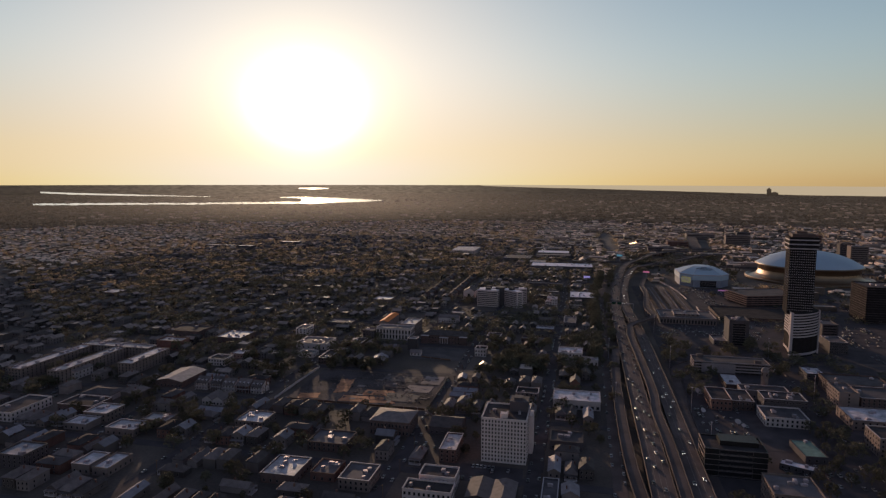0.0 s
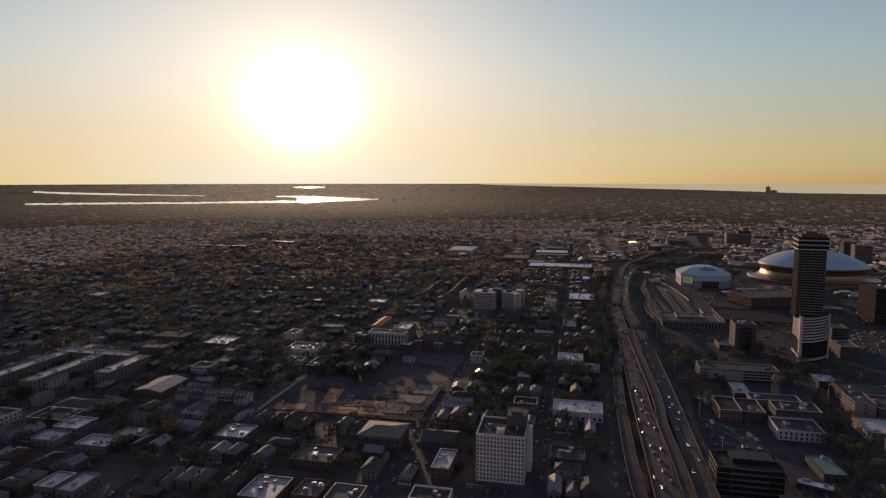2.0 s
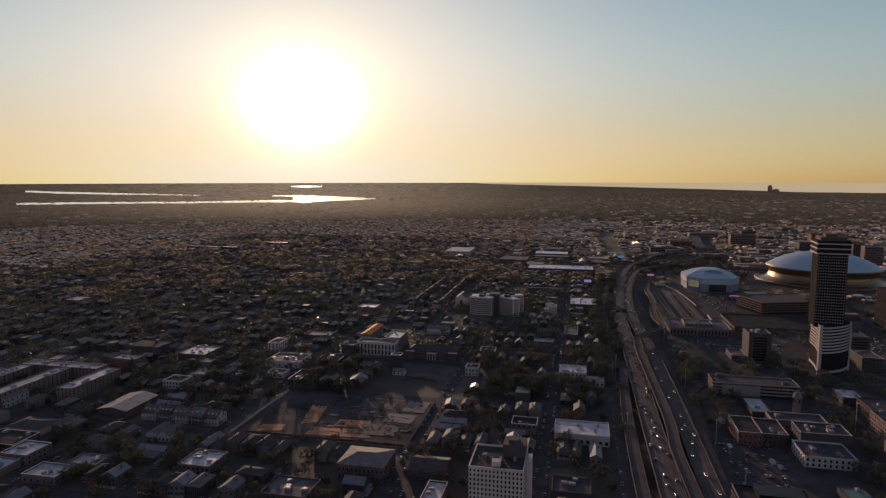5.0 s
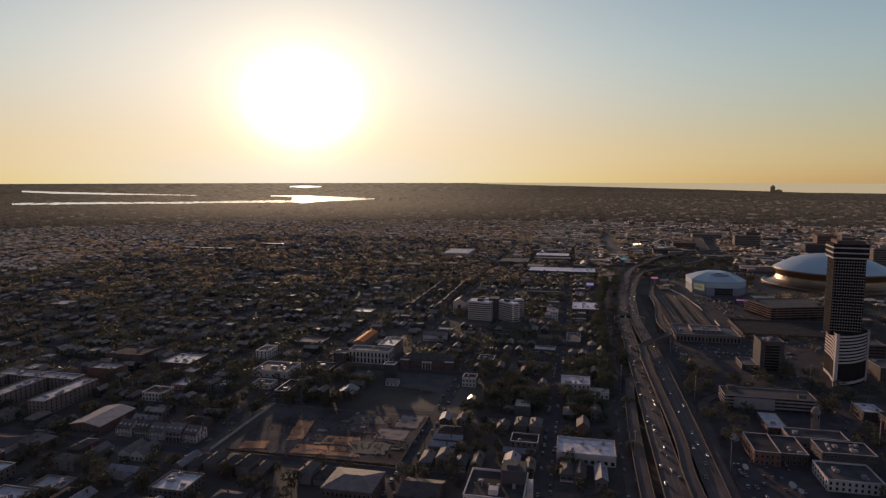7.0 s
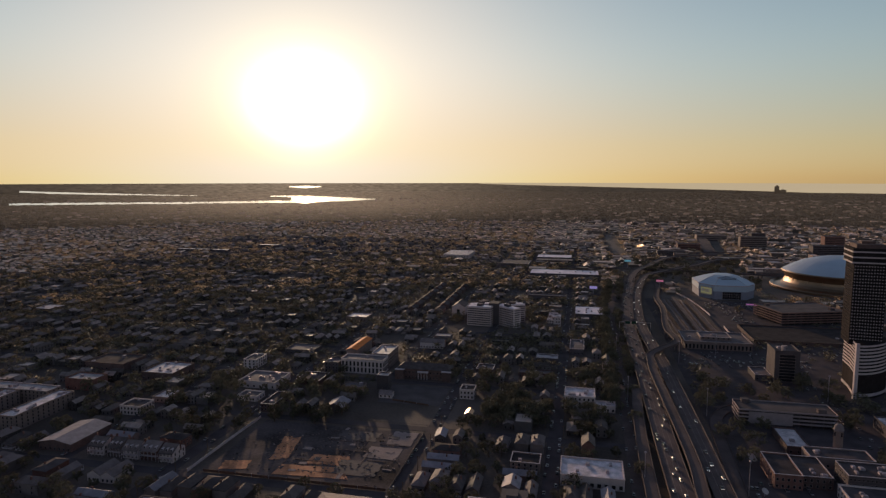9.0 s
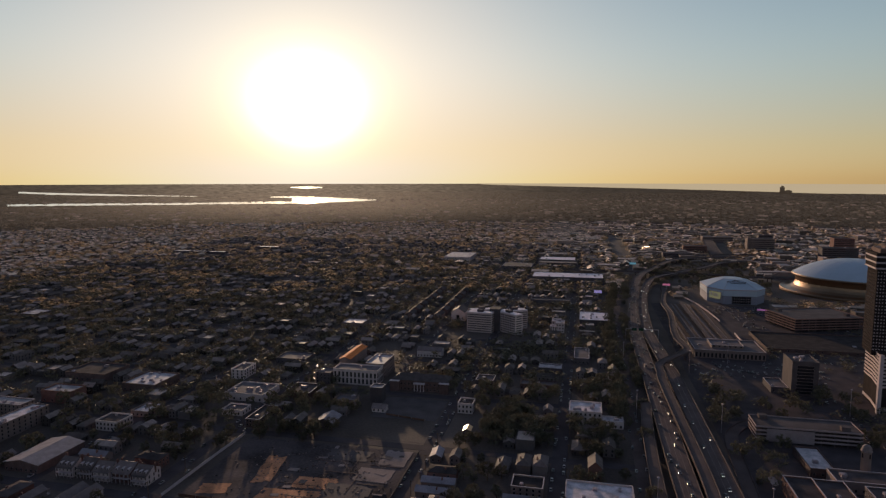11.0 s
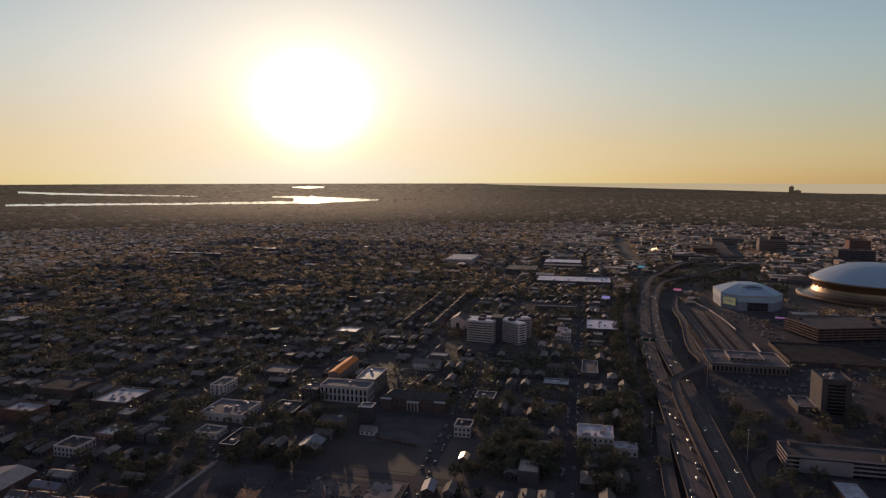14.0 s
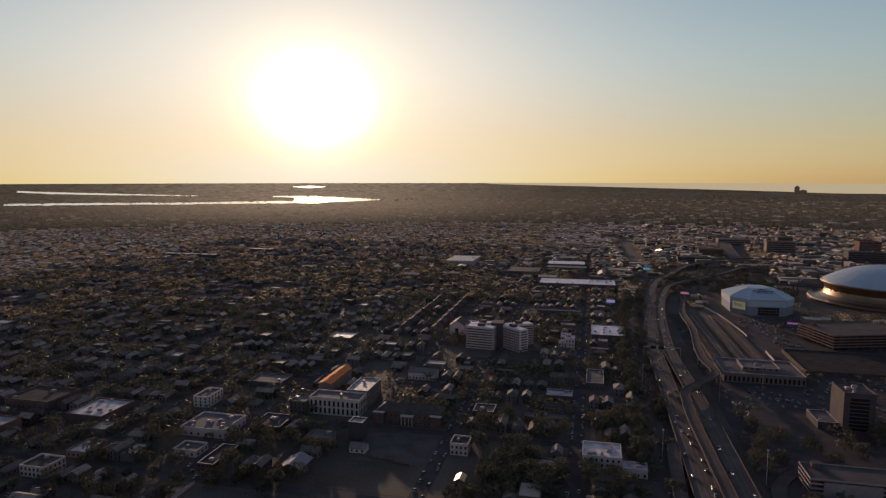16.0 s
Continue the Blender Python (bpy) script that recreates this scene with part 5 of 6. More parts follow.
for v, u, w, d in ((-172, 571, 26, 0.8), (-160, 558, 0.7, 24), (-195, 549, 30, 0.7), (-146, 586, 22, 0.7), (-150, 558, 14, 0.8), (-214, 550, 0.7, 18), (-178, 534, 38, 0.8),
                   (-168, 586, 0.7, 20), (-190, 586, 18, 0.7)):
    bm = bmesh.new()
    x = -w / 2
    while x < w / 2:
        ln = max(0.7, min(rng.uniform(1.5, 4), w / 2 - x)) if w > d else w
        if w > d:
            box(bm, x, x + ln * 0.96, -d / 2, d / 2, -0.3, rng.uniform(0.2, 0.5))
            x += ln
        else:
            y = -d / 2
            while y < d / 2:
                ln = rng.uniform(1.5, 4)
                box(bm, -w / 2, w / 2, y, min(d / 2, y + ln * 0.96), -0.3, rng.uniform(0.2, 0.5))
                y += ln
            break
    solid("wall_footing", bm, M["dark_brick"], "broken stub of a brick foundation wall", "footing", "footings on the lot", m=GRID @ pose(v, u, 0.05))
bm = bmesh.new()
for k in range(1000):                                  # rubble
    v, u = rng.gauss(-180, 38), rng.gauss(566, 26)
    if not (-262 < v < -133 and 522 < u < 612) or noise.noise(Vector((v * 0.06, u * 0.06, 4))) < -0.1:
        continue
    r = rng.uniform(0.12, 0.55)
    box(bm, v - r, v + r * rng.uniform(0.5, 1.6), u - r, u + r * rng.uniform(0.5, 1.6), 0, r * rng.uniform(0.5, 1.2) + 0.2)
solid("rubble", bm, M["rubble"], "scattered broken brick and concrete rubble", "rubble", kind="stuff", m=GRID)
slab("rail_yard", "gravel rail yard", 108, 172, 992, 1240, "rust", 0.05); take(105, 175, 990, 1245)
for k in range(9):
    v = 114 + k * 6.3
    line = smooth_line([(v, 994, 0), (v - 1, 1100, 0), (v - 4 + k * 0.4, 1238, 0)], 40)
    if k % 3 == 1:
        ob = thing("platform_canopy", GRID, "long narrow platform canopy in the rail yard", "canopy", "platform canopies")
        part("roof", ribbon([p + Vector((0, 0, 4.2)) for p in line[:7]], [(-2.4, 0), (0, -0.35), (2.4, 0), (2.4, 0.2), (0, -0.1), (-2.4, 0.2)]), M["deck"], ob)
        for p in line[:7]:
            part("post", boxes((-0.2, 0.2, -0.2, 0.2, 0, 4)), M["metal"], ob, m=Matrix.Translation(p))
    else:
        ob = thing("railway_track", GRID, "rusty railway track on ballast", "track", "tracks in the yard")
        part("ballast", ribbon(line, [(-1.6, -0.1), (-1.3, 0.3), (1.3, 0.3), (1.6, -0.1)]), M["gravel"], ob)
        for o in (-0.72, 0.72):
            part("rail", ribbon(line, [(o - 0.08, 0.28), (o - 0.08, 0.5), (o + 0.08, 0.5), (o + 0.08, 0.28)]), M["rust"], ob)
for nm, a in (("arena", (176, 262, 1170, 1238)), ("terminal", (96, 200, 850, 925)), ("downtown", (96, 140, 505, 585)), ("hotel", (-80, -36, 398, 424)), ("annex", (300, 380, 840, 960)),
              ("tower", (210, 235, 830, 960))):
    slab("car_park", "asphalt car park by the " + nm, *a, "asphalt", 0.08, "car park")
    take(*a, margin=0)

# ---------------------------------------------------------------- houses
def house_kind(seed, w, d, eave, ridge, hip, porch, roof, storeys, wall="siding"):
    """One wooden house with roof, porch, chimney and windows; the first is the pattern for its copies."""
    ob = thing("house", pose(0, 0, -50), "", "house")
    body_and_roof(ob, w, d, eave, ridge, M[wall], M[roof], "u", hip)
    if porch:
        bm = bmesh.new()
        box(bm, -w / 2, w / 2, -d / 2 - 2.4, -d / 2, -0.2, 0.6)
        part("porch_floor", bm, M["trim"], ob)
        bm = boxes((-w / 2 - 0.2, w / 2 + 0.2, -d / 2 - 2.6, -d / 2, 3.3, 3.55))
        part("porch_roof", bm, M[roof], ob)
        for k in range(3):
            x = -w / 2 + 0.3 + (w - 0.6) * k / 2
            part("post", boxes((x - 0.12, x + 0.12, -d / 2 - 2.4, -d / 2 - 2.16, 0.6, 3.3)), M["trim"], ob)
    part("chimney", boxes((w * 0.18, w * 0.18 + 0.9, d * 0.1, d * 0.1 + 0.9, eave, ridge + 1.0)), M["brick"], ob)
    me = pane_mesh(1.0, 1.7)
    for s in range(storeys):
        for k in range(2 if w < 9 else 3):
            n = 2 if w < 9 else 3
            part("window", me, None, ob, m=pose(-w / 2 + w * (k + 0.5) / n, -d / 2, 0.9 + s * 3.2))
        for k in range(2):
            y = -d / 2 + d * (k + 0.5) / 2
            part("window", me, None, ob, m=pose(w / 2, y, 0.9 + s * 3.2, 0, 0, 90))
    return ob


KINDS = [
    (house_kind(1, 7.5, 20, 4.2, 6.8, 0.0, True, "shingle", 1), 7.5, 23, "narrow wooden shotgun house with a shingle roof and porch"),
    (house_kind(2, 8.5, 18, 4.2, 7.2, 0.9, True, "shingle", 1), 8.5, 21, "wooden cottage with a hipped shingle roof and porch"),
    (house_kind(3, 9.5, 17, 7.4, 10.2, 0.9, False, "shingle", 2), 9.5, 18, "two-storey wooden house with a hipped dark roof"),
    (house_kind(4, 10.5, 14, 7.2, 10.0, 0.0, True, "tin", 2), 10.5, 17, "two-storey pale house with a tin gable roof"),
    (house_kind(5, 8.0, 22, 4.4, 6.6, 0.0, False, "tin", 1, "cream"), 8.0, 23, "long low wooden house with a pale tin roof"),
    (house_kind(6, 11.0, 19, 7.0, 8.6, 0.9, False, "tar_roof", 2, "brick"), 11.0, 20, "brick two-storey house with a low dark roof"),
]


def in_view(v, u, pad=30):
    x, y = v * math.cos(radians(12.5)) + u * math.sin(radians(12.5)), -v * math.sin(radians(12.5)) + u * math.cos(radians(12.5))
    return y > 330 and abs(x - 10) < 0.72 * y + pad


rng = random.Random(21)
PLOTS = []                                             # (v, u, rot) of house plots, from the street grid
vs, us = sorted(STREET_V + [28]), STREET_U + [1575, 1680, 1785, 1890, 2000, 2110]
for a, b in zip(vs, vs[1:]):
    for c, d in zip(us, us[1:]):
        dep = 24
        v = a + 13
        while v < b - 12:                              # rows along the cross streets
            PLOTS.append((v, c + 8 + dep / 2, 0)); PLOTS.append((v, d - 8 - dep / 2, 180))
            v += rng.uniform(9.8, 13.0)
        u = c + 42
        while u < d - 42:                              # rows along the long streets
            PLOTS.append((a + 8 + dep / 2, u, -90)); PLOTS.append((b - 8 - dep / 2, u, 90))
            u += rng.uniform(9.8, 12.5)
near_plots, far_plots = [], []
for v, u, rot in PLOTS:
    if not in_view(v, u, 60) or rng.random() < 0.16:
        continue
    hw, hd = (6, 12) if rot in (0, 180) else (12, 6)
    if not free(v - hw, v + hw, u - hd, u + hd):
        continue
    (near_plots if u < 745 else far_plots).append((v, u, rot))
near_plots.sort(key=lambda p: p[1] + 0.15 * abs(p[0]))
far_plots += near_plots[115:]
near_plots = near_plots[:115]
for i, (v, u, rot) in enumerate(near_plots):
    pat, w, d, label = KINDS[rng.choice((0, 0, 1, 1, 2, 2, 3, 4, 5))]
    hv, hu = (w / 2, d / 2) if rot in (0, 180) else (d / 2, w / 2)
    h = copy_thing(pat, GRID @ pose(v + rng.uniform(-1, 1), u + rng.uniform(-1.5, 1.5), 0, 0, 0, rot + rng.uniform(-2, 2)))
    tagged(h, label, "house", "houses along the streets")
    take(v - hv, v + hv, u - hu, u + hu, 0)
for pat, *_ in KINDS:
    for o in (*pat.children_recursive, pat):
        bpy.data.objects.remove(o)


class Heap:
    """Collects many small solids into one mesh, quickly."""

    def __init__(self):
        self.v, self.f, self.mi, self.n = [], [], [], 0

    def add(self, verts, faces, mi):
        self.v.append(verts)
        self.f += [tuple(i + self.n for i in f) for f in faces]
        self.mi += mi
        self.n += len(verts)

    def link(self, name, mats, label, category):
        me = bpy.data.meshes.new(name)
        me.from_pydata(np.concatenate(self.v).tolist(), [], self.f)
        for m in mats:
            me.materials.append(m)
        me.polygons.foreach_set("material_index", self.mi)
        me.update()
        return tagged(new(name, me), label, category, kind="stuff")


GF = [(0, 1, 5, 4), (1, 2, 6, 5), (2, 3, 7, 6), (3, 0, 4, 7), (4, 5, 8), (6, 7, 9), (11, 12, 15, 14), (13, 10, 14, 15), (10, 11, 14), (12, 13, 15)]
CA, SA = math.cos(radians(12.5)), math.sin(radians(12.5))


def small_house(heap, v, u, rot, w, d, eave, ridge, hip=0.0, panes=False):
    x, y = v * CA + u * SA, -v * SA + u * CA
    x, y, z, s = shell(x, y)
    a = radians(rot - 12.5)
    ca, sa = math.cos(a), math.sin(a)
    o, k = 0.55, hip * w / 2
    low = eave - o * (ridge - eave) / (w / 2) + 0.25
    loc = [(-w / 2, -d / 2, -0.5), (w / 2, -d / 2, -0.5), (w / 2, d / 2, -0.5), (-w / 2, d / 2, -0.5),
           (-w / 2, -d / 2, eave), (w / 2, -d / 2, eave), (w / 2, d / 2, eave), (-w / 2, d / 2, eave),
           (0, -d / 2 + k, ridge), (0, d / 2 - k, ridge),
           (-w / 2 - o, -d / 2 - o, low), (w / 2 + o, -d / 2 - o, low), (w / 2 + o, d / 2 + o, low), (-w / 2 - o, d / 2 + o, low),
           (0, -d / 2 - o + (k + o if hip else 0), ridge + 0.25), (0, d / 2 + o - (k + o if hip else 0), ridge + 0.25)]
    faces, mi = (GF, [0, 0, 0, 0, 0, 0, 1, 1, 1, 1]) if hip else (GF[:8], [0, 0, 0, 0, 0, 0, 1, 1])
    if panes:                                          # dark windows and a door on the four sides
        faces, mi = list(faces), list(mi)
        for sx, sy in ((0, -1), (0, 1), (-1, 0), (1, 0)):
            span = w if sx == 0 else d
            for c in range(max(2, int(span / 3.6))):
                q = -span / 2 + span * (c + 0.5) / max(2, int(span / 3.6))
                for z0 in ((0.9,) if eave < 5 else (0.9, 4.0)):
                    n = len(loc)
                    for e, r in ((-0.5, z0), (0.5, z0), (0.5, z0 + 1.7), (-0.5, z0 + 1.7)):
                        loc.append((q + e, sy * (d / 2 + 0.06), r) if sx == 0 else (sx * (w / 2 + 0.06), q + e, r))
                    faces.append((n, n + 1, n + 2, n + 3)); mi.append(3)
    heap.add(np.array([(x + s * (p * ca - q * sa), y + s * (p * sa + q * ca), z + s * r) for p, q, r in loc]), faces, mi)


def small_block(heap, v, u, rot, w, d, h):
    x, y = v * CA + u * SA, -v * SA + u * CA
    x, y, z, s = shell(x, y)
    a = radians(rot - 12.5)
    ca, sa = math.cos(a), math.sin(a)
    loc = [(p * w / 2, q * d / 2, r) for r in (-0.5, h) for p, q in ((-1, -1), (1, -1), (1, 1), (-1, 1))]
    loc += [(p * (w / 2 - 0.5), q * (d / 2 - 0.5), r) for r in (h, h - 0.8) for p, q in ((-1, -1), (1, -1), (1, 1), (-1, 1))]
    f = [(0, 1, 5, 4), (1, 2, 6, 5), (2, 3, 7, 6), (3, 0, 4, 7), (4, 5, 9, 8), (5, 6, 10, 9), (6, 7, 11, 10), (7, 4, 8, 11),
         (8, 9, 13, 12), (9, 10, 14, 13), (10, 11, 15, 14), (11, 8, 12, 15), (12, 13, 14, 15)]
    heap.add(np.array([(x + s * (p * ca - q * sa), y + s * (p * sa + q * ca), z + s * r) for p, q, r in loc]), f, [0] * 12 + [2])


heap = Heap()
for v, u, rot in far_plots:
    k = rng.random()
    if k < 0.07:
        small_block(heap, v, u, rot, rng.uniform(11, 16), rng.uniform(14, 20), rng.uniform(5, 9))
    else:
        two = rng.random() < 0.4
        e = 7.0 if two else 4.2
        small_house(heap, v, u, rot, rng.uniform(6.5, 9.0), rng.uniform(11, 18), e, e + rng.uniform(1.8, 2.8), rng.choice((0, 0, 0.9)), u < 1250)
        if rng.random() < 0.45:
            small_house(heap, v + rng.uniform(-5, 5), u + rng.uniform(-13, 13), rot + 90, 3.6, 5.5, 2.6, 3.8)
heap.link("town_houses", (M["house_town"], M["roof_town"], M["flat_far"], M["glass"]), "rows of small wooden houses with dark and pale roofs", "houses")

# the town beyond: houses, sheds and depots in ragged rows
heap = Heap()
rng = random.Random(33)


def field(n, d0, d1, az=38.0, lo=-38.0):
    """Places spread evenly over the land between two true distances."""
    for _ in range(n):
        d = math.sqrt(rng.uniform(d0 * d0, d1 * d1))
        a = radians(rng.uniform(lo, az))
        x, y = EYE.x + d * math.sin(a), EYE.y + d * math.cos(a)
        yield x * CA - y * SA, x * SA + y * CA, d


def built(v, u):
    """How densely a place is built: more along the flats to the east, less in the wooded west."""
    return 0.5 + 0.5 * noise.noise(Vector((v * 0.004, u * 0.004, 5.0))) + (0.25 if v > -150 else 0)


for v, u, d in field(17000, 1150, 2900):
    if (u < 2110 and -1140 < v < 28) or not free(v - 8, v + 8, u - 8, u + 8) or rng.random() > built(v, u) or (v > 60 and rng.random() < 0.6):
        continue
    e = rng.choice((4.2, 4.2, 7))
    small_house(heap, v, round(u / 30) * 30 + rng.uniform(-3, 3), rng.choice((0, 90)), rng.uniform(6.5, 9.5), rng.uniform(11, 18), e, e + rng.uniform(1.8, 3), rng.choice((0, 0, 0.9)))
for v, u, d in field(1700, 1200, 3000):
    east = v > -160
    if not free(v - 20, v + 20, u - 20, u + 20) or (u < 1470 and v < 28) or (not east and rng.random() > 0.3):
        continue
    w = rng.uniform(18, 50) if east else rng.uniform(12, 30)
    if rng.random() < 0.4:
        small_house(heap, v, u, rng.choice((0, 90)), rng.uniform(11, 17), w, rng.uniform(4, 7), rng.uniform(8, 10))
    else:
        small_block(heap, v, u, rng.choice((0, 90)), w, rng.uniform(10, 26), rng.choice((5, 6, 8, 9, 11, 14) if east else (5, 6, 8)))
for v, u, d in field(240, 430, 1250):
    if v > 95 and u > 1000 and free(v - 18, v + 18, u - 14, u + 14):
        small_block(heap, v, u, 0, rng.uniform(18, 34), rng.uniform(14, 26), rng.choice((5, 7, 9, 12)))
        take(v - 18, v + 18, u - 14, u + 14)

for v, u, d in field(420, 1400, 2900, lo=-2.0):          # warehouses and shopping sheds of the eastern flats
    if v > -160 and free(v - 30, v + 30, u - 24, u + 24):
        take(v - 28, v + 28, u - 20, u + 20, 0)
        small_block(heap, v, u, rng.choice((0, 0, 90)), rng.uniform(36, 75), rng.uniform(18, 36), rng.choice((6, 8, 9)))
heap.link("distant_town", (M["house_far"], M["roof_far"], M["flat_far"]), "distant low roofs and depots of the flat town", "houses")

heap = Heap()
for v, u, d in field(900, 2950, 6500, lo=-34.0):
    az = math.degrees(math.atan2(v * CA + u * SA - EYE.x, -v * SA + u * CA - EYE.y))
    if any(a0 < az < a1 and near(az) - 480 < d < far(az) + 80 for a0, a1, near, far in WATER):
        continue
    small_block(heap, v, u, 0, rng.uniform(14, 36), rng.uniform(10, 20), rng.choice((5, 6, 8)))
# an even warm emission on these roofs stands in for haze
haze_glow_roofs = mat("far_roofs_haze_glow", (0.22, 0.19, 0.17), 0.8, 0.05, 0.2, per="island", spread=0.5, bump=0, spec=0.1)
yb = haze_glow_roofs.node_tree.nodes["Principled BSDF"]
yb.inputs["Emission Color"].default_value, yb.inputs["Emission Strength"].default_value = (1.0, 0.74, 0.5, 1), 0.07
heap.link("far_roofs", (haze_glow_roofs, haze_glow_roofs, haze_glow_roofs), "far flat roofs among woods, haze put in as glow", "houses")

# ---------------------------------------------------------------- trees
def crown_mesh(seed, r, h0, h1, clumps):
    """A crown of many clumps of leaf sprays round spreading limbs."""
    rg = np.random.RandomState(seed)
    vs = []
    for k in range(clumps):
        a = rg.uniform(0, 2 * math.pi); q = rg.uniform(0.1, 1) ** 0.55
        zz = rg.uniform(0, 1)
        rad = r * q * (1 - 0.6 * abs(zz - 0.35) ** 1.2)
        c = np.array([rad * math.cos(a), rad * math.sin(a), h0 + (h1 - h0) * zz])
        s = r * rg.uniform(0.13, 0.28)
        d = rg.normal(size=(22, 1, 3)); d /= np.linalg.norm(d, axis=2, keepdims=True)
        b = c + d * (s * rg.uniform(0.2, 1.1, (22, 1, 1))) * np.array([1, 1, 0.75])
        vs.append((b + rg.normal(size=(22, 3, 3)) * 0.42).reshape(-1, 3))
    vs = np.concatenate(vs)
    fs = np.arange(len(vs)).reshape(-1, 3).tolist()
    me = bpy.data.meshes.new("crown")
    me.from_pydata(vs.tolist(), [], fs)
    me.materials.append(M["leaf"])
    return me


def trunk_mesh(seed, h, r):
    rg = random.Random(seed)
    bm = bmesh.new()

    def limb(p, d, ln, r0, r1, n=6):
        d = Vector(d).normalized()
        a = d.orthogonal().normalized(); b = d.cross(a)
        lo = [bm.verts.new(Vector(p) + (a * math.cos(t) + b * math.sin(t)) * r0) for t in [2 * math.pi * i / n for i in range(n)]]
        hi = [bm.verts.new(Vector(p) + d * ln + (a * math.cos(t) + b * math.sin(t)) * r1) for t in [2 * math.pi * i / n for i in range(n)]]
        for i in range(n):
            bm.faces.new((lo[i], lo[(i + 1) % n], hi[(i + 1) % n], hi[i]))
        bm.faces.new(hi)
    limb((0, 0, -0.4), (0, 0, 1), h * 0.45, 0.4, 0.28)
    for k in range(6):
        a = 2 * math.pi * k / 6 + rg.uniform(-0.3, 0.3)
        limb((0, 0, h * rg.uniform(0.25, 0.42)), (math.cos(a), math.sin(a), rg.uniform(0.5, 1.2)), r * 0.75, 0.17, 0.05, 5)
    return mesh_of("trunk", bm, M["bark"])


TREES = []
for k, (r, h) in enumerate(((5.5, 10), (7.5, 11.5), (4.0, 8.5), (6.2, 13), (8.5, 12.5))):
    TREES.append((trunk_mesh(k, h, r), crown_mesh(50 + k, r, h * 0.32, h, 46 if r > 5 else 30), r))
rng = random.Random(55)
spots = []
for _ in range(9000):
    d = math.sqrt(rng.uniform(370 ** 2, 790 ** 2)); a = radians(rng.uniform(-38, 38))
    x, y = d * math.sin(a), d * math.cos(a)
    v, u = x * CA - y * SA, x * SA + y * CA
    r = 2.2
    if u < 335 or not free(v - r, v + r, u - r, u + r) or min(abs(v - s) for s in STREET_V) < 5.5 or min(abs(u - s) for s in STREET_U) < 5.5:
        continue
    if v > 92 and rng.random() < 0.7:
        continue
    if noise.noise(Vector((v * 0.012, u * 0.012, 9))) < rng.uniform(-0.5, 0.25):
        continue
    if any((v - a0) ** 2 + (u - b0) ** 2 < 36 for a0, b0 in spots):
        continue
    spots.append((v, u))
    if len(spots) >= 360:
        break
spots.sort(key=lambda p: p[1])
# groves: the wooded block east of the lots and the clump by the fence
for k in range(46):
    spots.append((rng.uniform(-88, -36), rng.uniform(645, 700)))
for k in range(14):
    spots.append((rng.uniform(-258, -215), rng.uniform(608, 634)))
spots.sort(key=lambda p: p[1] + 0.1 * abs(p[0]))
more_trees = spots[260:]
for i, (v, u) in enumerate(spots[:260]):
    tm, cm, r = TREES[rng.randrange(5)]
    s = rng.uniform(0.6, 1.05)
    t = thing("tree", GRID @ pose(v, u, 0, 0, 0, rng.uniform(0, 360)) @ Matrix.Diagonal((s, s, s * rng.uniform(0.85, 1.1), 1)),
              "spreading dark green street tree with a broad crown", "tree", "trees among the houses")
    part("trunk", tm, None, t)
    part("crown", cm, None, t)


for k in range(70):                                   # trees by the service road and the car parks
    v, u = rng.choice(((rng.uniform(93, 122), rng.uniform(640, 800)), (rng.uniform(140, 240), rng.uniform(732, 800)), (rng.uniform(93, 112), rng.uniform(420, 640)),
                       (rng.uniform(24, 44), rng.uniform(560, 1000)), (rng.uniform(190, 215), rng.uniform(440, 690))))
    bend = float(np.interp(u, (400, 470, 560, 640, 690, 716, 730), (90, 89, 91, 95.5, 101, 112, 128)))
    if (free(v - 1.5, v + 1.5, u - 1.5, u + 1.5) and abs(v - bend) > 11) or v < 36:
        more_trees.append((v, u))
for k in range(120):                                   # verge trees between the houses and the expressway
    u = rng.uniform(700, 1380)
    road = float(np.interp(u, (500, 858, 1038, 1116, 1205, 1298, 1372), (28, 31, 32, 33, 40, 49, 50)))
    more_trees.append((road + rng.choice((-11, -9, -14, 9)), u))
for k in range(150):                                   # scrub inside the bend of the expressway
    v, u = rng.uniform(110, 330), rng.uniform(1390, 1700)
    edge = float(np.interp(v, (92, 116, 151, 204, 255, 300), (1330, 1452, 1512, 1584, 1661, 1734)))
    if abs(u - edge) > 22 and (v < 320 or u > 1560):
        more_trees.append((v, u))
lush = Heap()
for v, u in more_trees:
    me, s = TREES[rng.randrange(5)][1], rng.uniform(0.75, 1.2)
    co = np.empty(len(me.vertices) * 3); me.vertices.foreach_get("co", co)
    a = rng.uniform(0, 6.28); p = co.reshape(-1, 3) * s
    q = np.stack((p[:, 0] * math.cos(a) - p[:, 1] * math.sin(a) + v * CA + u * SA, p[:, 0] * math.sin(a) + p[:, 1] * math.cos(a) - v * SA + u * CA, p[:, 2]), 1)
    lush.add(q, [tuple(f.vertices) for f in me.polygons], [0] * len(me.polygons))
lush.link("garden_trees", (M["leaf"],), "leafy crowns of garden trees behind the houses", "trees")


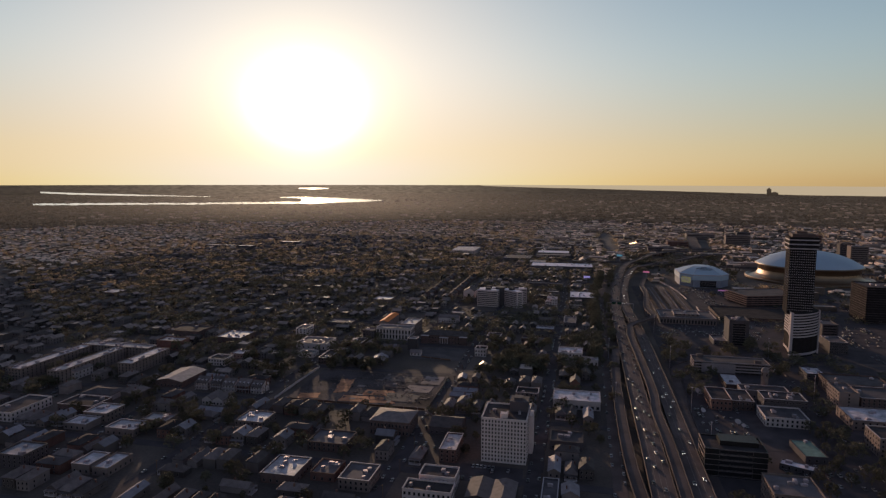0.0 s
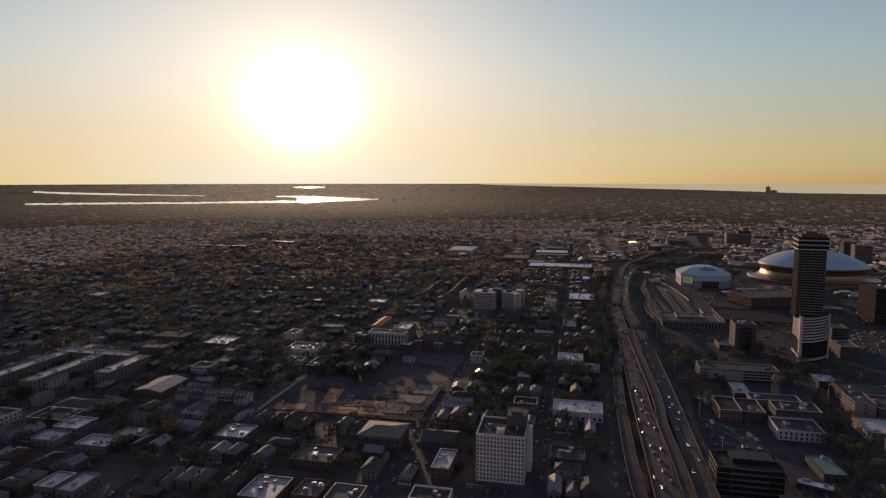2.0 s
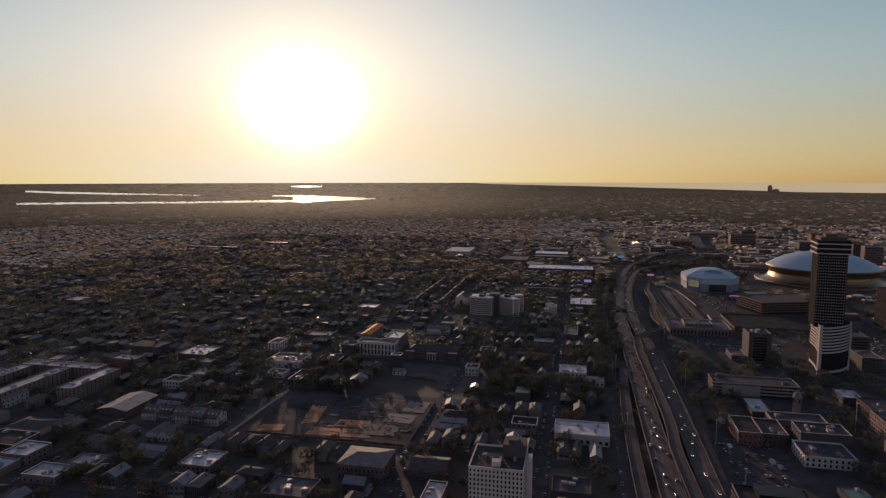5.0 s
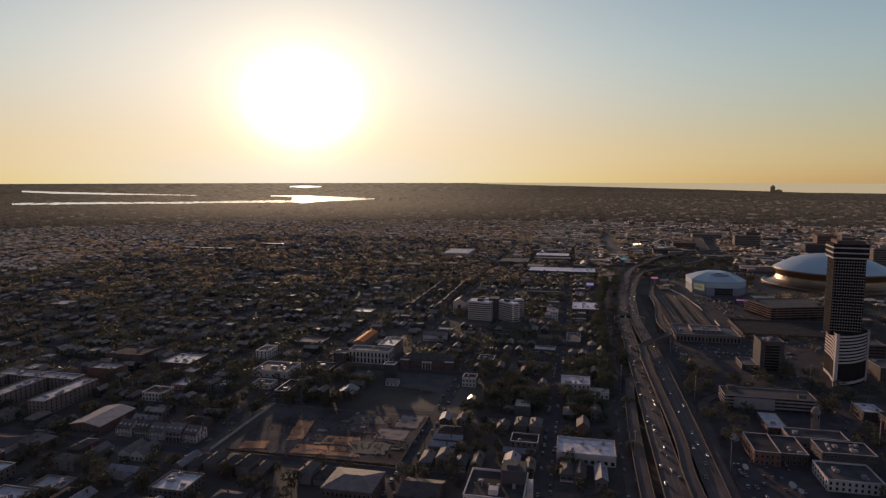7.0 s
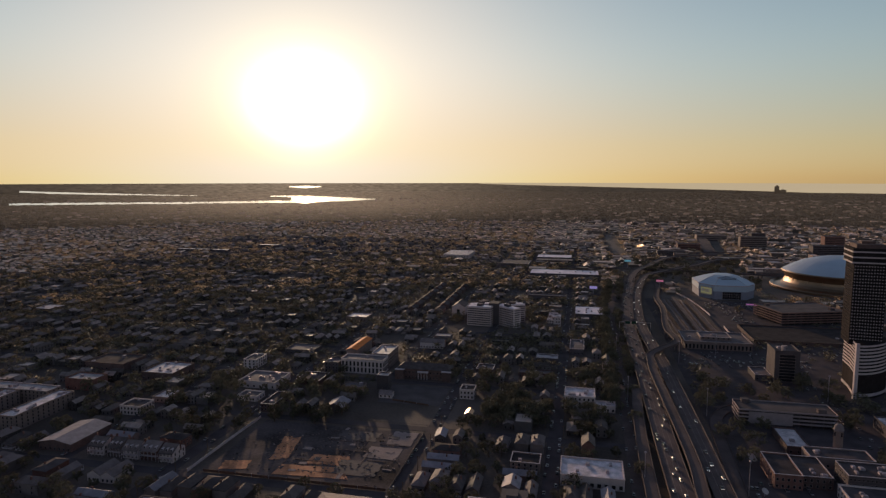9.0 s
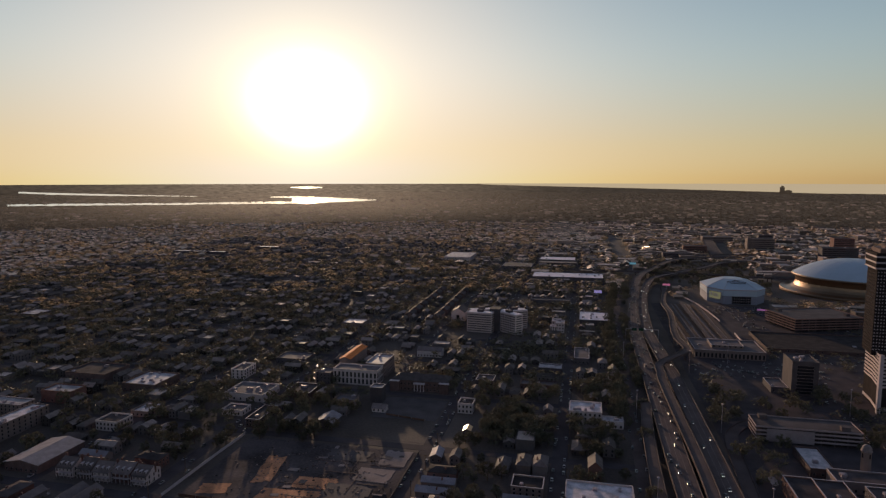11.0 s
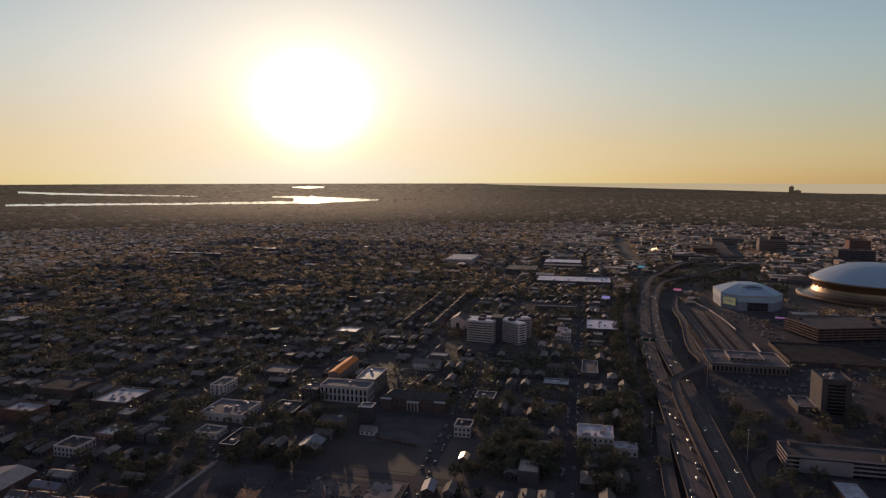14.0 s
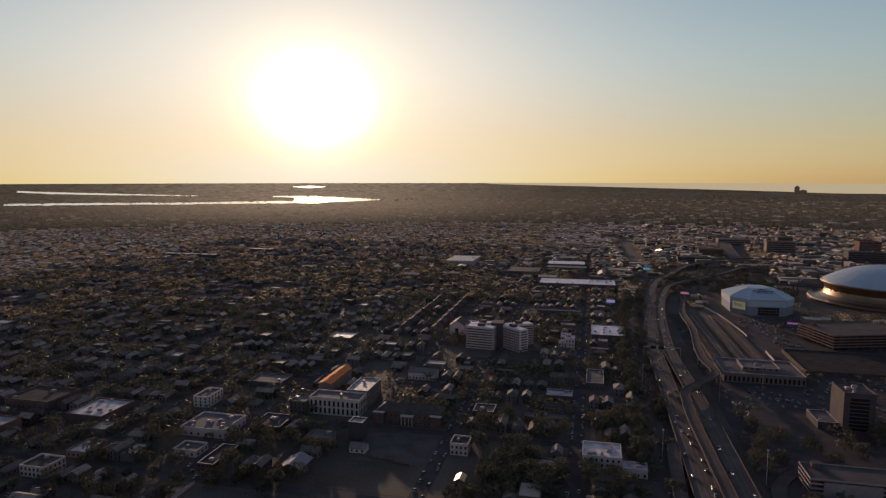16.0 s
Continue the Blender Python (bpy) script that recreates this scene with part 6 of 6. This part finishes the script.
def far_trees(n, d0, d1, size, name, label, sprays=14, leaf=0.3, material="leaf_far", lo=-38.0, flat=1.0):
    """Woods too far to count: crowns of loose leaf sprays."""
    rg = np.random.RandomState(int(d0))
    pts = []
    for v, u, d in field(n, d0, d1, lo=lo):
        if not free(v - 3, v + 3, u - 3, u + 3):
            continue
        if d < 3000 and noise.noise(Vector((v * 0.007, u * 0.011, 3.0))) + 0.5 * noise.noise(Vector((v * 0.03, u * 0.03, 6.0))) < rng.uniform(-0.45, 0.5):
            continue                                   # woods stand in masses, with clearings of roofs
        if v > 60 and rng.random() < (0.7 if u < 1750 else 0.3 if d < 3200 else 0.2):
            continue
        if u < 2100 and v < 25 and (min(abs(v - s) for s in STREET_V) < (7 if u < 800 else 4.5 if v > -300 else 2) or min(abs(u - s) for s in us) < (4 if u < 800 else 1.5)):
            continue
        if d > 4500:
            az = math.degrees(math.atan2(v * CA + u * SA - EYE.x, -v * SA + u * CA - EYE.y))
            if any(a0 < az < a1 and near(az) - 230 < d < far(az) + 20 for a0, a1, near, far in WATER):
                continue
        pts.append((v, u))
    vs = []
    for v, u in pts:
        x, y, z, s = shell(v * CA + u * SA, -v * SA + u * CA)
        r = size * s * rg.uniform(0.6, 1.35)
        d = rg.normal(size=(sprays, 1, 3))
        d /= np.linalg.norm(d, axis=2, keepdims=True)
        c = d * rg.uniform(0.35, 1.0, (sprays, 1, 1)) * np.array([r, r, r * 0.6]) + np.array([x, y, z + r * 0.6])
        vs.append((c + rg.normal(size=(sprays, 3, 3)) * (r * leaf * np.array([1, 1, flat]))).reshape(-1, 3))
    fs = [np.arange(3 * sprays * len(pts)).reshape(-1, 3)]
    me = bpy.data.meshes.new(name)
    me.from_pydata(np.concatenate(vs).tolist(), [], np.concatenate(fs).tolist())
    me.materials.append(material if isinstance(material, bpy.types.Material) else M[material])
    return tagged(new(name, me), label, "trees", kind="stuff")


far_trees(33000, 640, 1700, 6.6, "town_trees", "dark tree crowns among the houses", 40, 0.17, "leaf_mid", flat=0.6)
far_trees(36000, 1150, 2900, 7.2, "distant_trees", "canopy of trees across the flat town, colour lifted for haze", 24, 0.26, flat=0.4)
far_trees(27000, 2350, 5500, 7.5, "far_woods", "far woods with the evening haze put in as glow", 12, 0.38, haze_glow_woods, flat=0.4)
far_trees(12000, 5500, 9100, 9.0, "horizon_woods", "thin far woods beyond the river, haze put in as glow", 9, 0.4, haze_glow_woods, flat=0.4)
far_trees(9000, 5500, 9200, 8.5, "lakeside_woods", "far woods towards the lake, haze put in as glow", 9, 0.4, haze_glow_woods, -5.0, flat=0.4)

# ---------------------------------------------------------------- cars
def car_pattern(kind):
    ln, w, h = (4.6, 1.85, 1.0) if kind == "car" else (8.5, 2.4, 1.1)
    ob = thing(kind, pose(0, 0, -60), "", kind)
    bm = bmesh.new()
    box(bm, -w / 2, w / 2, -ln / 2, ln / 2, 0.35, h)
    bmesh.ops.bevel(bm, geom=bm.edges[:], offset=0.15, segments=1, affect="EDGES")
    part("body", bm, M["paint"], ob)
    bm = bmesh.new()
    if kind == "car":
        lo = [bm.verts.new(p) for p in ((-w * 0.46, -1.7, h - 0.05), (w * 0.46, -1.7, h - 0.05), (w * 0.46, 1.0, h - 0.05), (-w * 0.46, 1.0, h - 0.05))]
        hi = [bm.verts.new(p) for p in ((-w * 0.38, -1.1, 1.48), (w * 0.38, -1.1, 1.48), (w * 0.38, 0.4, 1.48), (-w * 0.38, 0.4, 1.48))]
        for i in range(4):
            bm.faces.new((lo[i], lo[(i + 1) % 4], hi[(i + 1) % 4], hi[i]))
        bm.faces.new(hi).material_index = 1
        part("cabin", bm, (M["glass"], M["paint"]), ob, "dark car windows under a painted roof")
    else:
        box(bm, -w / 2, w / 2, -ln / 2, ln / 2 - 2.2, h, 3.4)
        part("cargo_box", bm, M["cream"], ob, "pale cargo box")
        part("cab", boxes((-w / 2 + 0.1, w / 2 - 0.1, ln / 2 - 2.1, ln / 2 - 0.2, h, 2.6)), M["paint"], ob)
    wheel = bmesh.new()
    bmesh.ops.create_cone(wheel, cap_ends=True, segments=8, radius1=0.36, radius2=0.36, depth=0.22, matrix=pose(0, 0, 0, 0, 90, 0))
    me = mesh_of("wheel", wheel, M["tyre"])
    for x in (-w / 2 + 0.05, w / 2 - 0.05):
        for y in (-ln * 0.31, ln * 0.31):
            part("wheel", me, None, ob, m=pose(x, y, 0.36))
    return ob


CAR, TRUCK = car_pattern("car"), car_pattern("truck")
LIT_CAR = copy_thing(CAR, pose(0, 0, -60))
# glowing headlights are added to stand in for sun glints off the cars
lamp_glow = mat("headlight_for_glint", (0.8, 0.78, 0.7), 0.3, 2.0, 0.05, bump=0)
lamp_glow.node_tree.nodes["Principled BSDF"].inputs["Emission Color"].default_value = (1.0, 0.93, 0.8, 1)
lamp_glow.node_tree.nodes["Principled BSDF"].inputs["Emission Strength"].default_value = 2.5
for x in (-0.62, 0.62):
    part("headlight", boxes((x - 0.15, x + 0.15, 2.28, 2.34, 0.62, 0.82)), lamp_glow, LIT_CAR, "headlight glowing in place of sun glints")
rng = random.Random(77)


def on_line(line, width, lanes, n, name, label, flip, lo, hi):
    """Cars in the lanes of a road, nose along it."""
    pts = [p for p in line if lo < p.y < hi]
    used = []
    for _ in range(n * 3):
        if n <= 0:
            break
        i = rng.randrange(len(pts) - 1)
        t, lane = rng.random(), rng.randrange(lanes)
        p = pts[i].lerp(pts[i + 1], t)
        d = pts[i + 1] - pts[i]
        side = Vector((d.y, -d.x, 0)).normalized()
        q = p + side * (-width / 2 + 1.2 + (width - 2.4) * (lane + 0.5) / lanes)
        if any((q - o).length < 8 for o in used):
            continue
        used.append(q)
        yaw = math.degrees(math.atan2(-d.x, d.y)) + (180 if flip else 0)
        truck = rng.random() < 0.02
        c = copy_thing(TRUCK if truck else LIT_CAR if flip else CAR, GRID @ Matrix.Translation(q) @ pose(0, 0, 0, 0, 0, yaw))
        tagged(c, "white box truck driving on the expressway" if truck else label, "truck" if truck else "car", "cars on the expressway")
        n -= 1


OUT_LINE, IN_LINE = smooth_line(OUT), smooth_line(INB)
on_line(OUT_LINE, 15.5, 4, 88, "car", "passenger car in the outbound lanes of the expressway", False, 380, 1400)
on_line(IN_LINE, 13.5, 3, 42, "car", "passenger car in the inbound lanes of the expressway", True, 380, 1400)
for k in range(36):                                    # parked along the kerbs and in the car parks
    v = rng.choice((-28, -28, -124, -280, -373)) + rng.choice((-1, 1)) * 4.2
    c = copy_thing(CAR, GRID @ pose(v, rng.uniform(370, 830), 0.06, 0, 0, rng.choice((0, 180))))
    tagged(c, "car parked at the kerb of a side street", "car", "parked cars")
for a, n in (((178, 260, 1174, 1232), 16), ((100, 136, 508, 580), 12), ((100, 160, 856, 920), 10), ((-78, -40, 401, 420), 8)):
    spots_in = [(v, u) for v in np.arange(a[0], a[1], 2.9) for u in np.arange(a[2], a[3], 16)]
    for v, u in rng.sample(spots_in, min(n, len(spots_in))):
        c = copy_thing(CAR, GRID @ pose(v, u, 0.08, 0, 0, rng.choice((0, 180))))
        tagged(c, "car standing in an asphalt car park", "car", "cars in the car parks")
for pat in (CAR, TRUCK, LIT_CAR):
    for o in (*pat.children_recursive, pat):
        bpy.data.objects.remove(o)

def parked_rows():
    """The many cars standing in rows in the lots and yards, too many to count."""
    heap, rg = Heap(), random.Random(91)
    body = [(-0.9, -2.2, 0.3), (0.9, -2.2, 0.3), (0.9, 2.2, 0.3), (-0.9, 2.2, 0.3), (-0.9, -2.2, 0.95), (0.9, -2.2, 0.95), (0.9, 2.2, 0.95), (-0.9, 2.2, 0.95),
            (-0.8, -1.6, 0.95), (0.8, -1.6, 0.95), (0.8, 1.1, 0.95), (-0.8, 1.1, 0.95), (-0.66, -1.0, 1.5), (0.66, -1.0, 1.5), (0.66, 0.4, 1.5), (-0.66, 0.4, 1.5)]
    faces = [(0, 1, 5, 4), (1, 2, 6, 5), (2, 3, 7, 6), (3, 0, 4, 7), (4, 5, 6, 7), (8, 9, 13, 12), (9, 10, 14, 13), (10, 11, 15, 14), (11, 8, 12, 15), (12, 13, 14, 15)]
    lots = ((182, 258, 1172, 1236, 0.23), (198, 228, 1080, 1165, 0.23), (100, 196, 856, 922, 0.15), (212, 234, 834, 958, 0.20), (302, 378, 844, 955, 0.18), (100, 138, 508, 584, 0.20),
            (-78, -38, 400, 423, 0.20), (150, 170, 600, 650, 0.20), (-120, -98, 430, 470, 0.17), (-150, -130, 402, 440, 0.13), (-20, 16, 1118, 1150, 0.20), (-22, 18, 590, 640, 0.08),
            (-505, -450, 462, 500, 0.17), (-250, -220, 402, 436, 0.17), (190, 330, 905, 960, 0.13), (140, 200, 440, 480, 0.17), (300, 420, 1060, 1080, 0.17))
    for v0, v1, u0, u1, full in lots:
        u = u0 + 3
        row = 0
        while u < u1 - 2:
            v = v0 + 1.5
            while v < v1 - 1:
                if rg.random() < full:
                    a = radians(-12.5 + rg.choice((0, 180)) + rg.uniform(-2, 2))
                    ca, sa, k = math.cos(a), math.sin(a), rg.uniform(0.94, 1.08)
                    x, y = v * CA + u * SA, -v * SA + u * CA
                    heap.add(np.array([(x + k * (p * ca - q * sa), y + k * (p * sa + q * ca), 0.02 + k * r) for p, q, r in body]), faces, [0, 0, 0, 0, 0, 1, 1, 1, 1, 0])
                v += 2.8
            u += 5.6 if row % 2 else 11.5
            row += 1
    for v in (-28, -124, -195, -287, -373, -485, 28, 205, 330):     # along the kerbs
        for side in (-1, 1):
            u = 350.0
            while u < 1250:
                u += rg.uniform(7, 46)
                if v == -485 and 498 < u < 637 or v == -195 and u < 740:
                    continue
                x, y = (v + side * 3.6) * CA + u * SA, -(v + side * 3.6) * SA + u * CA
                a = radians(-12.5 + (180 if side < 0 else 0))
                ca, sa = math.cos(a), math.sin(a)
                heap.add(np.array([(x + p * ca - q * sa, y + p * sa + q * ca, 0.02 + r) for p, q, r in body]), faces, [0, 0, 0, 0, 0, 1, 1, 1, 1, 0])
    paint = mat("parked_car_paint", (0.14, 0.138, 0.136), 0.35, 0.5, 0.1, per="island", spread=0.95, bump=0, spec=0.6)
    heap.link("parked_cars", (paint, M["glass"]), "rows of parked cars in lots and along the kerbs", "cars")


parked_rows()

# ---------------------------------------------------------------- small structures
def chimney_tower():
    ob = thing("bell_tower", GRID @ pose(172.6, 638, 0), "slender pale masonry tower with a domed cap", "tower")
    part("shaft", revolve([(3.5, -0.3), (3.3, 9), (3.1, 19.6)], 8), M["cream"], ob, "pale eight-sided masonry shaft")
    part("cornice", revolve([(3.1, 19.5), (3.5, 19.7), (3.5, 20.2), (3.0, 20.5)], 16), M["frame"], ob)
    part("dome", revolve([(3.0, 20.4), (3.0, 21.4), (2.75, 22.4), (2.2, 23.3), (1.4, 23.9), (0.5, 24.2), (0.05, 24.25)], 20), M["frame"], ob, "weathered round dome")
    for k in range(4):
        part("opening", boxes((-0.55, 0.55, -3.05, -2.75, 15.4, 18.4)), M["glass"], ob, m=pose(0, 0, 0, 0, 0, 22.5 + 90 * k))


chimney_tower()


def billboard(v, u, z, w, h, rot, label, face):
    ob = thing("billboard", GRID @ pose(v, u, 0, 0, 0, rot), label, "billboard", "billboards by the expressway")
    part("panel", boxes((-w / 2, w / 2, -0.3, 0.3, z, z + h)), M["black"], ob)
    part("lit_face", boxes((-w / 2 + 0.3, w / 2 - 0.3, -0.4, -0.3, z + 0.3, z + h - 0.3)), face, ob, "glowing advertising screen")
    part("catwalk", boxes((-w / 2 - 0.2, w / 2 + 0.2, -0.9, 0.4, z - 0.4, z)), M["metal"], ob)
    part("post", boxes((-0.5, 0.5, -0.1, 0.9, -0.3, z)), M["metal"], ob)


billboard(10, 1250, 11, 13, 5, -2, "lit violet billboard on a post near the depot", screen("violet_screen", (0.45, 0.38, 0.75)))
billboard(89, 1590, 16, 14, 5, -5, "lit teal billboard on a post beyond the bend", screen("teal_screen", (0.16, 0.42, 0.5)))
billboard(130, 1352, 11, 13, 4, -8, "lit pink billboard on a post by the rail yard", screen("pink_screen", (0.7, 0.22, 0.34)))
for v, u in ((95, 560), (32, 560), (95, 700), (32, 720), (95, 860), (30, 880), (140, 900), (210, 620), (208, 760), (96, 480)):
    ob = thing("lamp_mast", GRID @ pose(v, u, 0), "tall slim lamp mast beside the expressway", "street lamp", "lamp masts")
    part("mast", boxes((-0.18, 0.18, -0.18, 0.18, -0.3, 24)), M["metal"], ob)
    part("lamp_ring", revolve([(0.7, 23.5), (0.9, 23.7), (0.7, 24.0), (0.2, 24.1)], 10), M["metal"], ob)
for u, z in ((985, 8),):
    ob = thing("sign_gantry", GRID @ pose(60, u, z), "steel sign gantry with green boards over the lanes", "gantry", "sign gantries")
    for x in (-21, 17.5):
        part("post", boxes((x - 0.3, x + 0.3, -0.3, 0.3, -8, 7)), M["metal"], ob)
    part("beam", boxes((-21, 17.5, -0.3, 0.3, 6.4, 7)), M["metal"], ob)
    for x in (-14, -6):
        part("board", boxes((x, x + 6, -0.5, -0.3, 4.6, 8)), M["pool_green"], ob, "dark green direction board")


def fence(name, pts, h, label, material="trim"):
    line = smooth_line([(v, u, 0) for v, u in pts], 6)
    ob = thing(name, GRID, label, "fence")
    part("panel", ribbon(line, [(-0.08, 0.1), (-0.08, h), (0.08, h), (0.08, 0.1)]), M[material], ob)
    for p in line[::2]:
        part("post", boxes((-0.12, 0.12, -0.12, 0.12, -0.3, h + 0.2)), M["metal"], ob, m=Matrix.Translation(p))


fence("board_fence", [(-272, 515), (-272, 570), (-271, 615)], 2.4, "pale board fence along the cleared lot")
fence("site_fence", [(-129, 520), (-129, 580), (-129, 612)], 2.0, "dusty fence along the edge of the cleared lot", "concrete")
fence("site_fence", [(-262, 518), (-200, 518), (-131, 518)], 2.0, "dusty fence along the street side of the lot", "rust")
fence("low_wall", [(-176, 680), (-140, 673)], 1.6, "dark low wall across the grassy lot", "rust")
rng = random.Random(8)
for v in (-118, -279, -22):
    for u in range(360, 860, 38):
        ob = thing("utility_pole", GRID @ pose(v, u, 0, 0, 0, rng.uniform(-4, 4)), "wooden utility pole with a crossarm", "utility pole", "utility poles")
        part("pole", boxes((-0.16, 0.16, -0.16, 0.16, -0.3, 11)), M["bark"], ob)
        part("crossarm", boxes((-1.3, 1.3, -0.08, 0.08, 10, 10.2)), M["bark"], ob)


def lakeside(az, dist, w, h, label):
    x, y, z, s = shell(EYE.x + dist * math.sin(radians(az)), EYE.y + dist * math.cos(radians(az)))
    ob = thing("lakeside_tower", pose(x, y, z, 0, 0, -az), label, "tower", "towers by the lake")
    w, h = w * s, h * s
    # both parts take the far land's material, with haze put in as emission
    part("slab", boxes((-w / 2, w / 2, -w / 4, w / 4, -1, h)), haze, ob)
    part("roof_house", boxes((-w / 5, w / 4, -w / 6, w / 6, h, h * 1.14)), haze, ob)


lakeside(27.75, 9300, 55, 92, "dark tower block by the far lake")
lakeside(28.15, 9300, 90, 46, "dark lower block by the far lake")
lakeside(25.0, 9300, 60, 26, "dark low block by the far lake")


def satellite_dish(v, u, z, r, tilt, yaw):
    ob = thing("satellite_dish", GRID @ pose(v, u, z, 0, 0, yaw), "pale satellite dish on a short mast", "satellite dish", "satellite dishes")
    prof = [(r, r * 0.32), (r * 0.75, r * 0.16), (r * 0.45, r * 0.05), (0.1, 0.0)]
    bm = revolve(prof + [(0.1, -0.12), (r * 0.45, -0.07), (r * 0.75, r * 0.16 - 0.12), (r, r * 0.32 - 0.06)], 20)
    part("reflector", bm, M["white_wall"], ob, "white dish", m=pose(0, 0, 2.4 + r * 0.4, tilt, 0, 0))
    part("mast", boxes((-0.18, 0.18, -0.18, 0.18, -0.1, 2.3 + r * 0.4)), M["metal"], ob)
    part("feed_arm", boxes((-0.06, 0.06, -0.06, 0.06, 0, r * 0.9)), M["metal"], ob, m=pose(0, 0, 2.4 + r * 0.4, tilt, 0, 0))


satellite_dish(109, 612, 0.08, 3.6, 35, 40)
satellite_dish(105, 563, 0.08, 2.2, 40, 30)
satellite_dish(128, 541, 0.08, 2.4, 40, 20)
satellite_dish(131, 534, 0.08, 1.8, 40, 20)

billboard(250, 1165, 9, 34, 2.6, -4, "lit violet ribbon sign above the arena plaza", screen("magenta_screen", (0.5, 0.2, 0.45)))

for pts, h, label in (([(146, 1320), (156, 1279), (165, 1229), (171, 1165), (174, 1118)], 2.6, "long pale retaining wall beside the rail yard"),
                      ([(178, 1045), (177, 996)], 3.0, "short sunlit wall by the railway terminal")):
    fence("yard_wall", pts, h, label, "white_wall")
